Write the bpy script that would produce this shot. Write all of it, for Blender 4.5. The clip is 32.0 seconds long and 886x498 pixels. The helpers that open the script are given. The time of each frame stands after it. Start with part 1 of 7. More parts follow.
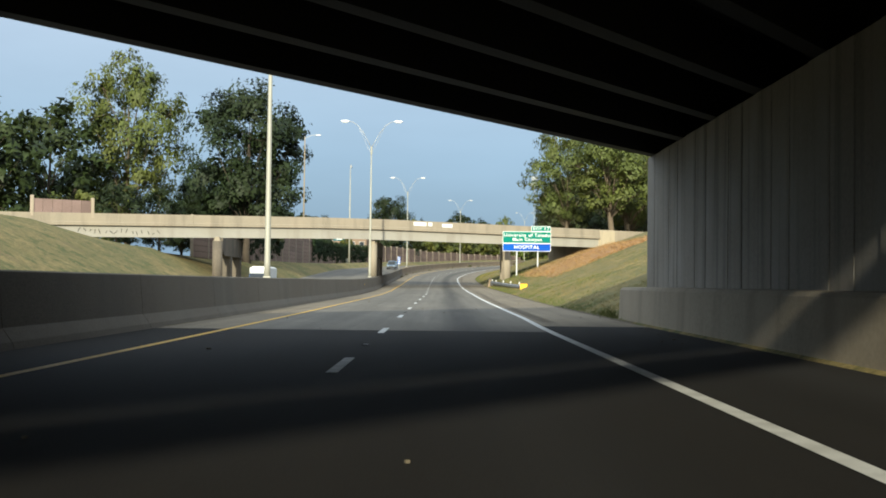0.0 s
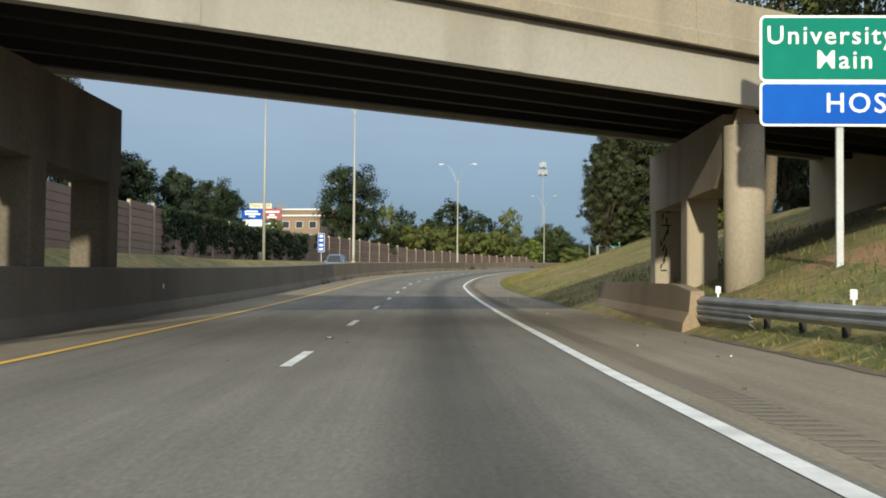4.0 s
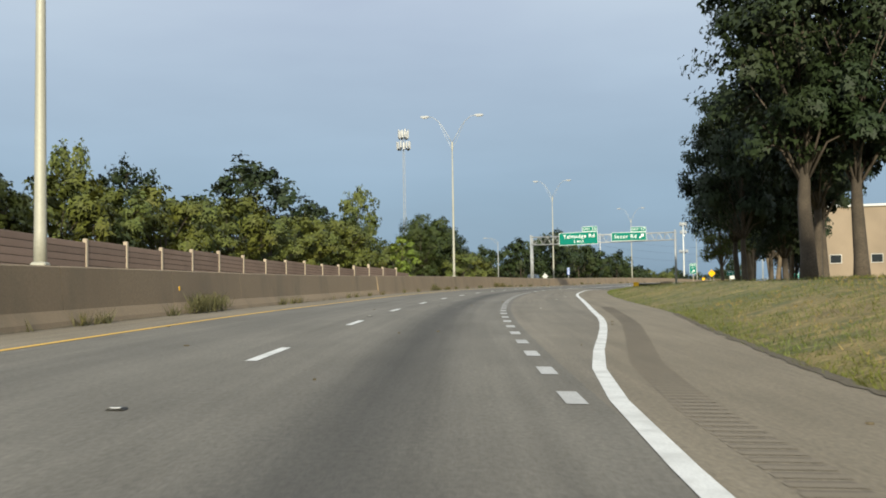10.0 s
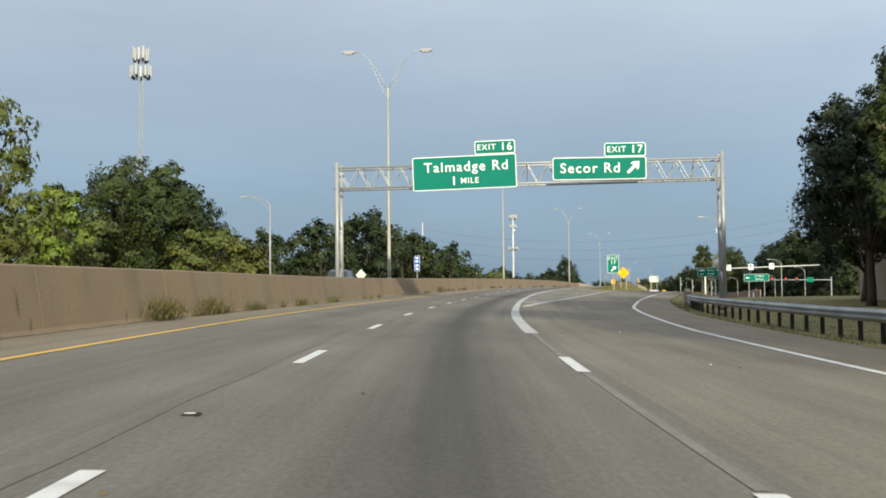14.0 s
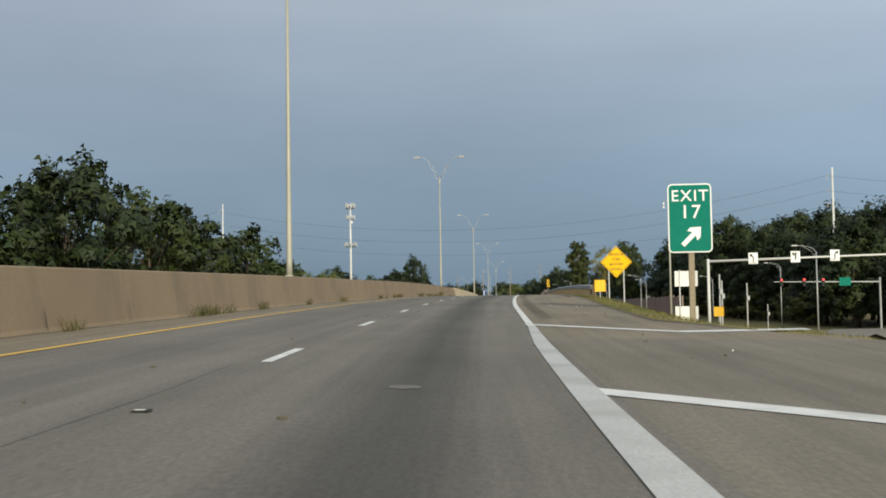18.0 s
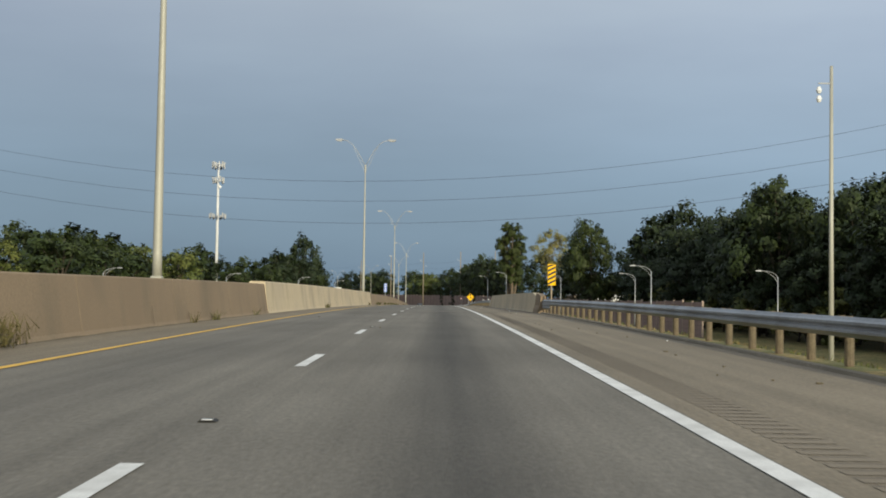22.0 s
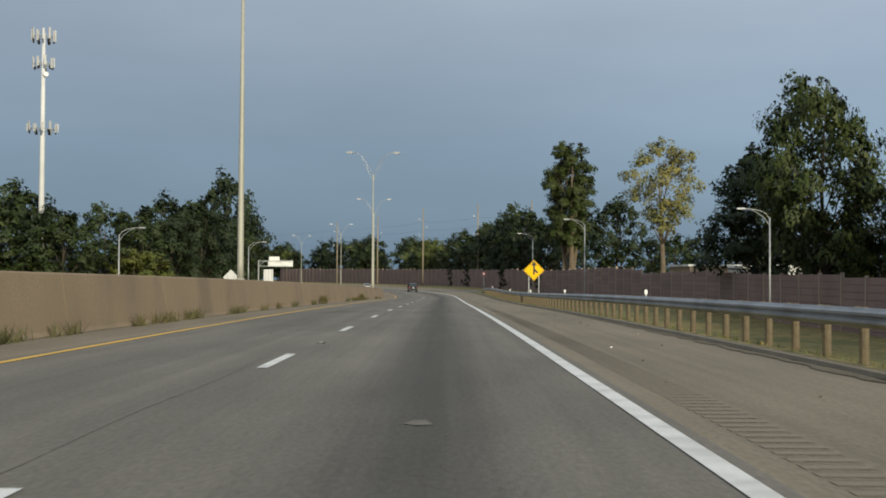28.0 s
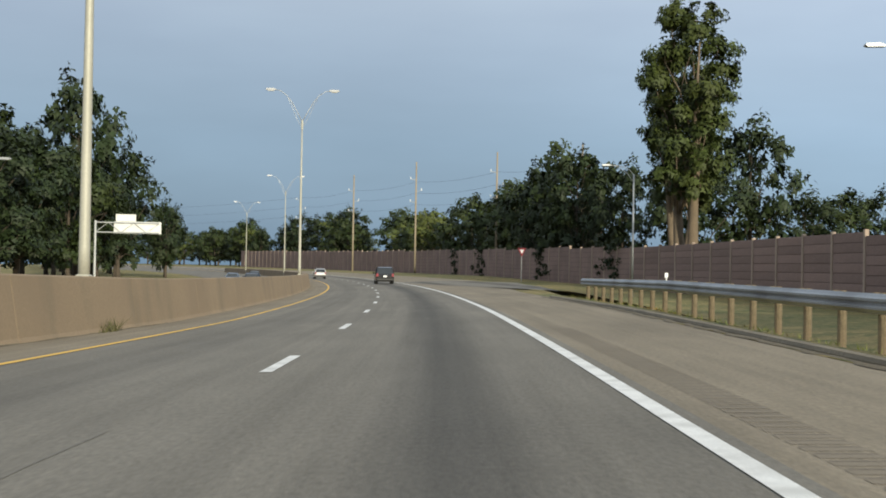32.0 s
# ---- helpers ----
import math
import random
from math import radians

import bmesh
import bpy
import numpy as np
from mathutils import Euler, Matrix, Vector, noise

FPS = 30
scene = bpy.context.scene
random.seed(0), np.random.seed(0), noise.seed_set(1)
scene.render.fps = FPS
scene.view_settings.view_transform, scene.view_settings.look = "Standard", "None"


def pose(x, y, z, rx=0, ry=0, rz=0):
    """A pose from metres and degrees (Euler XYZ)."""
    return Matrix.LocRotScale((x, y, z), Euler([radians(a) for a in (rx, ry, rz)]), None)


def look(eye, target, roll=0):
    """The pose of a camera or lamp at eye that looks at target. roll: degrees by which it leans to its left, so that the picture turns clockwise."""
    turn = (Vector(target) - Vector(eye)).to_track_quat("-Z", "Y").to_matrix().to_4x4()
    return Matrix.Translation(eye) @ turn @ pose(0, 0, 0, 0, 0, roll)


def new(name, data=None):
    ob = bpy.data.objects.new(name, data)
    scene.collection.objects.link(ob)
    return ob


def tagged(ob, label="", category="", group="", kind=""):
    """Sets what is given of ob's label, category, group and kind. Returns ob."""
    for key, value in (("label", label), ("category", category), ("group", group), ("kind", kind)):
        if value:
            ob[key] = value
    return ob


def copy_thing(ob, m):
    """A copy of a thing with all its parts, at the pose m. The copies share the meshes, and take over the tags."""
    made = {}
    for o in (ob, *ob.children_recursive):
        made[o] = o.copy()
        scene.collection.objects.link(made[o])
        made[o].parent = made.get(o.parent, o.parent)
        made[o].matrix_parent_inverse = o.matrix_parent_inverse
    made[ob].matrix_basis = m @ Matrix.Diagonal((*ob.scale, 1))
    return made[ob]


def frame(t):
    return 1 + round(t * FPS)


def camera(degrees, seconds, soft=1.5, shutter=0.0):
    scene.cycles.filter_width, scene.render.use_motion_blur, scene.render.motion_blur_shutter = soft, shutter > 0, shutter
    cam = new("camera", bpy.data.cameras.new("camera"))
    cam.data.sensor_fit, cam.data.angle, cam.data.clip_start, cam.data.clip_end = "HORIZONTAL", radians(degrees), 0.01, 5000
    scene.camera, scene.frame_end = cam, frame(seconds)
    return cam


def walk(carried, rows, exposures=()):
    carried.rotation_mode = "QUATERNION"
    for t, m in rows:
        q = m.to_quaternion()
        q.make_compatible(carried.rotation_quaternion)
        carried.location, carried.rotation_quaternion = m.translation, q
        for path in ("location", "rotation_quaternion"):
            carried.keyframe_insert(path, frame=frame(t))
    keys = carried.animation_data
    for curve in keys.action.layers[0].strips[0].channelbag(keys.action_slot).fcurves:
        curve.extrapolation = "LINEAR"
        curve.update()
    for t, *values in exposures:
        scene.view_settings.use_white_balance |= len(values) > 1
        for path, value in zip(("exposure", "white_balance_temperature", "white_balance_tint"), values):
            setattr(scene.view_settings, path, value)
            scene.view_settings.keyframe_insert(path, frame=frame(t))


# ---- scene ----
cam = camera(39.98, 32.0, soft=1.8, shutter=0.06)
EXPOSURE_ROWS = ((0, 0.8, 6350, 2), (1, 0.9, 6300, 1), (2, 0.87, 6450, 4), (3, 0.70, 6400, 4), (4, 0.42, 6400, 4), (6, 0.47, 6450, 4), (8, 0.53, 6500, 4), (13, 0.55, 6650, 5), (15, 0.36, 6650, 4), (17, 0.09, 6600, 5), (24, 0.09, 6600, 5), (31, -0.04, 6600, 5), (32, 0.42, 6550, 5))

# The drive: seconds, place, pitch up, heading to the left, lean to the left (metres, degrees)
DRIVE = [
    (0, 0.000, 0.000, 1.099, 1.634, -0.709, 0.722),
    (0.5, 0.182, 15.241, 1.081, 1.763, -0.658, 0.629),
    (1, 0.353, 30.484, 1.078, 1.782, -0.625, 0.567),
    (1.5, 0.516, 45.728, 1.091, 1.944, -0.600, 0.538),
    (2, 0.681, 60.974, 1.122, 1.840, -0.645, 0.521),
    (2.5, 0.872, 76.219, 1.174, 1.978, -0.796, 0.501),
    (3, 1.107, 91.462, 1.249, 1.900, -0.980, 0.517),
    (3.5, 1.390, 106.699, 1.353, 1.960, -1.147, 0.550),
    (4, 1.708, 121.931, 1.491, 2.104, -1.246, 0.510),
    (4.5, 2.060, 137.159, 1.671, 2.060, -1.447, 0.077),
    (5, 2.448, 152.388, 1.895, 2.363, -1.508, -0.343),
    (5.5, 2.863, 167.620, 2.164, 2.581, -1.611, -0.721),
    (6, 3.312, 182.853, 2.475, 2.748, -1.769, -1.020),
    (6.5, 3.816, 198.083, 2.823, 2.876, -2.079, -1.186),
    (7, 4.407, 213.309, 3.201, 2.955, -2.417, -1.144),
    (7.5, 5.146, 228.528, 3.602, 3.163, -3.144, -1.060),
    (8, 6.122, 243.734, 4.020, 3.036, -4.199, -1.007),
    (8.5, 7.415, 258.916, 4.449, 3.100, -5.515, -1.046),
    (9, 9.069, 274.062, 4.884, 3.024, -6.917, -1.188),
    (9.5, 11.051, 289.169, 5.324, 3.163, -8.032, -1.174),
    (10, 13.288, 304.241, 5.763, 3.028, -8.858, -0.860),
    (10.5, 15.733, 319.280, 6.202, 3.024, -9.614, -0.693),
    (11, 18.372, 334.285, 6.638, 3.085, -10.349, -0.686),
    (11.5, 21.228, 349.249, 7.071, 2.876, -11.263, -0.729),
    (12, 24.370, 364.155, 7.500, 2.980, -12.540, -0.632),
    (12.5, 27.870, 378.983, 7.921, 3.017, -14.050, -0.474),
    (13, 31.746, 393.722, 8.329, 3.004, -15.445, -0.570),
    (13.5, 35.976, 408.370, 8.719, 2.976, -16.773, -0.635),
    (14, 40.541, 422.920, 9.086, 2.927, -18.060, -0.613),
    (14.5, 45.415, 437.372, 9.431, 2.961, -19.195, -0.590),
    (15, 50.570, 451.725, 9.761, 2.872, -20.286, -0.554),
    (15.5, 55.982, 465.978, 10.087, 2.944, -21.301, -0.660),
    (16, 61.636, 480.132, 10.420, 2.923, -22.252, -0.804),
    (16.5, 67.517, 494.191, 10.770, 2.953, -23.147, -0.956),
    (17, 73.610, 508.160, 11.142, 3.006, -23.987, -1.067),
    (17.5, 79.902, 522.040, 11.538, 3.056, -24.780, -1.069),
    (18, 86.379, 535.834, 11.955, 3.010, -25.533, -0.869),
    (18.5, 93.038, 549.540, 12.383, 3.199, -26.308, -0.426),
    (19, 99.874, 563.159, 12.810, 3.251, -27.014, 0.159),
    (19.5, 106.873, 576.697, 13.220, 3.114, -27.670, 0.223),
    (20, 114.024, 590.155, 13.602, 3.027, -28.293, 0.060),
    (20.5, 121.311, 603.542, 13.950, 2.960, -28.824, 0.143),
    (21, 128.714, 616.866, 14.258, 2.767, -29.280, 0.361),
    (21.5, 136.204, 630.144, 14.526, 2.477, -29.574, 0.643),
    (22, 143.742, 643.395, 14.756, 2.496, -29.698, 0.834),
    (22.5, 151.294, 656.635, 14.947, 2.450, -29.718, 0.680),
    (23, 158.841, 669.872, 15.102, 2.052, -29.683, 0.523),
    (23.5, 166.382, 683.109, 15.223, 2.096, -29.658, 0.777),
    (24, 173.907, 696.356, 15.313, 2.054, -29.531, 0.915),
    (24.5, 181.415, 709.616, 15.376, 1.838, -29.525, 0.922),
    (25, 188.924, 722.878, 15.414, 1.741, -29.529, 0.864),
    (25.5, 196.436, 736.139, 15.433, 1.821, -29.529, 0.731),
    (26, 203.943, 749.401, 15.438, 1.660, -29.495, 0.574),
    (26.5, 211.442, 762.668, 15.433, 1.561, -29.458, 0.434),
    (27, 218.933, 775.939, 15.421, 1.480, -29.430, 0.340),
    (27.5, 226.419, 789.213, 15.402, 1.379, -29.414, 0.311),
    (28, 233.900, 802.488, 15.369, 1.328, -29.394, 0.358),
    (28.5, 241.372, 815.769, 15.312, 1.181, -29.308, 0.350),
    (29, 248.836, 829.056, 15.221, 1.084, -29.320, 0.396),
    (29.5, 256.305, 842.342, 15.091, 1.093, -29.363, 0.419),
    (30, 263.781, 855.624, 14.929, 0.939, -29.392, 0.256),
    (30.5, 271.253, 868.908, 14.752, 0.911, -29.324, 0.170),
    (31, 278.705, 882.202, 14.580, 0.855, -29.230, 0.327),
    (31.5, 286.147, 895.500, 14.421, 0.767, -29.230, 0.571),
    (32, 293.607, 908.788, 14.279, 0.826, -29.391, 1.004),
]
walk(cam, [(t, pose(x, y, z, 90, 0, yaw) @ pose(0, 0, 0, pitch) @ pose(0, 0, 0, 0, 0, lean)) for t, x, y, z, pitch, yaw, lean in DRIVE],
     exposures=EXPOSURE_ROWS)

# The carriageway along the drive: distance, heading and grade once a second
ALONG = [0.0, 30.5, 61.0, 91.5, 121.9, 152.4, 182.9, 213.4, 243.8, 274.3, 304.8, 335.3, 365.7, 396.2, 426.7, 457.2, 487.7, 518.2, 548.6, 579.1, 609.6, 640.1, 670.6, 701.1, 731.5, 762.0, 792.5, 823.0, 853.4, 883.9, 914.4, 944.9, 975.4]
HEADING = [-0.71, -0.62, -0.64, -0.98, -1.25, -1.51, -1.77, -2.42, -4.20, -6.92, -8.86, -10.35, -12.54, -15.44, -18.06, -20.29, -22.25, -23.99, -25.53, -27.01, -28.29, -29.28, -29.70, -29.68, -29.53, -29.53, -29.50, -29.43, -29.39, -29.32, -29.39, -29.23, -29.39]
GRADE = [-0.0017, 0.0003, 0.0027, 0.0058, 0.0103, 0.0162, 0.0217, 0.0257, 0.0279, 0.0288, 0.0288, 0.0286, 0.0279, 0.0263, 0.0232, 0.0213, 0.0223, 0.0252, 0.0279, 0.0276, 0.0241, 0.0189, 0.0138, 0.0090, 0.0050, 0.0018, -0.0001, -0.0010, -0.0027, -0.0073, -0.0114, -0.0110, -0.0087]
# ---- light ----
world = bpy.data.worlds.new("sky")
scene.world = world
world.use_nodes = True
wn, wl = world.node_tree.nodes, world.node_tree.links
SUN_TURN, SUN_HIGH = 172.6, 15.5   # compass turn of the sun from +y to the left, and its height, degrees
sky = wn.new("ShaderNodeTexSky")
sky.sky_type, sky.sun_disc = "NISHITA", False
sky.sun_elevation, sky.sun_rotation = radians(SUN_HIGH), radians(-SUN_TURN)
sky.air_density, sky.dust_density, sky.ozone_density = 1.0, 2.0, 2.0
# thin high cloud: grey-lavender veil overhead, slate blue towards the horizon
wco = wn.new("ShaderNodeTexCoord")
wsep = wn.new("ShaderNodeSeparateXYZ")
wl.new(wco.outputs["Generated"], wsep.inputs[0])
wramp = wn.new("ShaderNodeValToRGB")
wl.new(wsep.outputs["Z"], wramp.inputs[0])
we = wramp.color_ramp.elements
we[0].position, we[0].color = 0.0, (0.17, 0.26, 0.375, 1)
we[1].position, we[1].color = 0.26, (0.44, 0.495, 0.61, 1)
for z, c in ((0.5, (0.62, 0.68, 0.79, 1)), (1.0, (0.80, 0.85, 0.94, 1))):
    high = wramp.color_ramp.elements.new(z)
    high.color = c
mid = wramp.color_ramp.elements.new(0.10)
mid.color = (0.255, 0.345, 0.475, 1)
wmap = wn.new("ShaderNodeMapping")
wmap.inputs["Scale"].default_value = (2.2, 2.2, 9.0)
wl.new(wco.outputs["Generated"], wmap.inputs[0])
wnoise = wn.new("ShaderNodeTexNoise")
wnoise.inputs["Scale"].default_value, wnoise.inputs["Detail"].default_value, wnoise.inputs["Roughness"].default_value = 1.3, 5, 0.5
wl.new(wmap.outputs[0], wnoise.inputs[0])
wcl = wn.new("ShaderNodeMix")
wcl.data_type, wcl.blend_type = "RGBA", "OVERLAY"
wcl.inputs[0].default_value = 0.22
wl.new(wramp.outputs[0], wcl.inputs[6])
wl.new(wnoise.outputs[0], wcl.inputs[7])
wscale = wn.new("ShaderNodeMix")
wscale.data_type, wscale.blend_type = "RGBA", "MULTIPLY"
wscale.inputs[0].default_value = 1.0
wscale.inputs[7].default_value = (8.5, 8.5, 8.5, 1)
wl.new(wcl.outputs[2], wscale.inputs[6])
wmix = wn.new("ShaderNodeMix")
wmix.data_type = "RGBA"
wmix.inputs[0].default_value = 0.9
wl.new(sky.outputs[0], wmix.inputs[6])
wl.new(wscale.outputs[2], wmix.inputs[7])
wside = wn.new("ShaderNodeMapRange")
wside.interpolation_type = "SMOOTHSTEP"
wside.inputs[1].default_value, wside.inputs[2].default_value, wside.inputs[3].default_value, wside.inputs[4].default_value = 0.40, 0.85, 1.0, 1.28
wl.new(wsep.outputs["X"], wside.inputs[0])
wgain = wn.new("ShaderNodeVectorMath")
wgain.operation = "SCALE"
wl.new(wmix.outputs[2], wgain.inputs[0])
wl.new(wside.outputs[0], wgain.inputs["Scale"])
wbg = wn["Background"]
wbg.inputs[1].default_value = 0.1
wl.new(wgain.outputs[0], wbg.inputs[0])
sun = new("sun", bpy.data.lights.new("sun", "SUN"))
sun.data.energy, sun.data.angle, sun.data.color = 3.8, radians(1.5), (1.0, 0.91, 0.74)
away = Vector((math.sin(radians(SUN_TURN)) * -math.cos(radians(SUN_HIGH)), math.cos(radians(SUN_TURN)) * math.cos(radians(SUN_HIGH)), math.sin(radians(SUN_HIGH))))
sun.matrix_world = look(away * 100, (0, 0, 0))

# ---- materials ----
def material(name, base, rough=0.8, metal=0.0, var=0.25, scale=1.0, bump=0.0, bump_scale=30.0, tone=None, tone_scale=0.15, space="Object", spec=0.4):
    """Principled surface with broad stains (tone) and fine grain in it."""
    m = bpy.data.materials.new(name)
    m.use_nodes = True
    n, l = m.node_tree.nodes, m.node_tree.links
    p = n["Principled BSDF"]
    p.inputs["Roughness"].default_value, p.inputs["Metallic"].default_value = rough, metal
    p.inputs["Specular IOR Level"].default_value = spec
    co = n.new("ShaderNodeTexCoord")
    fine = n.new("ShaderNodeTexNoise")
    fine.inputs["Scale"].default_value, fine.inputs["Detail"].default_value = scale * 6, 6
    broad = n.new("ShaderNodeTexNoise")
    broad.inputs["Scale"].default_value, broad.inputs["Detail"].default_value = tone_scale, 4
    for t in (fine, broad):
        l.new(co.outputs[space], t.inputs["Vector"])
    ramp = n.new("ShaderNodeValToRGB")
    lo, hi = 1 - var, 1 + var
    ramp.color_ramp.elements[0].position, ramp.color_ramp.elements[1].position = 0.3, 0.7
    ramp.color_ramp.elements[0].color = (*[c * lo for c in base], 1)
    ramp.color_ramp.elements[1].color = (*[min(c * hi, 1) for c in base], 1)
    l.new(fine.outputs[0], ramp.inputs[0])
    mix = n.new("ShaderNodeMix")
    mix.data_type = "RGBA"
    stain = n.new("ShaderNodeMapRange")
    stain.inputs[1].default_value, stain.inputs[2].default_value, stain.inputs[4].default_value = 0.42, 0.68, 0.8
    l.new(broad.outputs[0], stain.inputs[0])
    l.new(stain.outputs[0], mix.inputs[0])
    l.new(ramp.outputs[0], mix.inputs[6])
    mix.inputs[7].default_value = (*(tone or [c * 0.75 for c in base]), 1)
    l.new(mix.outputs[2], p.inputs["Base Color"])
    if bump:
        bn = n.new("ShaderNodeTexNoise")
        bn.inputs["Scale"].default_value, bn.inputs["Detail"].default_value = bump_scale, 4
        l.new(co.outputs[space], bn.inputs["Vector"])
        b = n.new("ShaderNodeBump")
        b.inputs["Strength"].default_value, b.inputs["Distance"].default_value = bump, 0.02
        l.new(bn.outputs[0], b.inputs["Height"])
        l.new(b.outputs[0], p.inputs["Normal"])
    m["out"] = mix.name
    return m


def tint_random(m, source, low, high):
    """Vary a material's brightness by object or by loose piece."""
    n, l = m.node_tree.nodes, m.node_tree.links
    p, mix = n["Principled BSDF"], n[m["out"]]
    info = n.new("ShaderNodeObjectInfo" if source == "object" else "ShaderNodeNewGeometry")
    rng = n.new("ShaderNodeMapRange")
    rng.inputs[3].default_value, rng.inputs[4].default_value = low, high
    l.new(info.outputs["Random" if source == "object" else "Random Per Island"], rng.inputs[0])
    mul = n.new("ShaderNodeMix")
    mul.data_type, mul.blend_type = "RGBA", "MULTIPLY"
    mul.inputs[0].default_value = 1.0
    l.new(mix.outputs[2], mul.inputs[6])
    l.new(rng.outputs[0], mul.inputs[7])
    l.new(mul.outputs[2], p.inputs["Base Color"])
    return m


def streaks(m, dark, amount, across=0.7, tall=0.12):
    """Rain streaks that run down a wall."""
    n, l = m.node_tree.nodes, m.node_tree.links
    p = n["Principled BSDF"]
    link = p.inputs["Base Color"].links[0]
    src = link.from_socket
    co, mp, t = n.new("ShaderNodeTexCoord"), n.new("ShaderNodeMapping"), n.new("ShaderNodeTexNoise")
    mp.inputs["Scale"].default_value = (across, across, tall)
    t.inputs["Scale"].default_value, t.inputs["Detail"].default_value = 1.0, 5
    l.new(co.outputs["Object"], mp.inputs[0])
    l.new(mp.outputs[0], t.inputs["Vector"])
    r = n.new("ShaderNodeMapRange")
    r.inputs[1].default_value, r.inputs[2].default_value, r.inputs[4].default_value = 0.5, 0.72, amount
    l.new(t.outputs[0], r.inputs[0])
    x = n.new("ShaderNodeMix")
    x.data_type = "RGBA"
    l.new(r.outputs[0], x.inputs[0])
    l.new(src, x.inputs[6])
    x.inputs[7].default_value = (*dark, 1)
    l.new(x.outputs[2], p.inputs["Base Color"])
    return m


def asphalt(name, base, worn):
    """Road surface: UV runs along (v) and across (u) the carriageway in metres; oil and tyre wear lie along the lanes."""
    m = material(name, base, 0.88, 0, 0.16, 9.0, 0.5, 60, [c * 0.86 for c in base], 0.09, spec=0.25)
    n, l = m.node_tree.nodes, m.node_tree.links
    p = n["Principled BSDF"]
    src = p.inputs["Base Color"].links[0].from_socket
    uv, sep = n.new("ShaderNodeUVMap"), n.new("ShaderNodeSeparateXYZ")
    l.new(uv.outputs[0], sep.inputs[0])
    wob = n.new("ShaderNodeTexNoise")
    wob.inputs["Scale"].default_value, wob.inputs["Detail"].default_value = 0.02, 2
    l.new(uv.outputs[0], wob.inputs["Vector"])
    add = n.new("ShaderNodeMath")
    add.operation = "MULTIPLY_ADD"
    l.new(wob.outputs[0], add.inputs[0])
    add.inputs[1].default_value = 0.5
    l.new(sep.outputs[0], add.inputs[2])
    # oil stripe along the middle of each lane, 4 m apart
    wave = n.new("ShaderNodeMath")
    wave.operation = "PINGPONG"
    off = n.new("ShaderNodeMath")
    off.operation = "ADD"
    off.inputs[1].default_value = 40.0 - 0.3
    l.new(add.outputs[0], off.inputs[0])
    l.new(off.outputs[0], wave.inputs[0])
    wave.inputs[1].default_value = 2.0
    band = n.new("ShaderNodeMapRange")
    band.interpolation_type = "SMOOTHSTEP"
    band.inputs[1].default_value, band.inputs[2].default_value, band.inputs[3].default_value, band.inputs[4].default_value = 0.95, 2.0, 0.0, worn
    l.new(wave.outputs[0], band.inputs[0])
    side = n.new("ShaderNodeMapRange")
    side.inputs[1].default_value, side.inputs[2].default_value, side.inputs[3].default_value, side.inputs[4].default_value = -0.8, 0.6, 0.3, 1.0
    l.new(sep.outputs[0], side.inputs[0])
    both = n.new("ShaderNodeMath")
    both.operation = "MULTIPLY"
    l.new(band.outputs[0], both.inputs[0])
    l.new(side.outputs[0], both.inputs[1])
    x = n.new("ShaderNodeMix")
    x.data_type = "RGBA"
    l.new(both.outputs[0], x.inputs[0])
    l.new(src, x.inputs[6])
    x.inputs[7].default_value = (0.035, 0.034, 0.034, 1)
    # long streaks left by tyres and paving, and blotches of patched or polished surface
    last = x.outputs[2]
    for size, depth, low, high in (((2.6, 0.035, 1), 5, 0.84, 1.14), ((0.55, 0.16, 1), 4, 0.86, 1.13), ((22, 9, 1), 3, 0.80, 1.18)):
        mp, t = n.new("ShaderNodeMapping"), n.new("ShaderNodeTexNoise")
        mp.inputs["Scale"].default_value = size
        t.inputs["Scale"].default_value, t.inputs["Detail"].default_value, t.inputs["Roughness"].default_value = 1.0, depth, 0.65
        l.new(uv.outputs[0], mp.inputs[0])
        l.new(mp.outputs[0], t.inputs["Vector"])
        r = n.new("ShaderNodeMapRange")
        r.inputs[1].default_value, r.inputs[2].default_value, r.inputs[3].default_value, r.inputs[4].default_value = 0.3, 0.7, low, high
        l.new(t.outputs[0], r.inputs[0])
        mul = n.new("ShaderNodeMix")
        mul.data_type, mul.blend_type = "RGBA", "MULTIPLY"
        mul.inputs[0].default_value = 1.0
        l.new(last, mul.inputs[6])
        l.new(r.outputs[0], mul.inputs[7])
        last = mul.outputs[2]
    l.new(last, p.inputs["Base Color"])
    return m


ASPHALT = asphalt("asphalt", (0.182, 0.166, 0.139), 0.60)
# grime, and the first overpass's shade, both put into this near-black colour
GRIMY_SHADED_ASPHALT = asphalt("grimy_asphalt", (0.013, 0.0105, 0.008), 0.3)
DECK = asphalt("grooved_deck_concrete", (0.19, 0.176, 0.148), 0.42)


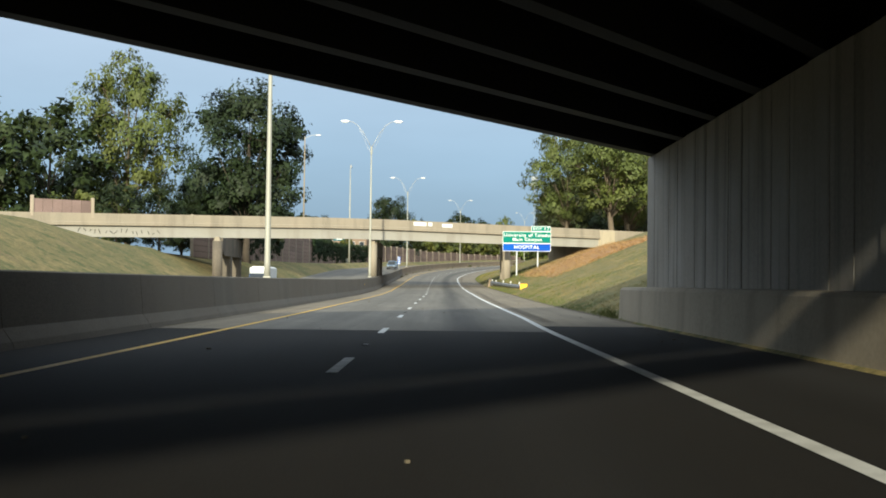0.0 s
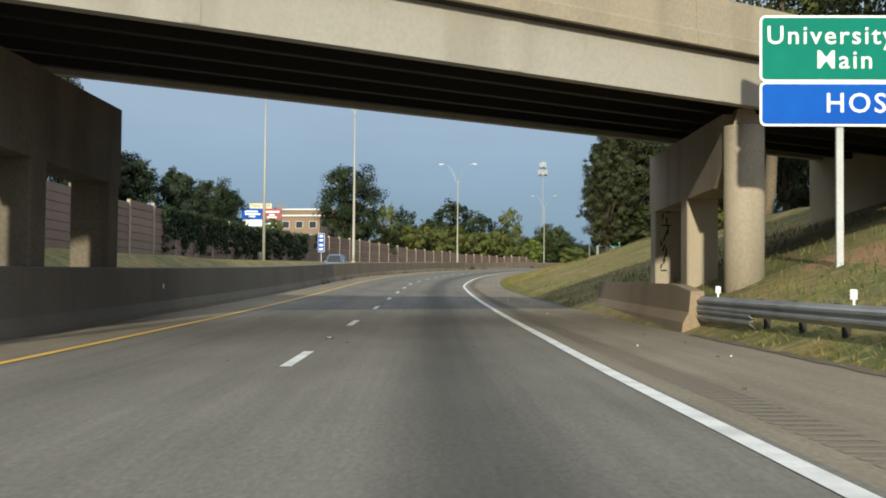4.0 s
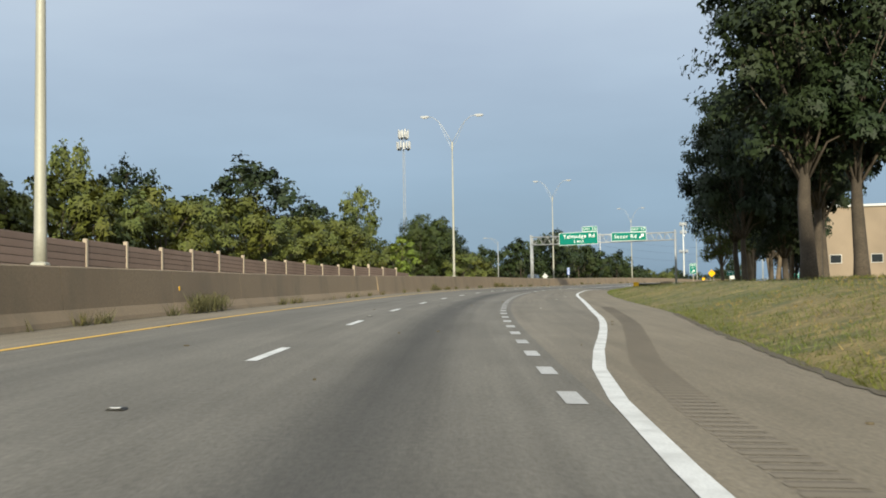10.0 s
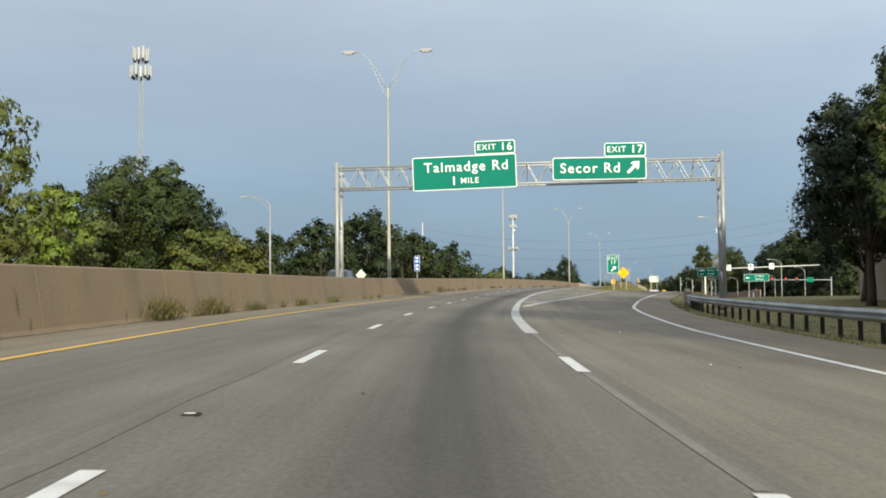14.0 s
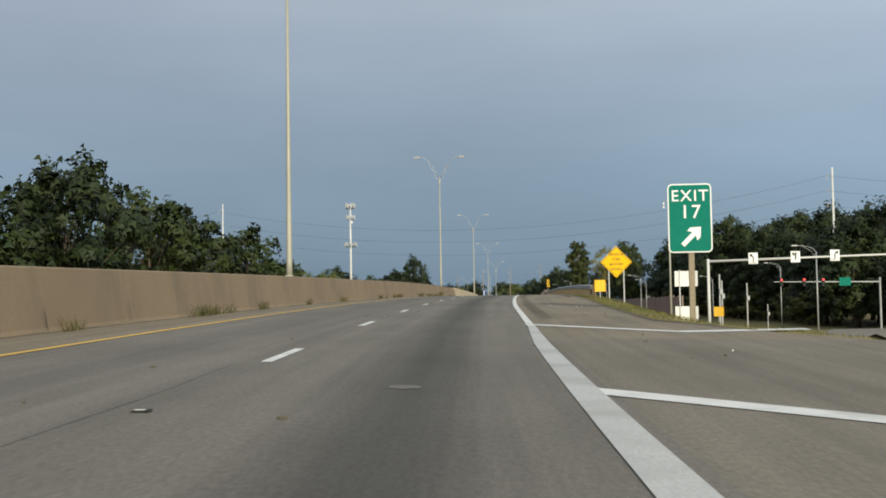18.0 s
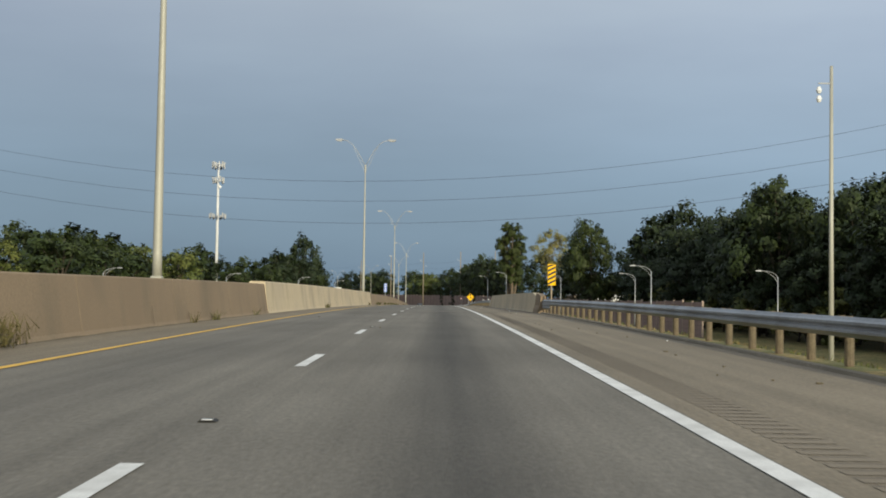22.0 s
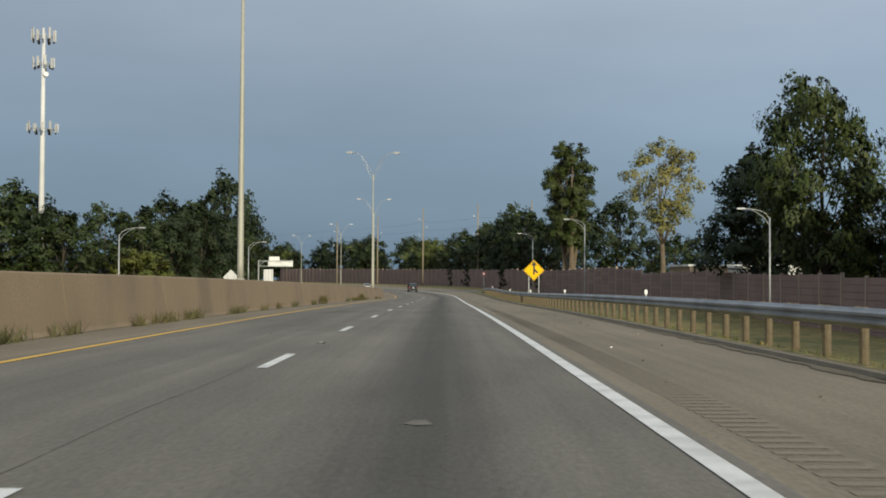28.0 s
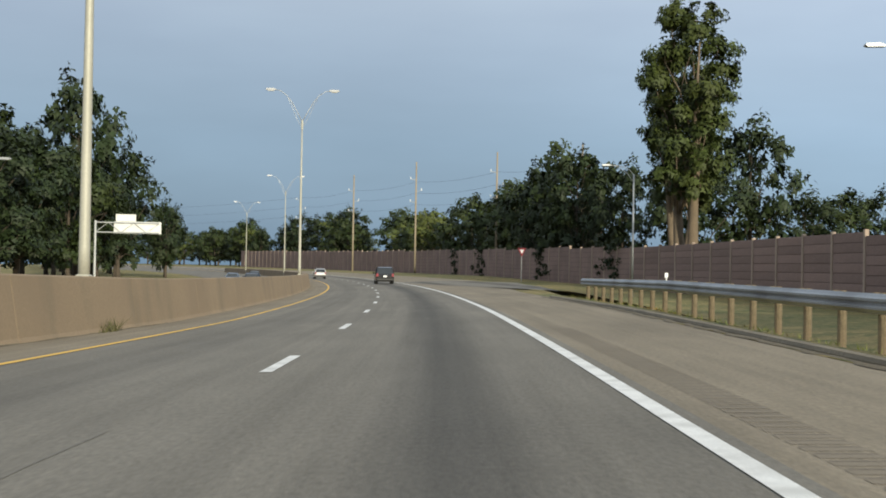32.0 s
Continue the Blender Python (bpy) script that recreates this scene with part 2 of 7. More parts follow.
def deck_wear(m):
    """Dark worn patches, longer across the lane than along it, and the fine sawn grooves across the deck."""
    n, l = m.node_tree.nodes, m.node_tree.links
    p = n["Principled BSDF"]
    last = p.inputs["Base Color"].links[0].from_socket
    uv = n.new("ShaderNodeUVMap")
    for su, sv, low, high, amount, tint in ((0.55, 0.30, 0.47, 0.60, 0.45, (0.105, 0.098, 0.088)), (0.30, 1.1, 0.54, 0.62, 0.5, (0.085, 0.080, 0.073)), (1.3, 0.16, 0.56, 0.66, 0.4, (0.215, 0.198, 0.165))):
        mp, t, r, x = n.new("ShaderNodeMapping"), n.new("ShaderNodeTexNoise"), n.new("ShaderNodeMapRange"), n.new("ShaderNodeMix")
        mp.inputs["Scale"].default_value = (su, sv, 1)
        l.new(uv.outputs[0], mp.inputs[0])
        l.new(mp.outputs[0], t.inputs["Vector"])
        t.inputs["Scale"].default_value, t.inputs["Detail"].default_value = 1.0, 4
        r.inputs[1].default_value, r.inputs[2].default_value, r.inputs[4].default_value = low, high, amount
        l.new(t.outputs[0], r.inputs[0])
        x.data_type = "RGBA"
        l.new(r.outputs[0], x.inputs[0])
        l.new(last, x.inputs[6])
        x.inputs[7].default_value = (*tint, 1)
        last = x.outputs[2]
    # grooves 45 mm apart
    sep, k, s, r, x = n.new("ShaderNodeSeparateXYZ"), n.new("ShaderNodeMath"), n.new("ShaderNodeMath"), n.new("ShaderNodeMapRange"), n.new("ShaderNodeMix")
    l.new(uv.outputs[0], sep.inputs[0])
    k.operation, s.operation = "MULTIPLY", "SINE"
    k.inputs[1].default_value = 2 * math.pi / 0.045
    l.new(sep.outputs[1], k.inputs[0])
    l.new(k.outputs[0], s.inputs[0])
    r.inputs[1].default_value, r.inputs[2].default_value, r.inputs[4].default_value = 0.2, 0.9, 0.28
    l.new(s.outputs[0], r.inputs[0])
    x.data_type = "RGBA"
    l.new(r.outputs[0], x.inputs[0])
    l.new(last, x.inputs[6])
    x.inputs[7].default_value = (0.07, 0.066, 0.06, 1)
    l.new(x.outputs[2], p.inputs["Base Color"])
    return m


deck_wear(DECK)
SHOULDER = asphalt("shoulder_asphalt", (0.230, 0.193, 0.141), 0.0)
RAMP = asphalt("ramp_asphalt", (0.212, 0.186, 0.147), 0.12)
WHITE_PAINT = material("white_road_paint", (0.72, 0.71, 0.68), 0.75, 0, 0.16, 9, 0.3, 60, (0.50, 0.49, 0.46), 2.2)
WORN_WHITE = material("worn_white_paint", (0.50, 0.49, 0.47), 0.75, 0, 0.2, 6, 0.2, 60, (0.36, 0.35, 0.33), 0.7)
YELLOW_PAINT = material("yellow_road_paint", (0.72, 0.43, 0.07), 0.7, 0, 0.15, 6, 0.2, 60, (0.58, 0.36, 0.08), 0.6)
BARRIER = streaks(material("weathered_concrete", (0.255, 0.190, 0.122), 0.92, 0, 0.14, 3, 0.5, 25, (0.215, 0.16, 0.105), 0.25), (0.10, 0.09, 0.065), 0.42, 0.5, 0.2)
# darker, greyer concrete of the barrier sections before s = 205
DARK_BARRIER = streaks(material("grimy_concrete", (0.145, 0.122, 0.094), 0.92, 0, 0.16, 3, 0.5, 25, (0.16, 0.14, 0.11), 0.25), (0.085, 0.075, 0.06), 0.45, 0.5, 0.2)
PARAPET = streaks(material("pale_parapet_concrete", (0.51, 0.425, 0.29), 0.92, 0, 0.10, 3, 0.4, 25, (0.39, 0.33, 0.245), 0.3), (0.20, 0.17, 0.125), 0.45, 0.9, 0.2)
BRIDGE = streaks(material("bridge_concrete", (0.315, 0.268, 0.20), 0.92, 0, 0.12, 2, 0.4, 20, (0.36, 0.30, 0.22), 0.3), (0.17, 0.145, 0.11), 0.6, 0.8, 0.12)
BOARD_CONC = streaks(material("board_marked_concrete", (0.235, 0.212, 0.18), 0.92, 0, 0.12, 2, 0.4, 20, (0.30, 0.28, 0.25), 0.4), (0.085, 0.078, 0.066), 0.75, 2.6, 0.08)
GIRDER = streaks(material("painted_girder", (0.375, 0.35, 0.30), 0.6, 0, 0.07, 2, 0, 20, (0.36, 0.33, 0.27), 0.3), (0.20, 0.17, 0.13), 0.35, 0.8, 0.12)
# near-black: the shade under the overpass decks is put into these two colours
SHADED_CONC = material("sooty_concrete", (0.022, 0.020, 0.018), 0.95, 0, 0.25, 2, 0.3, 20)
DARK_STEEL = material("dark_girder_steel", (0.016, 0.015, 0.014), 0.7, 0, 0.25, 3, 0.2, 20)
GALV = material("galvanised_steel", (0.40, 0.41, 0.41), 0.5, 0.35, 0.12, 4, 0.1, 20, (0.30, 0.31, 0.32), 0.5)
KERB = material("kerb_asphalt", (0.19, 0.16, 0.115), 0.92, 0, 0.3, 3, 0.5, 30, (0.14, 0.118, 0.085), 0.6)
RAIL_STEEL = material("weathered_rail_steel", (0.36, 0.37, 0.38), 0.5, 0.6, 0.15, 3, 0.15, 20, (0.20, 0.20, 0.20), 0.6)
POLE_PAINT = material("pale_pole_steel", (0.40, 0.39, 0.325), 0.55, 0.15, 0.08, 3, 0.1, 20, (0.33, 0.32, 0.265), 0.4)
LAMP_GREY = material("lamp_housing", (0.33, 0.34, 0.35), 0.4, 0.2, 0.06, 4)
LENS = material("lamp_lens", (0.45, 0.45, 0.42), 0.2, 0, 0.05, 4)
WOOD_POST = material("weathered_wood_post", (0.135, 0.108, 0.068), 0.92, 0, 0.3, 4, 0.6, 30, (0.15, 0.112, 0.07), 1.2)
WOOD_POLE = material("utility_pole_wood", (0.30, 0.25, 0.18), 0.92, 0, 0.25, 3, 0.5, 20)
SIGN_GREEN = material("sign_green", (0.002, 0.175, 0.125), 0.6, 0, 0.06, 0.5, 0, 1, (0.002, 0.155, 0.112), 0.5, spec=0.12)
SIGN_BLUE = material("sign_blue", (0.002, 0.085, 0.42), 0.6, 0, 0.06, 0.5, 0, 1, (0.002, 0.055, 0.37), 0.5, spec=0.12)
SIGN_WHITE = material("sign_white", (0.82, 0.83, 0.82), 0.45, 0, 0.04, 0.5, 0, 1, (0.76, 0.77, 0.76), 0.5)
SIGN_YELLOW = material("sign_yellow", (0.88, 0.50, 0.004), 0.5, 0, 0.05, 0.5, 0, 1, (0.82, 0.46, 0.004), 0.5, spec=0.12)
SIGN_BLACK = material("sign_black", (0.015, 0.015, 0.015), 0.5, 0, 0.1, 1)
SIGN_RED = material("sign_red", (0.26, 0.02, 0.03), 0.45, 0, 0.05, 1)
SIGN_BACK = material("sign_back_aluminium", (0.62, 0.62, 0.60), 0.5, 0.3, 0.07, 1, 0, 1, (0.52, 0.52, 0.50), 0.6)
MARKER = material("marker_yellow", (0.90, 0.50, 0.01), 0.5, 0, 0.06, 1)
ANTENNA = material("antenna_plastic", (0.46, 0.46, 0.45), 0.5, 0, 0.05, 1)
REFLECT = material("white_reflector", (0.85, 0.85, 0.83), 0.35, 0, 0.03, 1)
BARK = material("bark", (0.08, 0.063, 0.046), 0.95, 0, 0.35, 2, 0.8, 12, (0.05, 0.04, 0.03), 0.8)
PALE_BARK = material("pale_bark", (0.155, 0.118, 0.08), 0.95, 0, 0.3, 2, 0.8, 12, (0.10, 0.078, 0.055), 0.8)


def foliage(name, base, low=0.80, high=1.18):
    m = tint_random(material(name, base, 0.6, 0, 0.28, 0.25, 0, 1, [base[0] * 1.25, base[1] * 1.02, base[2] * 0.8], 0.12, spec=0.25), "island", low, high)
    return m


LEAF_DARK = foliage("dark_leaves", (0.019, 0.031, 0.0105))
LEAF_MID = foliage("green_leaves", (0.039, 0.055, 0.013))
LEAF_DEEP = foliage("deep_green_leaves", (0.027, 0.041, 0.011))
LEAF_HEMLOCK = foliage("hemlock_sprays", (0.034, 0.043, 0.014))
LEAF_LIGHT = foliage("light_leaves", (0.084, 0.104, 0.026))
LEAF_OLIVE = foliage("olive_leaves", (0.082, 0.094, 0.018))
LEAF_YELLOW = foliage("yellowing_leaves", (0.165, 0.165, 0.055))
LEAF_LIME = foliage("lime_leaves", (0.115, 0.16, 0.025))
IVY = foliage("ivy_leaves", (0.022, 0.040, 0.013))
WEED = foliage("weed_stems", (0.088, 0.085, 0.036), 0.6, 1.35)
GRASS_BLADE = foliage("grass_blades", (0.235, 0.185, 0.068), 0.7, 1.2)
GREEN_BLADE = foliage("green_grass_blades", (0.105, 0.128, 0.030), 0.7, 1.2)


def grass_ground():
    """Mown verge: dry straw patches in green turf, bare earth here and there."""
    m = material("verge_grass", (0.215, 0.165, 0.058), 0.95, 0, 0.5, 1.4, 1.0, 5, (0.078, 0.094, 0.025), 0.11)
    n, l = m.node_tree.nodes, m.node_tree.links
    p = n["Principled BSDF"]
    last = p.inputs["Base Color"].links[0].from_socket
    co = n.new("ShaderNodeTexCoord")
    for size, depth, low, high, amount, tint in ((0.30, 6, 0.54, 0.68, 0.8, (0.31, 0.225, 0.085)), (0.75, 7, 0.50, 0.60, 0.75, (0.066, 0.086, 0.020)), (2.6, 5, 0.55, 0.66, 0.7, (0.35, 0.26, 0.11)),
                                                 (4.2, 4, 0.56, 0.64, 0.65, (0.06, 0.07, 0.02)), (0.17, 5, 0.60, 0.70, 0.6, (0.16, 0.105, 0.055))):
        t, r, x = n.new("ShaderNodeTexNoise"), n.new("ShaderNodeMapRange"), n.new("ShaderNodeMix")
        t.inputs["Scale"].default_value, t.inputs["Detail"].default_value, t.inputs["Roughness"].default_value = size, depth, 0.62
        l.new(co.outputs["Object"], t.inputs["Vector"])
        r.inputs[1].default_value, r.inputs[2].default_value, r.inputs[4].default_value = low, high, amount
        l.new(t.outputs[0], r.inputs[0])
        x.data_type = "RGBA"
        l.new(r.outputs[0], x.inputs[0])
        l.new(last, x.inputs[6])
        x.inputs[7].default_value = (*tint, 1)
        last = x.outputs[2]
    l.new(last, p.inputs["Base Color"])
    return m


GRASS = grass_ground()
WALL_TAN = tint_random(material("tan_wall_panel", (0.25, 0.172, 0.133), 0.92, 0, 0.14, 3, 0.4, 15, (0.19, 0.128, 0.10), 0.25), "object", 0.82, 1.12)
JOINT = material("dark_joint", (0.055, 0.045, 0.038), 0.95, 0, 0.2, 3)
WALL_POST = material("wall_post_concrete", (0.42, 0.345, 0.26), 0.9, 0, 0.1, 3, 0.3, 20)
BROWN_WALL = tint_random(material("brown_wall_panel", (0.25, 0.172, 0.15), 0.92, 0, 0.16, 3, 0.4, 15, (0.18, 0.125, 0.108), 0.3), "object", 0.85, 1.12)
BROWN_JOINT = material("brown_joint", (0.15, 0.105, 0.09), 0.95, 0, 0.2, 3)
BROWN_POST = material("brown_wall_post", (0.36, 0.28, 0.225), 0.9, 0, 0.1, 3, 0.3, 20)
STUCCO = material("tan_stucco", (0.30, 0.235, 0.17), 0.9, 0, 0.06, 2, 0.2, 20)
PLASTER = material("white_plaster", (0.66, 0.66, 0.64), 0.85, 0, 0.06, 2, 0.1, 20)
BRICK = material("brown_brick", (0.24, 0.17, 0.122), 0.9, 0, 0.2, 3, 0.4, 20)
GLASS = material("window_glass", (0.03, 0.035, 0.04), 0.08, 0, 0.1, 0.5, spec=0.6)
RUBBER = material("tyre_rubber", (0.02, 0.02, 0.02), 0.85, 0, 0.2, 5)
CABLE = material("black_cable", (0.02, 0.02, 0.02), 0.6, 0, 0.1, 2)
CLAY = material("bare_clay", (0.30, 0.17, 0.085), 0.95, 0, 0.3, 1.5, 0.9, 8, (0.25, 0.16, 0.07), 0.4)
STRAW = foliage("straw", (0.40, 0.25, 0.10), 0.5, 1.3)
RED_LAMP = bpy.data.materials.new("red_signal_light")
RED_LAMP.use_nodes = True
RED_LAMP.node_tree.nodes["Principled BSDF"].inputs["Base Color"].default_value = (0.6, 0.01, 0.01, 1)
RED_LAMP.node_tree.nodes["Principled BSDF"].inputs["Emission Color"].default_value = (1, 0.04, 0.03, 1)
RED_LAMP.node_tree.nodes["Principled BSDF"].inputs["Emission Strength"].default_value = 2.0


def car_paint(name, base):
    m = material(name, base, 0.25, 0.1, 0.05, 1)
    m.node_tree.nodes["Principled BSDF"].inputs["Coat Weight"].default_value = 0.6
    return m


# ---- building kit ----
class Geo:
    """Gathers vertices and faces of one mesh."""
    def __init__(self):
        self.v, self.f, self.uv = [], [], None

    def add(self, vs, fs):
        k = len(self.v)
        self.v.extend(tuple(p) for p in vs)
        self.f.extend(tuple(i + k for i in q) for q in fs)
        return self

    def box(self, m, sx, sy, sz, bevel=0.0):
        """Box centred on m's origin; bevel chamfers the upright edges and the top."""
        x, y, z, b = sx / 2, sy / 2, sz / 2, bevel
        if not b:
            vs = [(-x, -y, -z), (x, -y, -z), (x, y, -z), (-x, y, -z), (-x, -y, z), (x, -y, z), (x, y, z), (-x, y, z)]
            fs = [(3, 2, 1, 0), (4, 5, 6, 7), (0, 1, 5, 4), (1, 2, 6, 5), (2, 3, 7, 6), (3, 0, 4, 7)]
        else:
            ring = [(-x + b, -y), (x - b, -y), (x, -y + b), (x, y - b), (x - b, y), (-x + b, y), (-x, y - b), (-x, -y + b)]
            kx, ky = (x - b) / x, (y - b) / y
            vs = [(px, py, -z) for px, py in ring] + [(px, py, z - b) for px, py in ring] + [(px * kx, py * ky, z) for px, py in ring]
            fs = [tuple(range(7, -1, -1)), tuple(range(16, 24))]
            fs += [(i + k, (i + 1) % 8 + k, (i + 1) % 8 + k + 8, i + k + 8) for k in (0, 8) for i in range(8)]
        return self.add([m @ Vector(p) for p in vs], fs)

    def tube(self, pts, radii, n=8, cap=True, up=Vector((0.13, 0.37, 0.92))):
        """Round bar through points."""
        pts = [Vector(p) for p in pts]
        if not hasattr(radii, "__len__"):
            radii = [radii] * len(pts)
        vs, fs = [], []
        for i, p in enumerate(pts):
            t = (pts[min(i + 1, len(pts) - 1)] - pts[max(i - 1, 0)]).normalized()
            a = t.cross(up if abs(t.dot(up)) < 0.95 else Vector((1, 0, 0))).normalized()
            b = t.cross(a)
            vs += [p + (a * math.cos(2 * math.pi * k / n) + b * math.sin(2 * math.pi * k / n)) * radii[i] for k in range(n)]
        for i in range(len(pts) - 1):
            fs += [(i * n + k, i * n + (k + 1) % n, (i + 1) * n + (k + 1) % n, (i + 1) * n + k) for k in range(n)]
        if cap:
            fs += [tuple(range(n - 1, -1, -1)), tuple(range((len(pts) - 1) * n, len(pts) * n))]
        return self.add(vs, fs)

    def prism(self, outline, m, depth):
        """Outline (x, z), counted against the clock seen from -y, given thickness along y."""
        k = len(outline)
        vs = [m @ Vector((x, -depth / 2, z)) for x, z in outline] + [m @ Vector((x, depth / 2, z)) for x, z in outline]
        fs = [tuple(range(k)), tuple(range(2 * k - 1, k - 1, -1))] + [(i, i + k, (i + 1) % k + k, (i + 1) % k) for i in range(k)]
        return self.add(vs, fs)

    def sweep(self, rings, closed=True, cap=True):
        k = len(rings[0])
        vs = [p for r in rings for p in r]
        fs = []
        for i in range(len(rings) - 1):
            for j in range(k if closed else k - 1):
                a, b = i * k + j, i * k + (j + 1) % k
                fs.append((a, b, b + k, a + k))
        if cap and closed:
            fs += [tuple(range(k - 1, -1, -1)), tuple(range((len(rings) - 1) * k, len(rings) * k))]
        return self.add(vs, fs)

    def mesh(self, name, mat, smooth=False):
        me = bpy.data.meshes.new(name)
        me.from_pydata(self.v, [], self.f)
        me.materials.append(mat)
        if smooth:
            me.shade_smooth()
        me.update()
        return me


def part(name, geo, mat, parent=None, label="", smooth=False, at=None):
    """Links a Geo (or a ready mesh) as one mesh object, under a thing or a part if one is given."""
    ob = new(name, geo.mesh(name, mat, smooth) if isinstance(geo, Geo) else geo)
    if parent is not None:
        ob.parent = parent
    if at is not None:
        ob.matrix_basis = at
    if label:
        tagged(ob, label)
    return ob


def thing(name, m, label, category, group="", kind=""):
    ob = new(name)
    ob.empty_display_size = 0.3
    ob.matrix_basis = m
    return tagged(ob, label, category, group, kind)


# ---- the carriageway's course ----
# s runs along the drive, d to the right of the lane line, both in metres
S0, S1, DS = -140.0, 1700.0, 2.0
ss = np.arange(S0, S1, DS)
head = np.radians(np.interp(ss, ALONG + [990, 1040, 1100, 1200, 1400, 1700], HEADING + [HEADING[-1] + a for a in (0.3, 2.8, 6.0, 11.2, 21.0, 30.0)]))
slope = np.interp(ss, ALONG + [990, 1040, 1100, 1200, 1400], GRADE + [-0.008, -0.006, -0.004, -0.002, 0.0])
hm_, gm_ = (head[1:] + head[:-1]) / 2, (slope[1:] + slope[:-1]) / 2
cx = np.concatenate([[0], np.cumsum(-np.sin(hm_) * DS)])
cy = np.concatenate([[0], np.cumsum(np.cos(hm_) * DS)])
cz = np.concatenate([[0], np.cumsum(gm_ * DS)])
for c in (cx, cy, cz):
    c -= np.interp(0, ss, c)
lane = np.interp(ss, [0, 100, 124, 136, 211, 247, 284, 345, 380, 406, 467, 552, 588, 650, 711, 797, 869, 930, 990], [-1.35, -1.37, -1.68, -1.95, -3.1, -2.95, -2.85, -2.6, -2.2, -1.95, -2.4, -2.6, -2.15, -1.75, -1.95, -2.05, -2.15, -2.15, -2.0])
bank = np.tan(np.radians(np.interp(ss, [60, 100, 125, 150, 200, 231, 262, 292, 322, 337, 351, 366, 393, 420, 442, 460, 540, 570, 595, 625, 940, 965, 985, 992, 1010], [0.1, 0.6, 0.65, 0, -1.6, -2.6, -2.3, -2.0, -1.65, -1.4, -1.0, -0.8, -1.0, -1.5, -1.9, -2.2, -1.9, -1.45, -0.9, -0.1, 0, 0.5, 1.0, 1.5, 2.8])))


def P(s, d, h=0.0):
    """World place of a point s along, d to the right of the lane line, h over the carriageway."""
    q = [float(np.interp(s, ss, a)) for a in (cx, cy, cz, head, lane, bank)]
    d += q[4]
    reach = max(-22.0, min(22.0, d))
    return Vector((q[0] + math.cos(q[3]) * d, q[1] + math.sin(q[3]) * d, q[2] + reach * q[5] + h))


def turn(s):
    return math.degrees(float(np.interp(s, ss, head)))


def spot(s, d, h=0.0, yaw=0.0):
    """Upright pose there; its y axis points along the road, x to the right."""
    p = P(s, d, h)
    return pose(p.x, p.y, p.z, 0, 0, turn(s) + yaw)


def steps(a, b, by):
    n = max(1, int(round((b - a) / by)))
    return [a + (b - a) * i / n for i in range(n + 1)]


def lerp(x, xs, ys):
    return float(np.interp(x, xs, ys))


def strip(name, s0, s1, left, right, h, mat, by=4.0, parent=None, n=1):
    """Flat ribbon along the road, with UV in metres across and along. left, right: d, or functions of s."""
    rows, uvs = [], []
    fl = left if callable(left) else (lambda s: left)
    fr = right if callable(right) else (lambda s: right)
    fh = h if callable(h) else (lambda s, d: h)
    g = Geo()
    pts = steps(s0, s1, by)
    for s in pts:
        for k in range(n + 1):
            d = fl(s) + (fr(s) - fl(s)) * k / n
            g.v.append(tuple(P(s, d, fh(s, d))))
            uvs.append((d, s))
    w = n + 1
    for i in range(len(pts) - 1):
        for k in range(n):
            g.f.append((i * w + k, i * w + k + 1, (i + 1) * w + k + 1, (i + 1) * w + k))
    me = g.mesh(name, mat)
    layer = me.uv_layers.new(name="across_along")
    idx = np.empty(len(me.loops), dtype=np.int32)
    me.loops.foreach_get("vertex_index", idx)
    layer.data.foreach_set("uv", np.array(uvs, dtype=np.float32)[idx].ravel())
    return part(name, me, mat, parent)


def swept(name, s0, s1, section, mat, by=4.0, parent=None, label="", h=0.0, smooth=False):
    """Solid bar along the road with a cross-section of (d, h) points, counted so that faces point out; h: extra height by s."""
    fh = h if callable(h) else (lambda s: h)
    fs = section if callable(section) else (lambda s: section)
    g = Geo().sweep([[P(s, d, z + fh(s)) for d, z in fs(s)] for s in steps(s0, s1, by)])
    return part(name, g, mat, parent, label, smooth)


# ---- ground and carriageways ----
RIGHT_S = [-140, 60, 130, 165, 200, 230, 290, 340, 400, 460, 520, 560, 600, 640, 680, 720, 745, 800, 850, 900, 950, 1000, 1060, 1120, 1200, 1700]
RIGHT_H = [6.5, 6.5, 6.5, 5.5, 4.4, 3.4, 2.1, 1.25, 0.5, -0.3, -0.4, -0.5, -1.3, -2.8, -4.6, -6.0, -6.4, -6.4, -5.2, -3.7, -2.9, -2.4, -2.0, -1.4, -0.5, 0.0]
LEFT_S = [-140, 100, 128, 158, 174, 190, 215, 240, 500, 560, 640, 740, 800, 860, 950, 1020, 1100, 1700]
LEFT_H = [6.0, 6.0, 3.8, 3.0, 2.65, 2.3, 1.6, 0.95, 0.8, -1.0, -4.0, -6.2, -6.2, -5.0, -2.4, -1.0, 0.0, 0.0]
EDGE_S = [-140, 318, 345, 430, 483, 520, 545, 571, 574, 582, 596, 611, 640, 660, 700, 1000, 1040, 1100, 1400, 1700]
EDGE_D = [7.0, 7.0, 9.4, 9.9, 11.7, 14.4, 16.8, 19.4, 9.4, 7.45, 7.55, 7.95, 8.3, 8.0, 7.4, 7.1, 7.6, 11.5, 12.0, 12.0]
BRIDGE_A, BRIDGE_B = 742.0, 797.0     # our carriageway's own bridge over the cross street


def edge(s):
    return lerp(s, EDGE_S, EDGE_D)


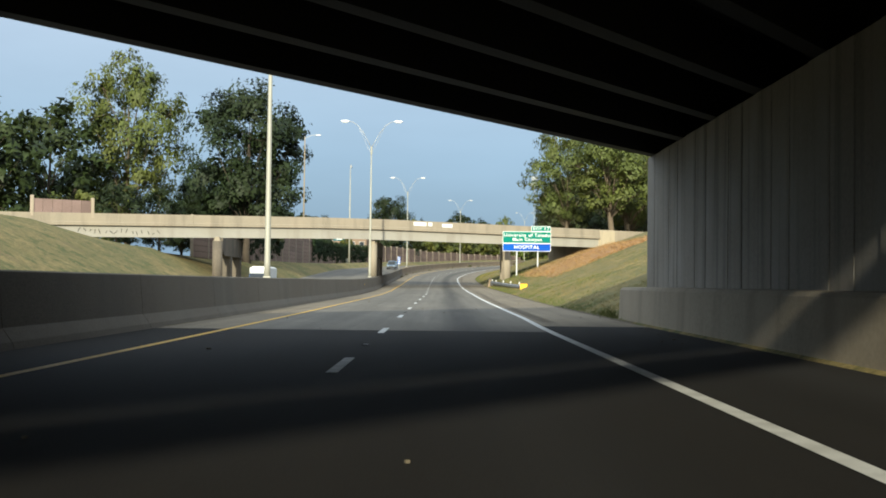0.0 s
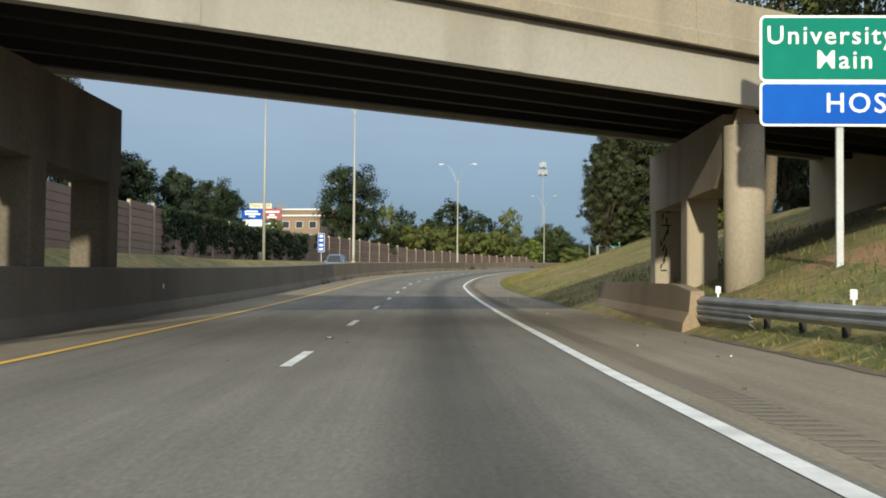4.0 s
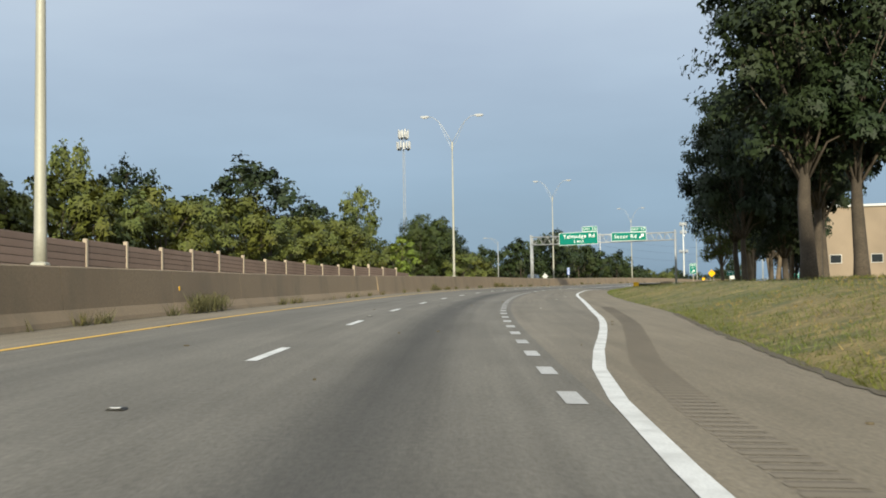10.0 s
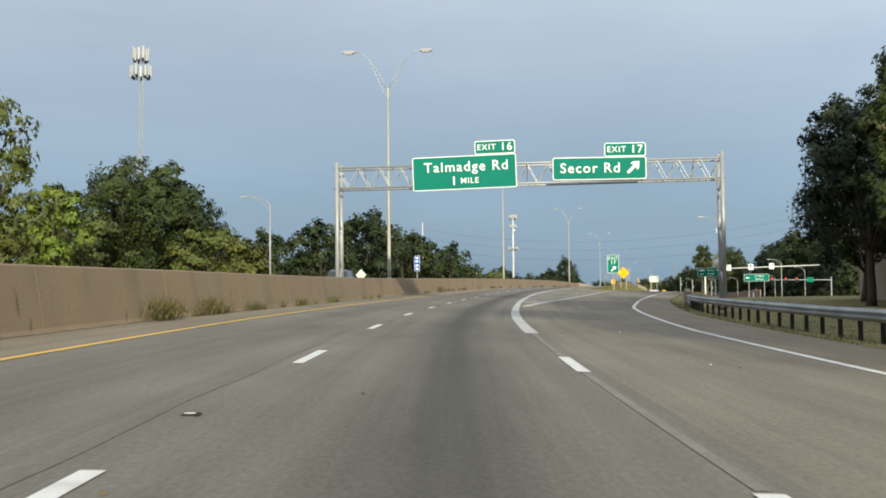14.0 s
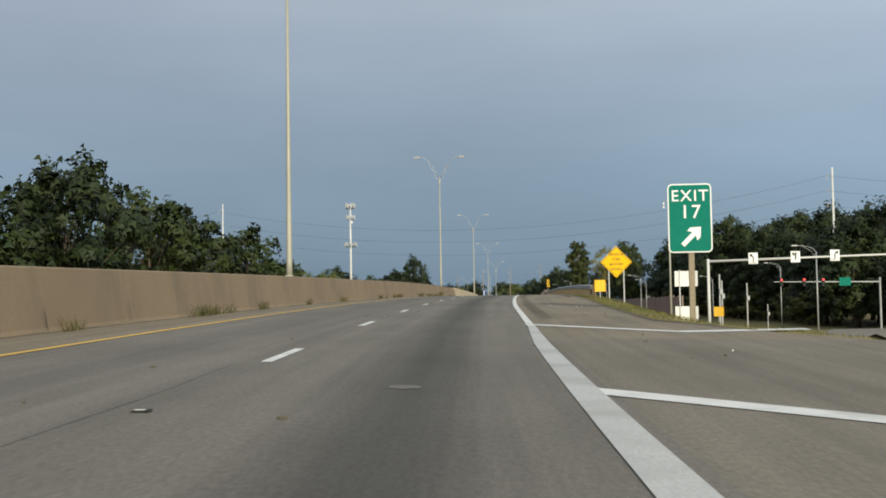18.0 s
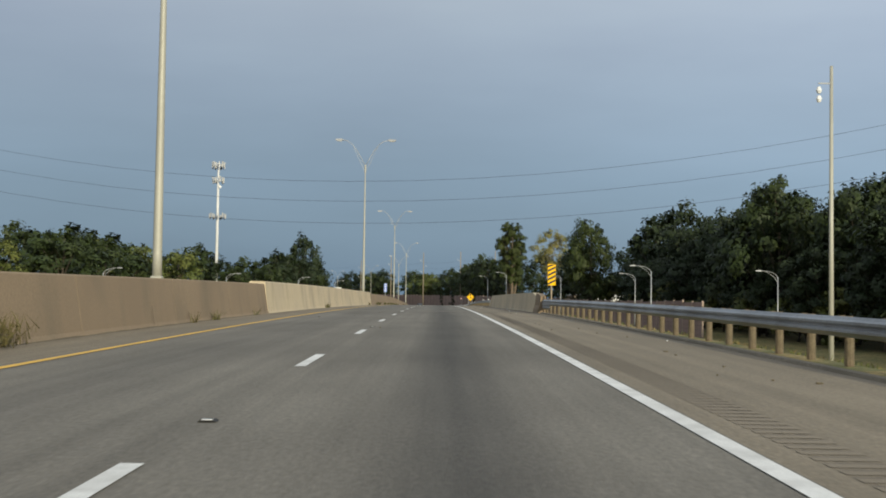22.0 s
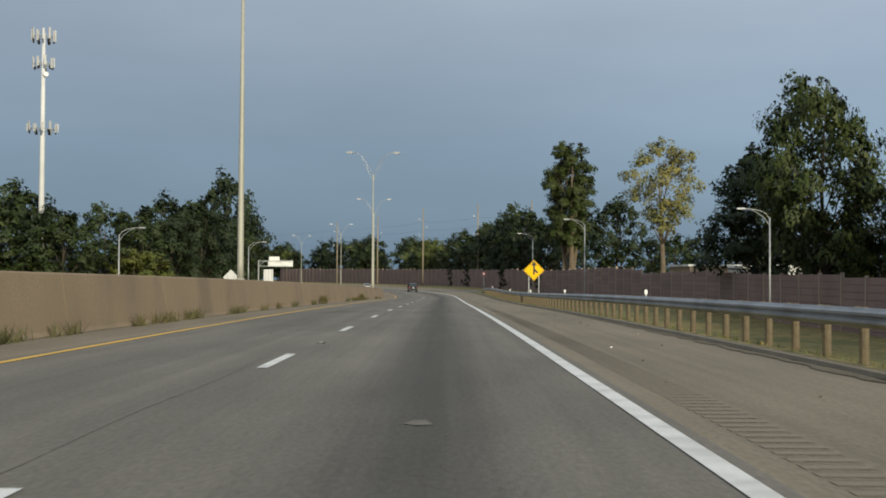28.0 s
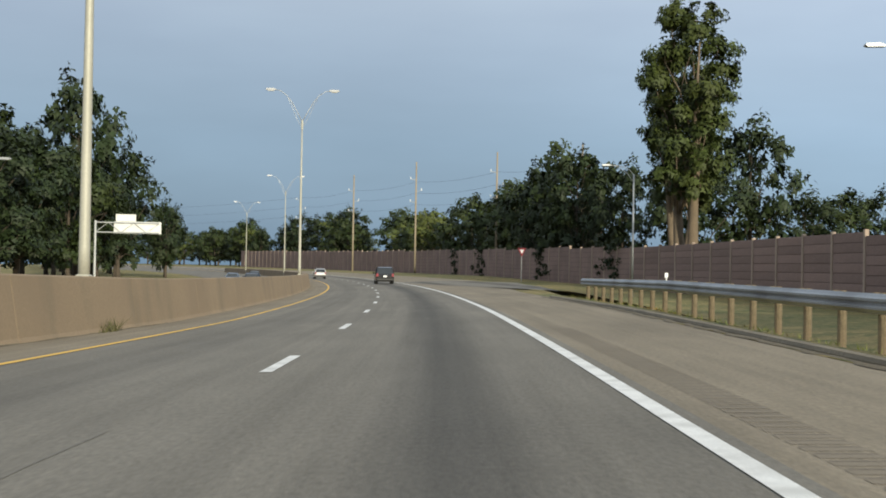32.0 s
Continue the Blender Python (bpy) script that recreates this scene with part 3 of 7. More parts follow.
def ground_h(s, d):
    """Ground height over the carriageway."""
    if d > edge(s):
        r = lerp(s, RIGHT_S, RIGHT_H)
        run = d - edge(s)
        h = min(r, run * lerp(s, [60, 130, 170, 210, 260, 340], [0.40, 0.40, 0.36, 0.40, 0.28, 0.25])) if r > 0 else max(r, -max(0, run - 1.2) * 0.40)
        if s < 300:
            h += 0.25 * noise.noise(Vector((s * 0.06, d * 0.12, 2.0))) * min(1, run / 4)
        return h - 0.03
    if d < -19.5:
        r = lerp(s, LEFT_S, LEFT_H)
        run = -19.5 - d
        return (min(r, run * 0.5) if r > 0 else max(r, -max(0, run - 1.2) * 0.40)) - 0.03
    if BRIDGE_A - 1 < s < BRIDGE_B + 1:
        return -6.4
    return -0.10


def build_ground():
    cols = [-900, -500, -300, -200, -140, -100, -75, -58, -46, -38, -32, -28, -24.5, -22, -20.6, -19.52, -12, 0.0]
    out = [0.02, 1.0, 2.2, 4.0, 6.5, 9.5, 13, 17, 22, 28, 36, 48, 65, 90, 130, 200, 320, 520, 900]
    g = Geo()
    rows = sorted(set(steps(S0 + 4, S1 - 4, 6.0)) | {571.0, 572.5, 574.0, 578.0, 582.0, BRIDGE_A - 1.1, BRIDGE_A - 0.9, BRIDGE_B + 0.9, BRIDGE_B + 1.1})
    for s in rows:
        e = edge(s)
        for d in cols + [e - 0.05] + [e + o for o in out]:
            p = P(s, d, ground_h(s, d))
            if abs(d) > 130:
                p.z = p.z * max(0.0, 1 - (abs(d) - 130) / 500) + 1.0 * min(1, (abs(d) - 130) / 500)
            g.v.append(tuple(p))
    w = len(cols) + 1 + len(out)
    for i in range(len(rows) - 1):
        for k in range(w - 1):
            g.f.append((i * w + k, i * w + k + 1, (i + 1) * w + k + 1, (i + 1) * w + k))
    # the plain beyond, out to the horizon
    g.add([(-4800, -4000, -0.6), (4800, -4000, -0.6), (4800, 4800, -0.6), (-4800, 4800, -0.6)], [(0, 1, 2, 3)])
    ob = part("ground", g, GRASS, smooth=True)
    return tagged(ob, "mown roadside verge, dry straw mixed with green grass", "ground", kind="structure")


build_ground()


def road_strip(name, label, *args, **kw):
    return tagged(strip(name, *args, **kw), label, "road", kind="structure")


# strips below the deck have its shade in their colour, besides grime
road_strip("road_under_overpass", "asphalt lanes below the first overpass, grime and shade in their dark colour", S0 + 4, 29, -5.55, 4.06, 0.0, GRIMY_SHADED_ASPHALT, n=2)
road_strip("road_main", "grey asphalt motorway lanes with dark oil stripes", 29, BRIDGE_A, -3.9, 4.06, 0.0, ASPHALT, n=2)
road_strip("road_main_beyond", "grey asphalt motorway lanes with dark oil stripes", BRIDGE_B, S1 - 6, -3.9, 4.06, 0.0, ASPHALT, n=2)
road_strip("shoulder_under_overpass", "asphalt shoulder below the first overpass, grime and shade in its dark colour", S0 + 4, 33, 4.06, edge, 0.0, GRIMY_SHADED_ASPHALT, n=2)
road_strip("shoulder_right", "tan-grey asphalt shoulder with rumble grooves", 33, 308, 4.06, edge, 0.0, SHOULDER, n=2)
road_strip("shoulder_after_gore", "tan-grey asphalt shoulder with rumble grooves", 572, BRIDGE_A, 4.06, lambda s: max(7.1, min(edge(s), 10.6)), 0.0, SHOULDER, n=2)
road_strip("shoulder_right_beyond", "tan-grey asphalt shoulder", BRIDGE_B, S1 - 6, 4.06, edge, 0.0, SHOULDER, n=2)
road_strip("shoulder_left", "narrow gritty inner shoulder", 29, BRIDGE_A, -5.55, -3.9, 0.0, SHOULDER)
road_strip("shoulder_left_beyond", "narrow gritty inner shoulder", BRIDGE_B, S1 - 6, -5.55, -3.9, 0.0, SHOULDER)
road_strip("road_opposite", "grey asphalt carriageway beyond the median barrier", S0 + 4, S1 - 6, -19.5, -6.2, 0.0, ASPHALT, n=2)

# ramp that leaves on the right, and the one that joins further on
OUT_S, OUT_D = [345, 355, 367, 397, 430, 460, 483, 493, 520, 543, 570, 600, 630, 660, 700], [6.7, 7.1, 7.4, 7.5, 7.6, 8.3, 9.3, 9.85, 12.1, 14.2, 17.3, 24, 32, 41, 55]
IN_S, IN_D = [430, 488, 493, 499, 505, 513, 523, 533, 543, 552, 560, 570, 580, 600, 630, 660, 700], [3.95, 4.1, 4.45, 4.95, 5.4, 6.25, 7.1, 7.9, 8.7, 9.3, 9.8, 10.6, 12.4, 17.0, 25.2, 34.5, 48]


def exit_right(s):
    return lerp(s, OUT_S, OUT_D)


def lane_shift(s):
    """How far the painted lines wander off the course."""
    return lerp(s, [215, 240, 270, 300, 310, 345, 380, 420, 465, 670, 719, 870, 905, 945, 958, 970, 982, 1000], [0, 0.1, 0.15, 0.06, 0.05, 0.12, 0.16, 0.08, 0, 0, -0.11, -0.11, -0.10, -0.02, 0.10, 0.10, 0.02, 0])


def edge_shift(s):
    return lane_shift(s) + lerp(s, [30, 40, 60, 85, 102, 120, 145, 600, 620, 660, 900, 935, 960, 980, 1000], [0, 0.13, 0.12, 0.0, -0.10, -0.12, 0, 0, 0.06, 0, 0, -0.02, -0.17, -0.14, -0.16])


def exit_line_d(s):
    return lerp(s, [308, 315, 321, 327.6, 334.6, 340, 345], [3.90, 4.06, 4.46, 5.26, 6.04, 6.45, 6.7]) if s < 345 else exit_right(s)


def exit_left(s):
    return lerp(s, IN_S, IN_D)


def ramp_h(s, d):
    return max(ground_h(s, d), ground_h(s, d + 1), ground_h(s, d - 1)) + 0.07 if d > edge(s) - 1 else 0.012


road_strip("ramp_exit", "worn asphalt exit ramp falling away", 570, 690, lambda s: max(4.3, exit_left(s) - 0.4), lambda s: exit_right(s) + 2.1, ramp_h, RAMP, n=4)
ENTRY_S, ENTRY_D = [820, 860, 900, 950, 1000, 1040, 1080, 1110], [34, 29, 23.5, 18.5, 14.8, 12.0, 8.5, 6.2]


def entry_mid(s):
    return lerp(s, ENTRY_S, ENTRY_D)


road_strip("ramp_entry", "dark asphalt entry ramp beside the guardrail", 822, 1108, lambda s: entry_mid(s) - 2.6, lambda s: entry_mid(s) + 3.2, ramp_h, ASPHALT, n=4)

# bridge deck over the cross street, with its abutments
deck = thing("overpass_deck", spot(770, 0), "motorway bridge deck with grooved concrete surface", "bridge", kind="structure")


def under(parent, ob):
    """Hang a world-placed part under a thing without moving it."""
    ob.parent = parent
    ob.matrix_parent_inverse = parent.matrix_basis.inverted()
    return ob


under(deck, strip("driving_surface", BRIDGE_A, BRIDGE_B, -3.9, 4.06, 0.0, DECK, n=4))
under(deck, strip("deck_seam", 739.2, 795.0, lambda s: -0.80 + 0.03 * math.sin(s * 0.7), lambda s: -0.42 + 0.04 * math.sin(s * 0.5 + 1), 0.003, ASPHALT, by=1.5))
under(deck, strip("deck_shoulder", BRIDGE_A, BRIDGE_B, 4.06, 7.2, 0.0, SHOULDER, n=2))
under(deck, strip("deck_shoulder", BRIDGE_A, BRIDGE_B, -5.55, -3.9, 0.0, SHOULDER))
under(deck, swept("slab", BRIDGE_A, BRIDGE_B, [(-20, -0.05), (-20, -1.6), (7.7, -1.6), (7.7, -0.05)], BRIDGE))
for a, b in ((BRIDGE_A - 1.2, BRIDGE_A), (BRIDGE_B, BRIDGE_B + 1.2)):
    under(deck, swept("abutment", a, b, [(-20, -0.2), (-20, -7), (8, -7), (8, -0.2)], BRIDGE))
for s0, a, b, mat, nm in ((738.25, 0.0, 0.26, SIGN_BLACK, "expansion_joint"), (738.25, -1.5, -0.02, RAMP, "joint_header"), (738.25, 0.27, 0.75, DECK, "joint_header"), (754.7, 0.0, 0.12, SIGN_BLACK, "expansion_joint"), (782.0, 0.0, 0.16, SIGN_BLACK, "expansion_joint"), (796.4, 0.0, 0.14, SIGN_BLACK, "expansion_joint")):
    g = Geo()
    for i in range(13):
        d = -5.4 + i * 1.04
        g.v += [tuple(P(s0 + a + d * 0.44, d, 0.006)), tuple(P(s0 + b + d * 0.44, d, 0.006))]
        if i:
            n = len(g.v)
            g.f.append((n - 4, n - 2, n - 1, n - 3))
    under(deck, part(nm, g, mat))

road_strip("exit_lane", "worn grey-brown asphalt exit lane and gore", 308, 572, 4.06, lambda s: min(max(4.08, exit_line_d(s) + 0.1), edge(s) - 0.05), 0.0, RAMP, n=4)
road_strip("exit_shoulder", "tan-grey asphalt shoulder beside the exit lane", 308, 572, lambda s: min(max(4.08, exit_line_d(s) + 0.1), edge(s) - 0.05), edge, 0.0, SHOULDER, n=2)

# ---- painted lines ----
tagged(strip("line_yellow", S0 + 4, S1 - 8, -3.75, -3.60, 0.008, YELLOW_PAINT), "yellow edge line along the inner shoulder", "road marking", kind="structure")


tagged(strip("line_white_edge", S0 + 4, 308, lambda s: 3.865 + edge_shift(s), lambda s: 4.045 + edge_shift(s), 0.008, WHITE_PAINT), "solid white edge line", "road marking", kind="structure")
tagged(strip("line_exit_outer", 308, 640, exit_line_d, lambda s: exit_line_d(s) + 0.18, lambda s, d: ramp_h(s, d) + 0.02 if s > 572 else 0.008, WHITE_PAINT), "solid white line round the exit lane", "road marking", kind="structure")
tagged(strip("line_white_edge_beyond", 577.1, S1 - 8, lambda s: 3.865 + edge_shift(s), lambda s: 4.045 + edge_shift(s), 0.008, WHITE_PAINT), "solid white edge line", "road marking", kind="structure")
tagged(strip("line_gore_left", 454.7, 577.4, lambda s: lerp(s, [455, 470, 490, 525, 540, 550, 570, 577], [3.60, 3.55, 3.58, 3.45, 3.39, 3.53, 3.70, 3.865 + edge_shift(577)]), lambda s: lerp(s, [455, 470, 490, 525, 540, 550, 570, 577], [3.92, 3.88, 3.88, 3.78, 3.73, 3.90, 3.98, 4.045 + edge_shift(577)]), 0.010, WORN_WHITE), "broad worn white gore line", "road marking", kind="structure")
tagged(strip("line_gore_right", 488, 570, lambda s: exit_left(s) - lerp(s, [488, 500, 520, 570], [0.22, 0.20, 0.16, 0.12]), lambda s: exit_left(s) + lerp(s, [488, 500, 520, 570], [0.20, 0.18, 0.14, 0.11]), 0.014, WORN_WHITE), "broad worn white gore line", "road marking", kind="structure")
lane_lines = thing("lane_line", spot(0, 0), "broken white lane line, each dash about three metres", "road marking", kind="structure")
s = 3.5
while s < 1500:
    a0 = s
    s += lerp(a0, [0, 110, 230, 290, 345, 440, 500, 564, 626, 690, 747, 868, 930, 960, 988], [-0.6, -0.6, -0.3, -0.1, -0.1, 0.4, 0.2, 0.0, 0.9, 0.9, 0.4, -0.2, 0.0, -0.6, -1.6])
    under(lane_lines, strip("dash", s, s + 3.05, lambda a: lane_shift(a) - 0.075, lambda a: lane_shift(a) + 0.075, 0.008, WHITE_PAINT, by=1.5))
    s = a0 + 12.192
exit_line = thing("exit_lane_line", spot(330, 4), "short worn white dashes beside the exit lane", "road marking", kind="structure")
for i in range(26):
    a = 315.6 + i * 3.335
    under(exit_line, strip("dash", a, a + 1.2, 3.70, 3.90, 0.008, WORN_WHITE, by=1))
for a in (405.6, 418.0, 430.0, 442.4):
    under(exit_line, strip("dash", a, a + 3.3, 3.70, 3.88, 0.009, WHITE_PAINT, by=1))
FADED = material("faded_line", (0.225, 0.21, 0.18), 0.9, 0, 0.3, 5, 0.2, 50, (0.175, 0.16, 0.135), 1.2)
for a, b in ((409, 417.9), (421.4, 429.9), (433.4, 442.3), (445.8, 454.5)):
    under(exit_line, strip("faded_line", a, b, 3.74, 3.84, 0.006, FADED, by=1.5))
gore = thing("gore_chevrons", spot(500, 5), "white cross bars painted in the gore", "road marking", kind="structure")
for a in (500.7, 504.5, 508.6, 515.6, 523.3, 532.6, 546.3, 560.5, 578.0):
    far = min(exit_left(a) - 0.1, 10.3)
    g = Geo()
    for i in range(7):
        d = 3.82 + (far - 3.82) * i / 6
        half = (far - 3.82) / 2
        lean = -1.05 * min(d - 3.82, half) + 0.6 * max(0.0, d - 3.82 - half)
        g.v += [tuple(P(a + lean, d, 0.010)), tuple(P(a + lean + 0.75, d, 0.010))]
        if i:
            n = len(g.v)
            g.f.append((n - 4, n - 2, n - 1, n - 3))
    under(gore, part("bar", g, WHITE_PAINT))
# rumble grooves cut in the shoulder
GROOVE = material("groove_asphalt", (0.220, 0.183, 0.134), 0.95, 0, 0.14, 8, 0.3, 50)
LIP = material("groove_lip", (0.15, 0.124, 0.094), 0.95, 0, 0.14, 8, 0.3, 50)
SEAM = material("seam_bitumen", (0.152, 0.138, 0.116), 0.9, 0, 0.3, 2, 0.3, 40, (0.15, 0.14, 0.12), 0.8)
g, g2 = Geo(), Geo()
for a in np.arange(36, 1000, 0.305):
    if BRIDGE_A - 8 < a < BRIDGE_B + 8 or 352 < a < 583:
        continue
    d = 4.34 if not 300 < a < 400 else exit_line_d(a) + 0.55
    g.add([P(a, d, 0.004), P(a, d + 0.44, 0.004), P(a + 0.17, d + 0.44, 0.004), P(a + 0.17, d, 0.004)], [(0, 1, 2, 3)])
    g2.add([P(a + 0.17, d + 0.02, 0.005), P(a + 0.17, d + 0.42, 0.005), P(a + 0.205, d + 0.42, 0.005), P(a + 0.205, d + 0.02, 0.005)], [(0, 1, 2, 3)])
tagged(part("rumble_lip", g2, LIP), "dark far lips of the rumble grooves", "rumble strip", kind="stuff")
tagged(part("rumble_strip", g, GROOVE), "milled rumble grooves in the shoulder", "rumble strip", kind="stuff")

# ---- median barrier ----
barrier = thing("median_barrier", spot(0, -5.7), "weathered tan concrete median barrier with dark joints", "barrier", kind="structure")
ROUND = [(-5.44, 0.0), (-5.50, 0.10), (-5.68, 1.24), (-5.72, 1.27), (-6.30, 1.27), (-6.34, 1.24), (-6.50, 0.10), (-6.56, 0.0)]
FACE = [(-5.42, 0.0), (-5.46, 0.12), (-5.62, 0.34), (-5.70, 1.24), (-5.74, 1.27), (-6.30, 1.27), (-6.34, 1.24), (-6.42, 0.34), (-6.56, 0.12), (-6.60, 0.0)]
PALE = [(-5.44, 0.0), (-5.48, 0.10), (-5.56, 0.60), (-5.64, 1.34), (-5.68, 1.38), (-6.30, 1.38), (-6.34, 1.34), (-6.44, 0.60), (-6.52, 0.10), (-6.58, 0.0)]
s = -136.0
while s < 1330:
    L = 9.14
    pale = 722 < s + L / 2 < 802
    under(barrier, swept("barrier_section", s + 0.012, s + L - 0.012, (PALE if pale else FACE if s < 380 else ROUND)[::-1], PARAPET if pale else DARK_BARRIER if s < 205 else BARRIER, by=4.6))
    s += L
for a in list(range(110, 1000, 46)):
    under(barrier, part("reflector", Geo().box(pose(0, 0, 0), 0.03, 0.10, 0.13, 0.01), MARKER if a % 3 else REFLECT, label="small reflector", at=spot(a, -5.655, 0.74)))

cr = random.Random(17)
for s in [60, 78, 96, 113] + [cr.uniform(205, 990) for i in range(90)] + [cr.uniform(724, 800) for i in range(14)]:
    low, high = (0.06, cr.uniform(0.3, 0.6)) if cr.random() < 0.6 else (cr.uniform(0.3, 0.6), cr.uniform(0.8, 1.1))
    w, lean, n = cr.uniform(0.012, 0.035), cr.uniform(-0.12, 0.12), 4
    g = Geo()
    for k in range(n + 1):
        z = low + (high - low) * k / n
        d = -5.495 - 0.165 * (z - 0.1) / 1.14 + 0.03
        off = lean * k / n + cr.uniform(-0.02, 0.02)
        half = w * (1 - 0.7 * abs(2 * k / n - 0.8))
        g.v += [tuple(P(s + off - half, d, z)), tuple(P(s + off + half, d, z))]
        if k:
            m = len(g.v)
            g.f.append((m - 4, m - 3, m - 1, m - 2))
    under(barrier, part("crack", g, JOINT))


# ---- guardrails ----
RAIL = [(0.0, 0.0), (0.035, 0.045), (0.085, 0.075), (0.085, 0.115), (0.03, 0.15), (0.03, 0.17), (0.085, 0.205), (0.085, 0.245), (0.035, 0.275), (0.0, 0.32),
        (-0.004, 0.315), (0.028, 0.272), (0.078, 0.24), (0.078, 0.208), (0.022, 0.174), (0.022, 0.146), (0.078, 0.112), (0.078, 0.078), (0.03, 0.05), (-0.004, 0.005)]


def guardrail(s0, s1, at, base, label, wooden=True, gap=1.905, reflectors=(), broad=None):
    """Steel beam on posts; at: d by s; base: ground height under the posts by s."""
    ob = thing("guardrail", spot(s0, at(s0)), label, "guardrail", "guardrails along the road")
    for k, a in enumerate(steps(s0, s1, 7.62)[:-1]):
        b = steps(s0, s1, 7.62)[k + 1]
        under(ob, swept("rail", a, b + 0.05, lambda s: [(at(s) - x, 0.44 + z) for x, z in RAIL], RAIL_STEEL, by=2.0))
    if broad:
        under(ob, swept("transition_rail", *broad, lambda s: [(at(s) - x - 0.003, 0.24 + z) for x, z in RAIL], RAIL_STEEL, by=1.0))
    if wooden:
        pm = Geo().tube([(0, 0, -1.0), (0, 0, 0.72), (0, 0, 0.76)], [0.08, 0.076, 0.06], 10).mesh("post", WOOD_POST, False)
    else:
        g = Geo()
        g.box(pose(0, -0.05, -0.15), 0.10, 0.012, 1.7)
        g.box(pose(0, 0.05, -0.15), 0.10, 0.012, 1.7)
        g.box(pose(0, 0, -0.15), 0.01, 0.09, 1.7)
        pm = g.mesh("post", DARK_STEEL)
    block = Geo().box(pose(0, 0, 0), 0.11, 0.15, 0.34, 0.012).mesh("spacer_block", WOOD_POST if wooden else DARK_STEEL)
    for a in steps(s0 + 0.4, s1 - 0.4, gap):
        m = spot(a, at(a) + 0.20)
        post = under(ob, part("post", pm, WOOD_POST, at=m))
        under(ob, part("spacer_block", block, WOOD_POST, at=spot(a, at(a) + 0.07, 0.60)))
    for a in reflectors:
        g = Geo().box(pose(0, 0, 0.10), 0.10, 0.02, 0.14, 0.006).box(pose(0, 0, 0.0), 0.03, 0.02, 0.1)
        under(ob, part("reflector", g, REFLECT, label="white reflector", at=spot(a, at(a) + 0.14, 0.80)))
    return ob


def end_marker(s, d, h, w, tall, label):
    m = thing("object_marker", spot(s, d, 0), label, "marker", "yellow markers")
    g = Geo().box(pose(0, 0, h), w, 0.025, tall, 0.03)
    part("plate", g, MARKER, m)
    part("bracket", Geo().tube([(0, 0.04, h - tall), (0, 0.04, h + tall * 0.3)], 0.03), GALV, m)
    return m


def concrete_end(s0, s1, d0, d1, tall, label):
    """Tapered concrete wall end that a guardrail is bolted to."""
    def sec(s):
        t = lerp(s, [s0, s0 + 2.2], [0.86, 1.0])
        d = lerp(s, [s0, s1], [d0, d1])
        return [(d - 0.30, -0.1), (d - 0.26, 0.2), (d - 0.14, 0.42), (d - 0.10, tall * t), (d + 0.18, tall * t), (d + 0.24, -0.1)]
    return tagged(swept("concrete_wall_end", s0, s1, sec, BARRIER, by=1.0), label, "barrier", kind="structure")


guardrail(104.2, 147.6, lambda s: lerp(s, [104.2, 147.6], [8.1, 7.45]), 0, "steel guardrail on dark steel posts below the cut", False, 1.905, (146.5, 139, 128, 118, 108), (143.4, 147.6))
end_marker(103.5, 8.25, 0.55, 0.62, 0.66, "square yellow marker on a guardrail end")
concrete_end(147.4, 166, 7.35, 8.0, 1.0, "concrete guardrail end wall under the overpass")
guardrail(450.4, 497, lambda s: lerp(s, [450.4, 487, 497], [12.0, 12.6, 13.3]), 0, "steel guardrail on dark posts beside the exit lane", False, 1.905, (), (493, 497))
end_marker(449.8, 12.2, 0.60, 0.62, 0.66, "square yellow marker on a guardrail end")
concrete_end(496.8, 507, 13.3, 14.3, 1.05, "low concrete wall end at the sign gantry")
guardrail(623, 737.6, lambda s: lerp(s, [623, 650, 737.6], [8.7, 8.55, 7.6]), 0, "steel guardrail on round wooden posts along the embankment", True, 1.905, (), (733.2, 737.6))
end_marker(618.0, 8.85, 0.72, 0.62, 0.66, "square yellow marker on a guardrail end")
guardrail(798.5, 1027, lambda s: lerp(s, [798.5, 812, 1027], [7.75, 8.7, 8.8]), 0, "steel guardrail on round wooden posts", True, 1.905, (800, 810, 820, 836, 855, 893.4, 920, 946, 975, 1011), (798.5, 803))
par = thing("parapet_right", spot(768, 7.6), "pale concrete bridge parapet with dark vertical joints", "parapet", kind="structure")
for a, b in zip((740.5, 746.6, 752.7, 758.8, 764.9, 771.0, 777.1, 783.2, 789.3), (746.6, 752.7, 758.8, 764.9, 771.0, 777.1, 783.2, 789.3, 796.0)):
    under(par, swept("parapet_section", a + 0.02, b - 0.02, lambda s: [(7.30, 0), (7.34, 0.12), (7.40, 0.5), (7.47, lerp(s, [740.5, 743], [0.95, 1.15])), (7.85, lerp(s, [740.5, 743], [0.95, 1.15])), (7.85, -0.4), (7.25, -0.4)][::-1], PARAPET, by=1.5))
concrete_end(737.2, 740.4, 7.55, 7.55, 1.1, "concrete parapet end with a bolted rail")
tagged(swept("concrete_wall_end_far", 796.05, 799.5, lambda s: [(7.25, -0.3), (7.3, 0.2), (7.46, lerp(s, [796, 799.5], [1.15, 0.8])), (7.85, lerp(s, [796, 799.5], [1.15, 0.8])), (7.85, -0.3)][::-1], PARAPET, by=1.0), "sloped concrete parapet end", "parapet", kind="structure")

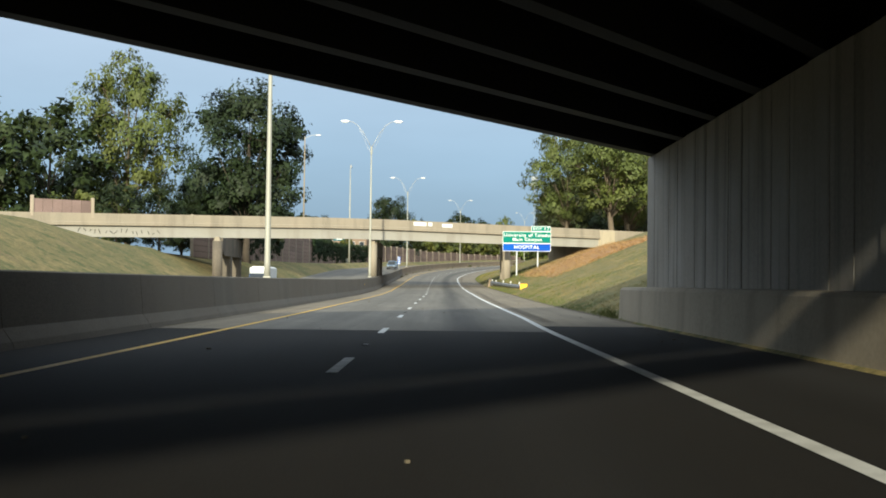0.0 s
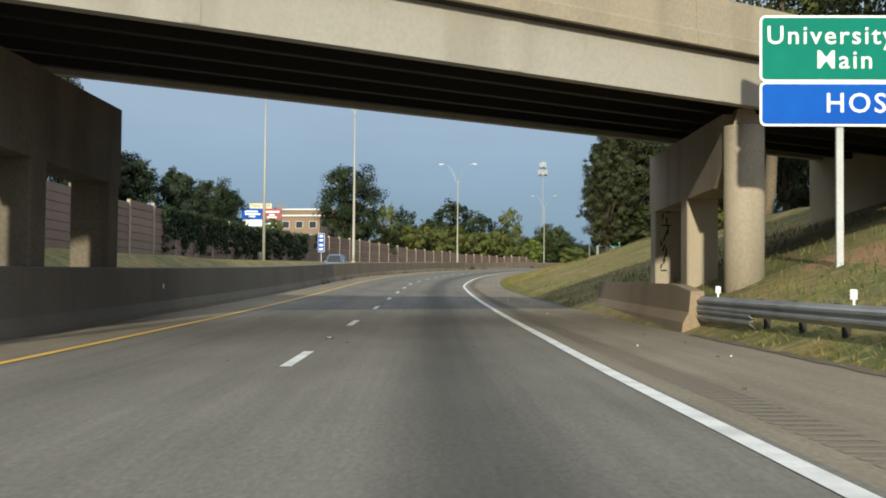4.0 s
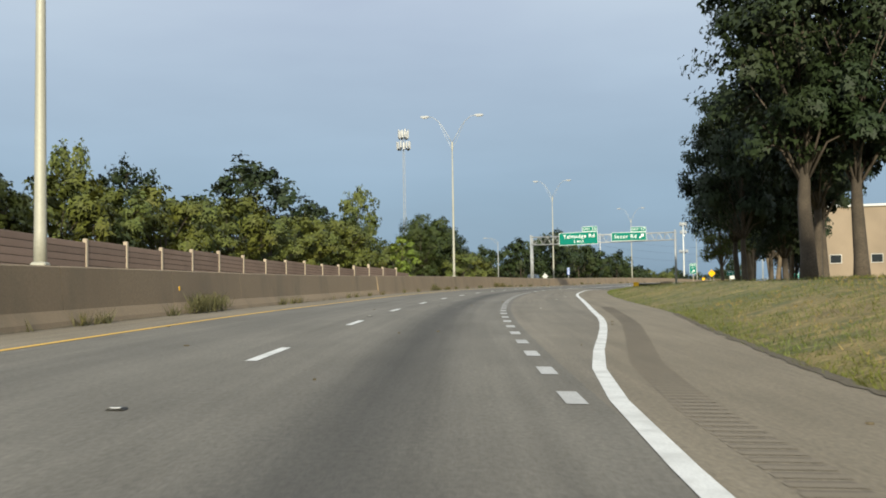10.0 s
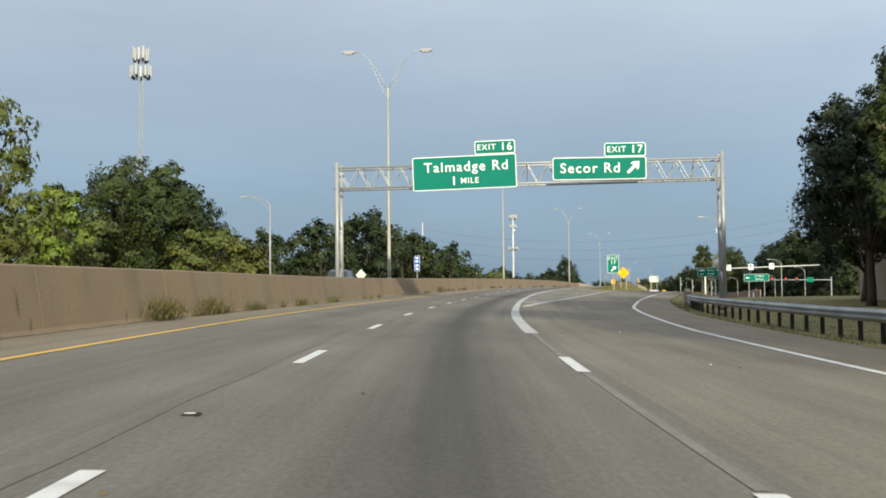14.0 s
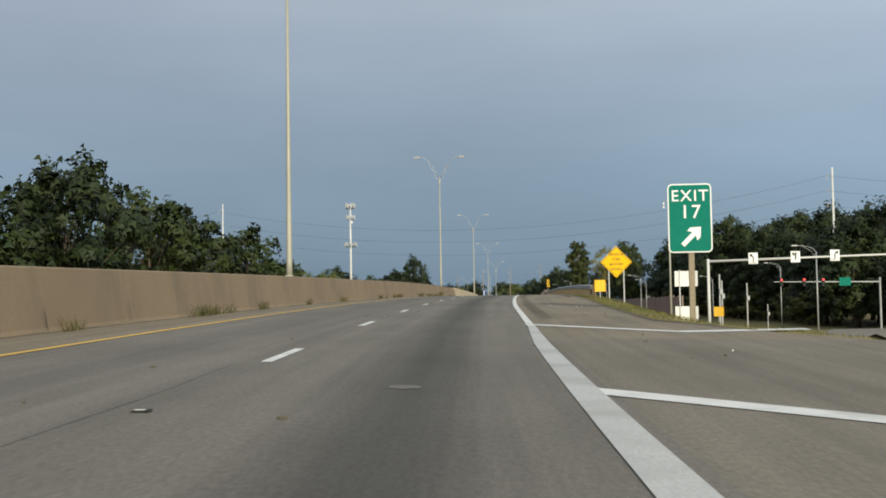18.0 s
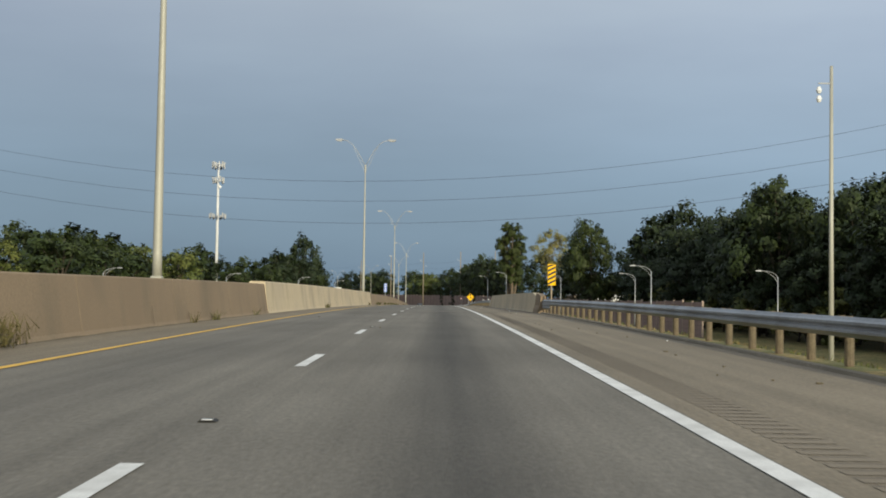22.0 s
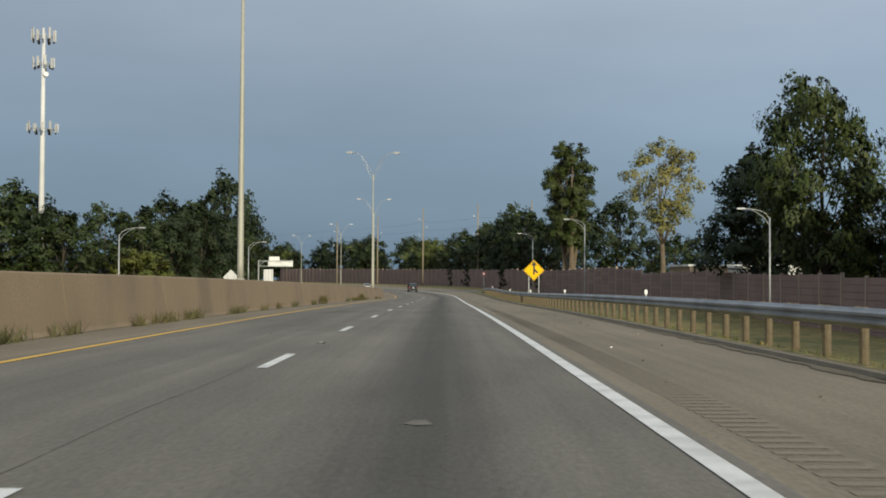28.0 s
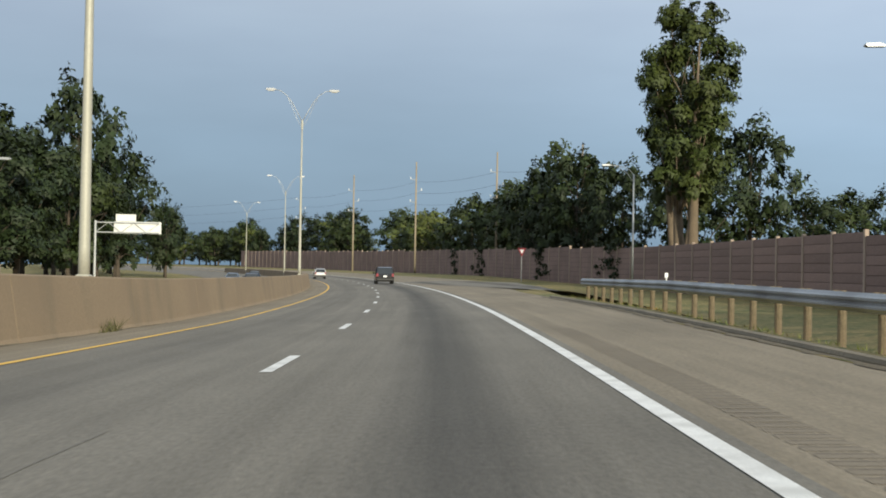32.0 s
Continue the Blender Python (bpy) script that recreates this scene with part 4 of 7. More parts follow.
# ---- lighting columns in the median ----
def light_column():
    ob = thing("light_column", spot(132, -6.36, 0), "tall pale steel lighting column with two curved arms", "street lamp", "median lighting columns")
    part("base", Geo().box(pose(0, 0, 0.68), 0.34, 0.34, 1.34, 0.03), POLE_PAINT, ob)
    part("pole", Geo().tube([(0, 0, 1.27), (0, 0, 2.0), (0, 0, 8), (0, 0, 15.3)], [0.145, 0.135, 0.10, 0.06], 12), POLE_PAINT, ob, smooth=True)
    part("collar", Geo().tube([(0, 0, 14.6), (0, 0, 15.45)], 0.10, 10), POLE_PAINT, ob)
    for side in (-1, 1):
        pts = [(side * x, 0, z) for x, z in ((0.02, 15.35), (0.42, 16.1), (0.95, 17.05), (1.5, 17.75), (2.05, 18.12), (2.5, 18.22))]
        arm = part("arm", Geo().tube(pts, 0.034, 8), GALV, ob, smooth=True)
        part("brace", Geo().tube([(side * x, 0, z) for x, z in ((0.02, 14.75), (0.5, 15.6), (1.0, 16.75), (1.35, 17.42))], 0.018, 6), GALV, arm)
        hd = Geo().prism([(-0.45, 0.02), (0.35, 0.0), (0.5, 0.06), (0.42, 0.17), (-0.2, 0.20), (-0.45, 0.12)], pose(side * 2.88, 0, 18.13, 0, 0, 0 if side > 0 else 180), 0.34)
        lamp = part("lamp_head", hd, LAMP_GREY, ob)
        part("lens", Geo().prism([(-0.28, -0.07), (0.22, -0.07), (0.3, 0.0), (-0.3, 0.02)], pose(side * 2.92, 0, 18.13, 0, 0, 0 if side > 0 else 180), 0.28), LENS, lamp)
    return ob


col = light_column()
for s in (-40, 54, 231.6, 330.8, 431.5, 516, 604.3, 706, 804.8, 905, 1004.6, 1088, 1195, 1290):
    copy_thing(col, spot(s, -6.36, 0))

# ---- soil lip between pavement and verge, and litter ----
def ragged(name, s0, s1, at, w, mat, label, seed):
    r = random.Random(seed)
    g = Geo()
    for i, s in enumerate(steps(s0, s1, 0.5)):
        a, b = at(s) - r.uniform(0.01, w * 0.7), at(s) + r.uniform(0.04, w * 0.6)
        g.v += [tuple(P(s, a, 0.010)), tuple(P(s, (a + b) / 2, 0.012 + r.uniform(0, 0.02))), tuple(P(s, b, 0.008 + ground_h(s, b) + 0.03))]
        if i:
            n = len(g.v)
            g.f += [(n - 6, n - 5, n - 2, n - 3), (n - 5, n - 4, n - 1, n - 2)]
    return tagged(part(name, g, mat, smooth=True), label, "soil", kind="stuff")


SOIL = material("dark_soil", (0.105, 0.084, 0.054), 0.95, 0, 0.4, 3, 0.9, 12, (0.13, 0.11, 0.075), 0.9)
ragged("verge_lip", 36, 146, edge, 0.16, SOIL, "dark soil and thatch along the pavement edge", 1)
ragged("verge_lip", 168, 344, edge, 0.18, SOIL, "dark soil and thatch along the pavement edge", 2)
ragged("verge_lip", 576, 736, edge, 0.2, SOIL, "dark grit below the guardrail", 3)
ragged("verge_lip", 802, 1028, lambda s: 7.2, 0.25, SOIL, "dark grit below the guardrail", 4)
ragged("barrier_grit", 30, 720, lambda s: -5.42, 0.12, SOIL, "dark grit at the foot of the barrier", 5)
ragged("barrier_grit", 800, 1010, lambda s: -5.44, 0.10, SOIL, "dark grit at the foot of the barrier", 6)
for a, b in ((104, 147), (623, 737), (800, 1027)):
    tagged(swept("asphalt_kerb", a, b, lambda s: [(7.40, 0.0), (7.43, 0.05), (7.55, 0.06), (7.62, -0.1), (7.40, -0.1)][::-1], KERB, by=4), "low dark asphalt kerb below the guardrail", "kerb", kind="structure")
stud = thing("road_stud", spot(22, -0.0, 0), "low cast reflective road stud in the lane line", "road stud", "road studs")
part("casting", Geo().prism([(-0.075, 0), (0.075, 0), (0.055, 0.016), (-0.055, 0.016)], pose(0, 0, 0.0, 0, 0, 0), 0.16), DARK_STEEL, stud)
part("lens", Geo().box(pose(0, -0.045, 0.014), 0.085, 0.05, 0.012), REFLECT, stud)
for i in range(1, 40):
    copy_thing(stud, spot(22 + i * 24.384, 0.0, 0.004))
tar = thing("sealed_seam", spot(0, 0), "dark sealed seam along the lane joint", "road seam", kind="structure")
rr = random.Random(4)
for a in range(34, 980, 28):
    if rr.random() < 0.75 and not BRIDGE_A - 25 < a < BRIDGE_B:
        o = rr.uniform(-0.25, 0.02)
        under(tar, strip("seam", a, a + 26, lambda s, o=o: o - 0.215 + 0.03 * math.sin(s * 0.9), lambda s, o=o: o - 0.19 + 0.03 * math.sin(s * 0.9 + 0.3), 0.004, SEAM, by=1.6))
spl = Geo()
for i in range(420):
    s, d = rr.uniform(5, 980), rr.choice((rr.uniform(-3.7, 3.7), rr.uniform(4.3, 6.9), rr.uniform(5.8, 6.9)))
    k = rr.uniform(0.015, 0.04)
    spl.box(spot(s, d, 0.012, rr.uniform(0, 180)), k, k * rr.uniform(0.5, 2.5), 0.02)
tagged(part("road_litter", spl, SOIL), "small dark scraps and stones on the road", "litter", kind="stuff")
spl = Geo()
for i in range(70):
    s = rr.uniform(5, 980)
    k = rr.uniform(0.012, 0.03)
    spl.box(spot(s, rr.uniform(5.0, 7.0), 0.012, rr.uniform(0, 180)), k, k * rr.uniform(0.5, 2), 0.02)
tagged(part("pale_litter", spl, REFLECT), "small pale scraps on the shoulder", "litter", kind="stuff")
for s, k in ((46, 1.3), (79, 0.9), (214, 1.0), (287, 1.2), (351, 1.5), (372, 1.1), (402, 0.8), (470, 1.0), (561, 1.0), (640, 0.8), (858, 1.1), (863, 0.9), (922, 0.9)):
    g = Geo()
    pts = [P(s + 0.28 * k * math.sin(a) * rr.uniform(0.6, 1.1), 2.0 + rr.uniform(-0.05, 0.05) + 0.14 * k * math.cos(a) * rr.uniform(0.6, 1.2), 0.006) for a in [i * math.pi / 6 for i in range(12)]]
    g.add(pts, [tuple(range(11, -1, -1))])
    tagged(part("tar_patch", g, SEAM), "dark tar spot in the lane", "road stain", "tar spots", kind="structure")


# ---- overpasses ----

def along(thing_ob, name, x0, x1, section, mat, label="", n=1, smooth=False):
    """Bar along a thing's own x axis, with a (y, z) section."""
    return part(name, Geo().sweep([[Vector((x0 + (x1 - x0) * i / n, y, z)) for y, z in section] for i in range(n + 1)]), mat, thing_ob, label, smooth)


def rect(y0, y1, z0, z1):
    return [(y0, z0), (y0, z1), (y1, z1), (y1, z0)]


def overpass_one():
    ob = thing("overpass", spot(27.4, 0, 0, 55.0), "dark concrete road bridge overhead, seen from below", "bridge", "road bridges")
    lo, depth = 5.22, 19.0
    x0, x1 = -78.0, 34.0
    # slab and girders carry the underside's shade in their colour
    along(ob, "slab", x0, x1, rect(-depth, 0.0, lo + 1.05, lo + 1.35), SHADED_CONC)
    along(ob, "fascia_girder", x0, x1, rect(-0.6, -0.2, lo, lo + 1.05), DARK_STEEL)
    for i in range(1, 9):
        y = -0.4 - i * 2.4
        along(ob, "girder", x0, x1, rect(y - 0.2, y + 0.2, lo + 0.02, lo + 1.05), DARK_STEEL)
    for y in (-0.32, -depth):
        along(ob, "parapet", x0, x1, [(y, lo + 1.36), (y + 0.02, lo + 2.4), (y + 0.3, lo + 2.4), (y + 0.32, lo + 1.36)], BRIDGE)
    return ob


overpass_one()
# abutment wall beside the shoulder, its boards printed in the concrete, on a low footing wall
abut = thing("abutment_right", spot(0, 7.9), "board-marked concrete abutment wall of the first overpass", "wall", kind="structure")
ABUT_A, ABUT_B = -22.0, 39.0
s = ABUT_A
k = 0
while s < ABUT_B - 0.1:
    w = 1.22
    e = 0.012 * ((k * 7) % 3)
    under(abut, swept("wall_board", s, s + w - 0.012, [(7.95 - e, 0.6), (7.95 - e, 5.2), (9.4, 5.2), (9.4, 0.6)], BOARD_CONC, by=2))
    s += w
    k += 1
under(abut, swept("wall_core", ABUT_A, ABUT_B, [(8.05, -0.4), (8.05, 5.25), (10.2, 5.25), (10.2, -0.4)], BOARD_CONC, by=8))
under(abut, swept("footing", ABUT_A, 39.8, [(7.15, -0.2), (7.2, 0.98), (7.28, 1.06), (8.0, 1.08), (8.2, -0.2)], BRIDGE, by=6))
abl = thing("abutment_left", spot(0, -22), "concrete abutment beyond the far carriageway", "wall", kind="structure")
# abutment and median pier below the deck: its shade is in their colour
under(abl, swept("wall_core", -60, 2, [(-23.5, -0.4), (-23.5, 5.25), (-21.8, 5.25), (-21.8, -0.4)], SHADED_CONC, by=8))
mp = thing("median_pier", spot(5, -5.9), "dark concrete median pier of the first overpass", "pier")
under(mp, swept("pier_wall", -16.0, 19.6, [(-6.6, 1.3), (-6.6, 5.22), (-5.95, 5.22), (-5.95, 1.3)], SHADED_CONC, by=8))


def overpass_two():
    ob = thing("overpass", spot(144.5, 0.6, 0, 35.9), "tan concrete road overpass on round columns, joints and paint patches", "bridge", "road bridges")
    x0, x1, lo, wide = -78.0, 26.5, 5.42, 10.4
    along(ob, "slab", x0, x1, rect(0.05, wide, lo + 1.12, lo + 1.36), SHADED_CONC, n=11)
    along(ob, "fascia_girder", x0, x1, rect(0.30, 0.62, lo, lo + 1.12), GIRDER, "painted beam under the parapet", n=11)
    along(ob, "fascia_girder", x0, x1, rect(wide - 0.6, wide - 0.3, lo + 0.58, lo + 1.12), GIRDER, n=11)
    for i in range(1, 5):
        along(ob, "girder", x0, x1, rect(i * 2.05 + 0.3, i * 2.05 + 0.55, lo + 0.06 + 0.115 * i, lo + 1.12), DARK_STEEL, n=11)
    # parapet panels with a ledge below
    step = 7.9
    x = x0
    while x < x1 - 0.1:
        e = min(x + step - 0.02, x1)
        along(ob, "parapet_panel", x, e, [(0.0, lo + 1.14), (-0.05, lo + 1.16), (-0.05, lo + 1.46), (0.0, lo + 1.52), (0.03, lo + 2.36), (0.28, lo + 2.36), (0.30, lo + 1.14)], BRIDGE)
        along(ob, "parapet_panel", x, e, rect(wide - 0.3, wide, lo + 1.36, lo + 2.36), BRIDGE)
        x += step
    for a, b, z0, z1 in ((-3.0, -1.2, 1.78, 2.22), (-0.9, -0.35, 1.80, 2.22), (1.1, 2.6, 1.72, 2.14)):
        along(ob, "paint_patch", a, b, rect(-0.012, 0.02, lo + z0, lo + z1), REFLECT, "white paint patch")
    for a in (-18.2, -10.6, -3.4, 3.8, 10.2):
        part("stiffener", Geo().box(pose(a, 0.295, lo + 0.56), 0.34, 0.02, 1.1), GIRDER, ob)
    return ob


b2 = overpass_two()
# the deck falls away towards its far end
for ob in b2.children:
    for v in ob.data.vertices:
        v.co.z -= 0.025 * max(0.0, -10.0 - v.co.x)


# streaked pier concrete, its base darkened for the shade below the deck
STAINED_SHADED = streaks(material("stained_concrete", (0.15, 0.125, 0.095), 0.95, 0, 0.2, 2, 0.4, 20, (0.09, 0.078, 0.06), 0.4), (0.05, 0.045, 0.04), 0.6, 0.8, 0.12)


# rear: concrete of back columns and cap, by default with shade in its colour
def pier(name, s0, d, base, label, mat=BRIDGE, rear=STAINED_SHADED):
    ob = thing(name, spot(s0, d, 0), label, "pier", "overpass piers")
    top = 5.38
    for i, off in enumerate((0.0, 5.4, 10.8)):
        if i == 0:
            c = part("column", Geo().tube([(0, off, base), (0, off, top - 0.45)], 0.5, 20), mat, ob, smooth=True)
            part("bearing", Geo().prism([(-0.32, 0), (0.32, 0), (0.2, 0.42), (-0.2, 0.42)], pose(0, off, top - 0.45), 0.5), BRIDGE, c)
        else:
            part("column", Geo().box(pose(0, off, (base + top - 1.1) / 2), 0.9, 0.95, top - 1.1 - base, 0.04), rear, ob)
    part("cap_beam", Geo().prism([(0.3, 4.05), (1.4, 3.5), (11.4, 3.5), (11.4, top), (0.3, top - 0.1)], pose(0, 0, 0, 0, 0, 90), 0.92), rear, ob)
    return ob


pier("overpass_pier", 140.6, -6.5, 1.0, "tan concrete pier with round and square columns in the median")
pier("overpass_pier", 152.2, 9.6, -0.3, "tan concrete pier with round and square columns on the slope", BRIDGE, BRIDGE)
pier("overpass_pier", 121.5, -21.1, 0.0, "dark concrete pier with a cap beam beyond the far carriageway", STAINED_SHADED)
ab2 = thing("overpass_abutment", b2.matrix_basis @ pose(27.6, 0, 0), "pale concrete abutment block at the end of the overpass", "abutment", kind="structure")
part("block", Geo().box(pose(0.2, 5.2, 4.9), 2.6, 10.5, 5.7, 0.06), PARAPET, ab2)
part("wing_wall", Geo().box(pose(6.0, 0.15, 6.6), 10.0, 0.35, 2.3, 0.04), BRIDGE, ab2)
ab3 = thing("overpass_abutment", b2.matrix_basis @ pose(-43.6, 0, -0.83), "concrete abutment with dark scrawled marks", "abutment", kind="structure")
part("block", Geo().box(pose(-0.6, 5.2, 2.8), 2.4, 9.6, 4.8, 0.06), BRIDGE, ab3)
rng = random.Random(5)
for i in range(16):
    part("scrawl", Geo().box(pose(1.0 + i * 0.55 + rng.uniform(-.1, .1), 0.29, 6.1 + rng.uniform(-.12, .12), 0, rng.uniform(-50, 50), 0), 0.06, 0.02, rng.uniform(0.25, 0.5)), SIGN_BLACK, ab3, "dark scrawled stroke")
fence = thing("bridge_fence", b2.matrix_basis @ pose(-47, 0.15, 6.4), "brown board fence behind the overpass approach", "fence")
for i in range(6):
    part("board", Geo().box(pose(0.3 + i * 0.95, 0, 0.95), 0.92, 0.06, 1.7), BROWN_WALL, fence)
for x in (-0.25, 5.7):
    part("post", Geo().box(pose(x, 0, 1.1), 0.3, 0.3, 2.0, 0.03), WALL_POST, fence)

# ---- lettering ----
def text_end(text, size):
    """How far a line of lettering reaches from its start."""
    cu = bpy.data.curves.new("ruler", "FONT")
    cu.body, cu.size, cu.align_x, cu.space_character, cu.resolution_u = text, size, "LEFT", 1.17, 1
    tmp = bpy.data.objects.new("ruler", cu)
    me = bpy.data.meshes.new_from_object(tmp)
    end = max(v.co.x for v in me.vertices)
    bpy.data.objects.remove(tmp)
    bpy.data.meshes.remove(me)
    bpy.data.curves.remove(cu)
    return end


def letters(text, size, mat, parent, at, name="lettering", label="", align="CENTER", squeeze=1.0):
    if " " in text:
        # one part for each word
        words = text.split(" ")
        ends = [text_end(" ".join(words[:i + 1]), size) for i in range(len(words))]
        for word, end in zip(words, ends):
            mid = end - text_end(word, size) / 2 - ends[-1] / 2
            letters(word, size, mat, parent, at @ pose(mid * squeeze, 0, 0), name, label, align, squeeze)
        return None
    cu = bpy.data.curves.new(name, "FONT")
    cu.body, cu.size, cu.align_x, cu.align_y, cu.extrude, cu.resolution_u, cu.space_character, cu.offset = text, size, align, "CENTER", 0.004, 3, 1.17, 0.006 * size
    tmp = bpy.data.objects.new(name, cu)
    me = bpy.data.meshes.new_from_object(tmp)
    bpy.data.objects.remove(tmp)
    me.materials.clear()
    me.materials.append(mat)
    ob = part(name, me, mat, parent, label)
    ob.matrix_basis = at @ pose(0, 0, 0, 90) @ Matrix.Diagonal((squeeze, 1, 1, 1))
    return ob


def panel(w, h, r=0.12, k=4):
    """Rounded outline centred on 0."""
    pts = []
    for cx_, cy_, a0 in ((w / 2 - r, h / 2 - r, 0), (-w / 2 + r, h / 2 - r, 90), (-w / 2 + r, -h / 2 + r, 180), (w / 2 - r, -h / 2 + r, 270)):
        for i in range(k + 1):
            a = radians(a0 + 90 * i / k)
            pts.append((cx_ + r * math.cos(a), cy_ + r * math.sin(a)))
    return pts


def plate(parent, name, w, h, at, face, border=SIGN_WHITE, rim=0.05, r=0.13, label=""):
    """Sign plate with a border: backing, border sheet and face sheet, each a little proud. Faces -y."""
    b = part(name, Geo().prism(panel(w, h, r), at, 0.03), border, parent, label)
    part("face", Geo().prism(panel(w - 2 * rim, h - 2 * rim, max(0.02, r - rim)), at @ pose(0, -0.02, 0), 0.012), face, b)
    part("backing", Geo().prism(panel(w - 0.02, h - 0.02, r), at @ pose(0, 0.022, 0), 0.01), SIGN_BACK, b)
    return b


def arrow(size):
    """Upward-right arrow outline."""
    pts = [(-0.09, -0.5), (0.09, -0.5), (0.09, 0.12), (0.27, 0.02), (0.27, 0.2), (0.0, 0.5), (-0.27, 0.2), (-0.27, 0.02), (-0.09, 0.12)]
    c, n = math.cos(radians(-45)), math.sin(radians(-45))
    return [((x * c - y * n) * size, (x * n + y * c) * size) for x, y in pts]


# ---- the first guide sign ----
sg = thing("guide_sign", spot(148.0, 11.8, 0, -2), "green and blue motorway guide sign on two steel posts", "road sign", "guide signs")
plate(sg, "green_plate", 5.85, 1.44, pose(0, 0, 6.10), SIGN_GREEN)
plate(sg, "blue_plate", 5.85, 0.96, pose(0, 0, 4.90), SIGN_BLUE)
plate(sg, "exit_tab", 2.36, 0.66, pose(1.72, 0, 7.16), SIGN_GREEN)
letters("University of Toledo", 0.56, SIGN_WHITE, sg, pose(0.0, -0.034, 6.37))
letters("Main Campus", 0.56, SIGN_WHITE, sg, pose(0.05, -0.034, 5.84))
letters("HOSPITAL", 0.60, SIGN_WHITE, sg, pose(0, -0.034, 4.90))
letters("EXIT", 0.46, SIGN_WHITE, sg, pose(1.28, -0.034, 7.16))
letters("17", 0.62, SIGN_WHITE, sg, pose(2.38, -0.034, 7.16))
for x, b in ((-1.2, 0.6), (1.35, 1.6)):
    part("post", Geo().box(pose(x, 0.10, (b + 6.6) / 2), 0.16, 0.10, 6.6 - b, 0.01), GALV, sg)

# ---- sign gantry ----
gy = thing("sign_gantry", spot(499, 0), "galvanised lattice sign gantry across the motorway", "gantry")
LX, RX = -7.04, 15.58
TOP_L, TOP_R, BOT_L, BOT_R = 8.03, 8.17, 6.80, 7.01


def gz(x, lo, hi):
    return lo + (hi - lo) * (x - LX) / (RX - LX)


for y in (-0.65, 0.65):
    for lo, hi in ((TOP_L, TOP_R), (BOT_L, BOT_R)):
        part("chord", Geo().tube([(LX - 0.2, y, gz(LX - 0.2, lo, hi)), (RX + 0.2, y, gz(RX + 0.2, lo, hi))], 0.06, 8), GALV, gy, smooth=True)
    n = 36
    g = Geo()
    for i in range(n):
        xa, xb = LX + (RX - LX) * i / n, LX + (RX - LX) * (i + 1) / n
        za, zb = (gz(xa, BOT_L, BOT_R), gz(xb, TOP_L, TOP_R)) if i % 2 else (gz(xa, TOP_L, TOP_R), gz(xb, BOT_L, BOT_R))
        part("lacing_bar", Geo().tube([(xa, y, za), (xb, y, zb)], 0.026, 6), GALV, gy)
for i in range(15):
    x = LX + (RX - LX) * i / 14
    part("cross_bar", Geo().tube([(x, -0.65, gz(x, TOP_L, TOP_R)), (x, 0.65, gz(x, BOT_L, BOT_R) if i % 2 else gz(x, TOP_L, TOP_R))], 0.028, 6), GALV, gy)
for x, top, foot in ((LX, 8.34, 0.0), (RX, 8.55, -0.4)):
    for y in (-0.75, 0.75):
        part("leg", Geo().tube([(x, y, foot - 0.3), (x, y, top)], 0.125, 12), GALV, gy, smooth=True)
    for z in range(6):
        a, b = foot + 0.9 + z * 1.15, foot + 0.9 + (z + 1) * 1.15
        y = 0.75 if z % 2 else -0.75
        part("leg_brace", Geo().tube([(x, y, a), (x, -y, b)], 0.045, 6), GALV, gy)
    part("foot", Geo().box(pose(x, 0, foot + 0.1), 0.9, 2.4, 0.5, 0.05), BRIDGE, gy)


def overhead(name, x0, x1, z0, z1, lean, label):
    ob = thing(name, gy.matrix_basis @ pose((x0 + x1) / 2, -0.86, (z0 + z1) / 2, 0, lean, 0), label, "road sign", "gantry signs")
    w, h = x1 - x0, z1 - z0
    plate(ob, "plate", w, h, pose(0, 0, 0), SIGN_GREEN)
    for x in (-w * 0.3, 0, w * 0.3):
        part("hanger", Geo().box(pose(x, 0.08, 0), 0.08, 0.10, h * 0.98), GALV, ob)
    return ob, w, h


o1, w, h = overhead("gantry_sign", -2.48, 3.66, 6.59, 8.58, -1.5, "green overhead sign with white lettering and exit tab")
letters("Talmadge Rd", 0.82, SIGN_WHITE, o1, pose(0.1, -0.034, 0.33))
letters("1", 0.74, SIGN_WHITE, o1, pose(-0.63, -0.034, -0.50))
letters("MILE", 0.48, SIGN_WHITE, o1, pose(0.30, -0.034, -0.50))
plate(o1, "exit_tab", 2.38, 0.80, pose(w / 2 - 1.22, 0, h / 2 + 0.42), SIGN_GREEN)
letters("EXIT", 0.48, SIGN_WHITE, o1, pose(w / 2 - 1.72, -0.034, h / 2 + 0.42))
letters("16", 0.66, SIGN_WHITE, o1, pose(w / 2 - 0.55, -0.034, h / 2 + 0.42))
o2, w, h = overhead("gantry_sign", 5.78, 11.22, 7.0, 8.33, 0.2, "green overhead exit sign with a white slanted arrow")
letters("Secor Rd", 0.82, SIGN_WHITE, o2, pose(-0.55, -0.034, 0.0))
part("arrow", Geo().prism(arrow(0.95), pose(1.98, -0.034, 0.05), 0.01), SIGN_WHITE, o2)
plate(o2, "exit_tab", 2.4, 0.80, pose(w / 2 - 1.22, 0, h / 2 + 0.42), SIGN_GREEN)
letters("EXIT", 0.48, SIGN_WHITE, o2, pose(w / 2 - 1.72, -0.034, h / 2 + 0.42))
letters("17", 0.66, SIGN_WHITE, o2, pose(w / 2 - 0.55, -0.034, h / 2 + 0.42))

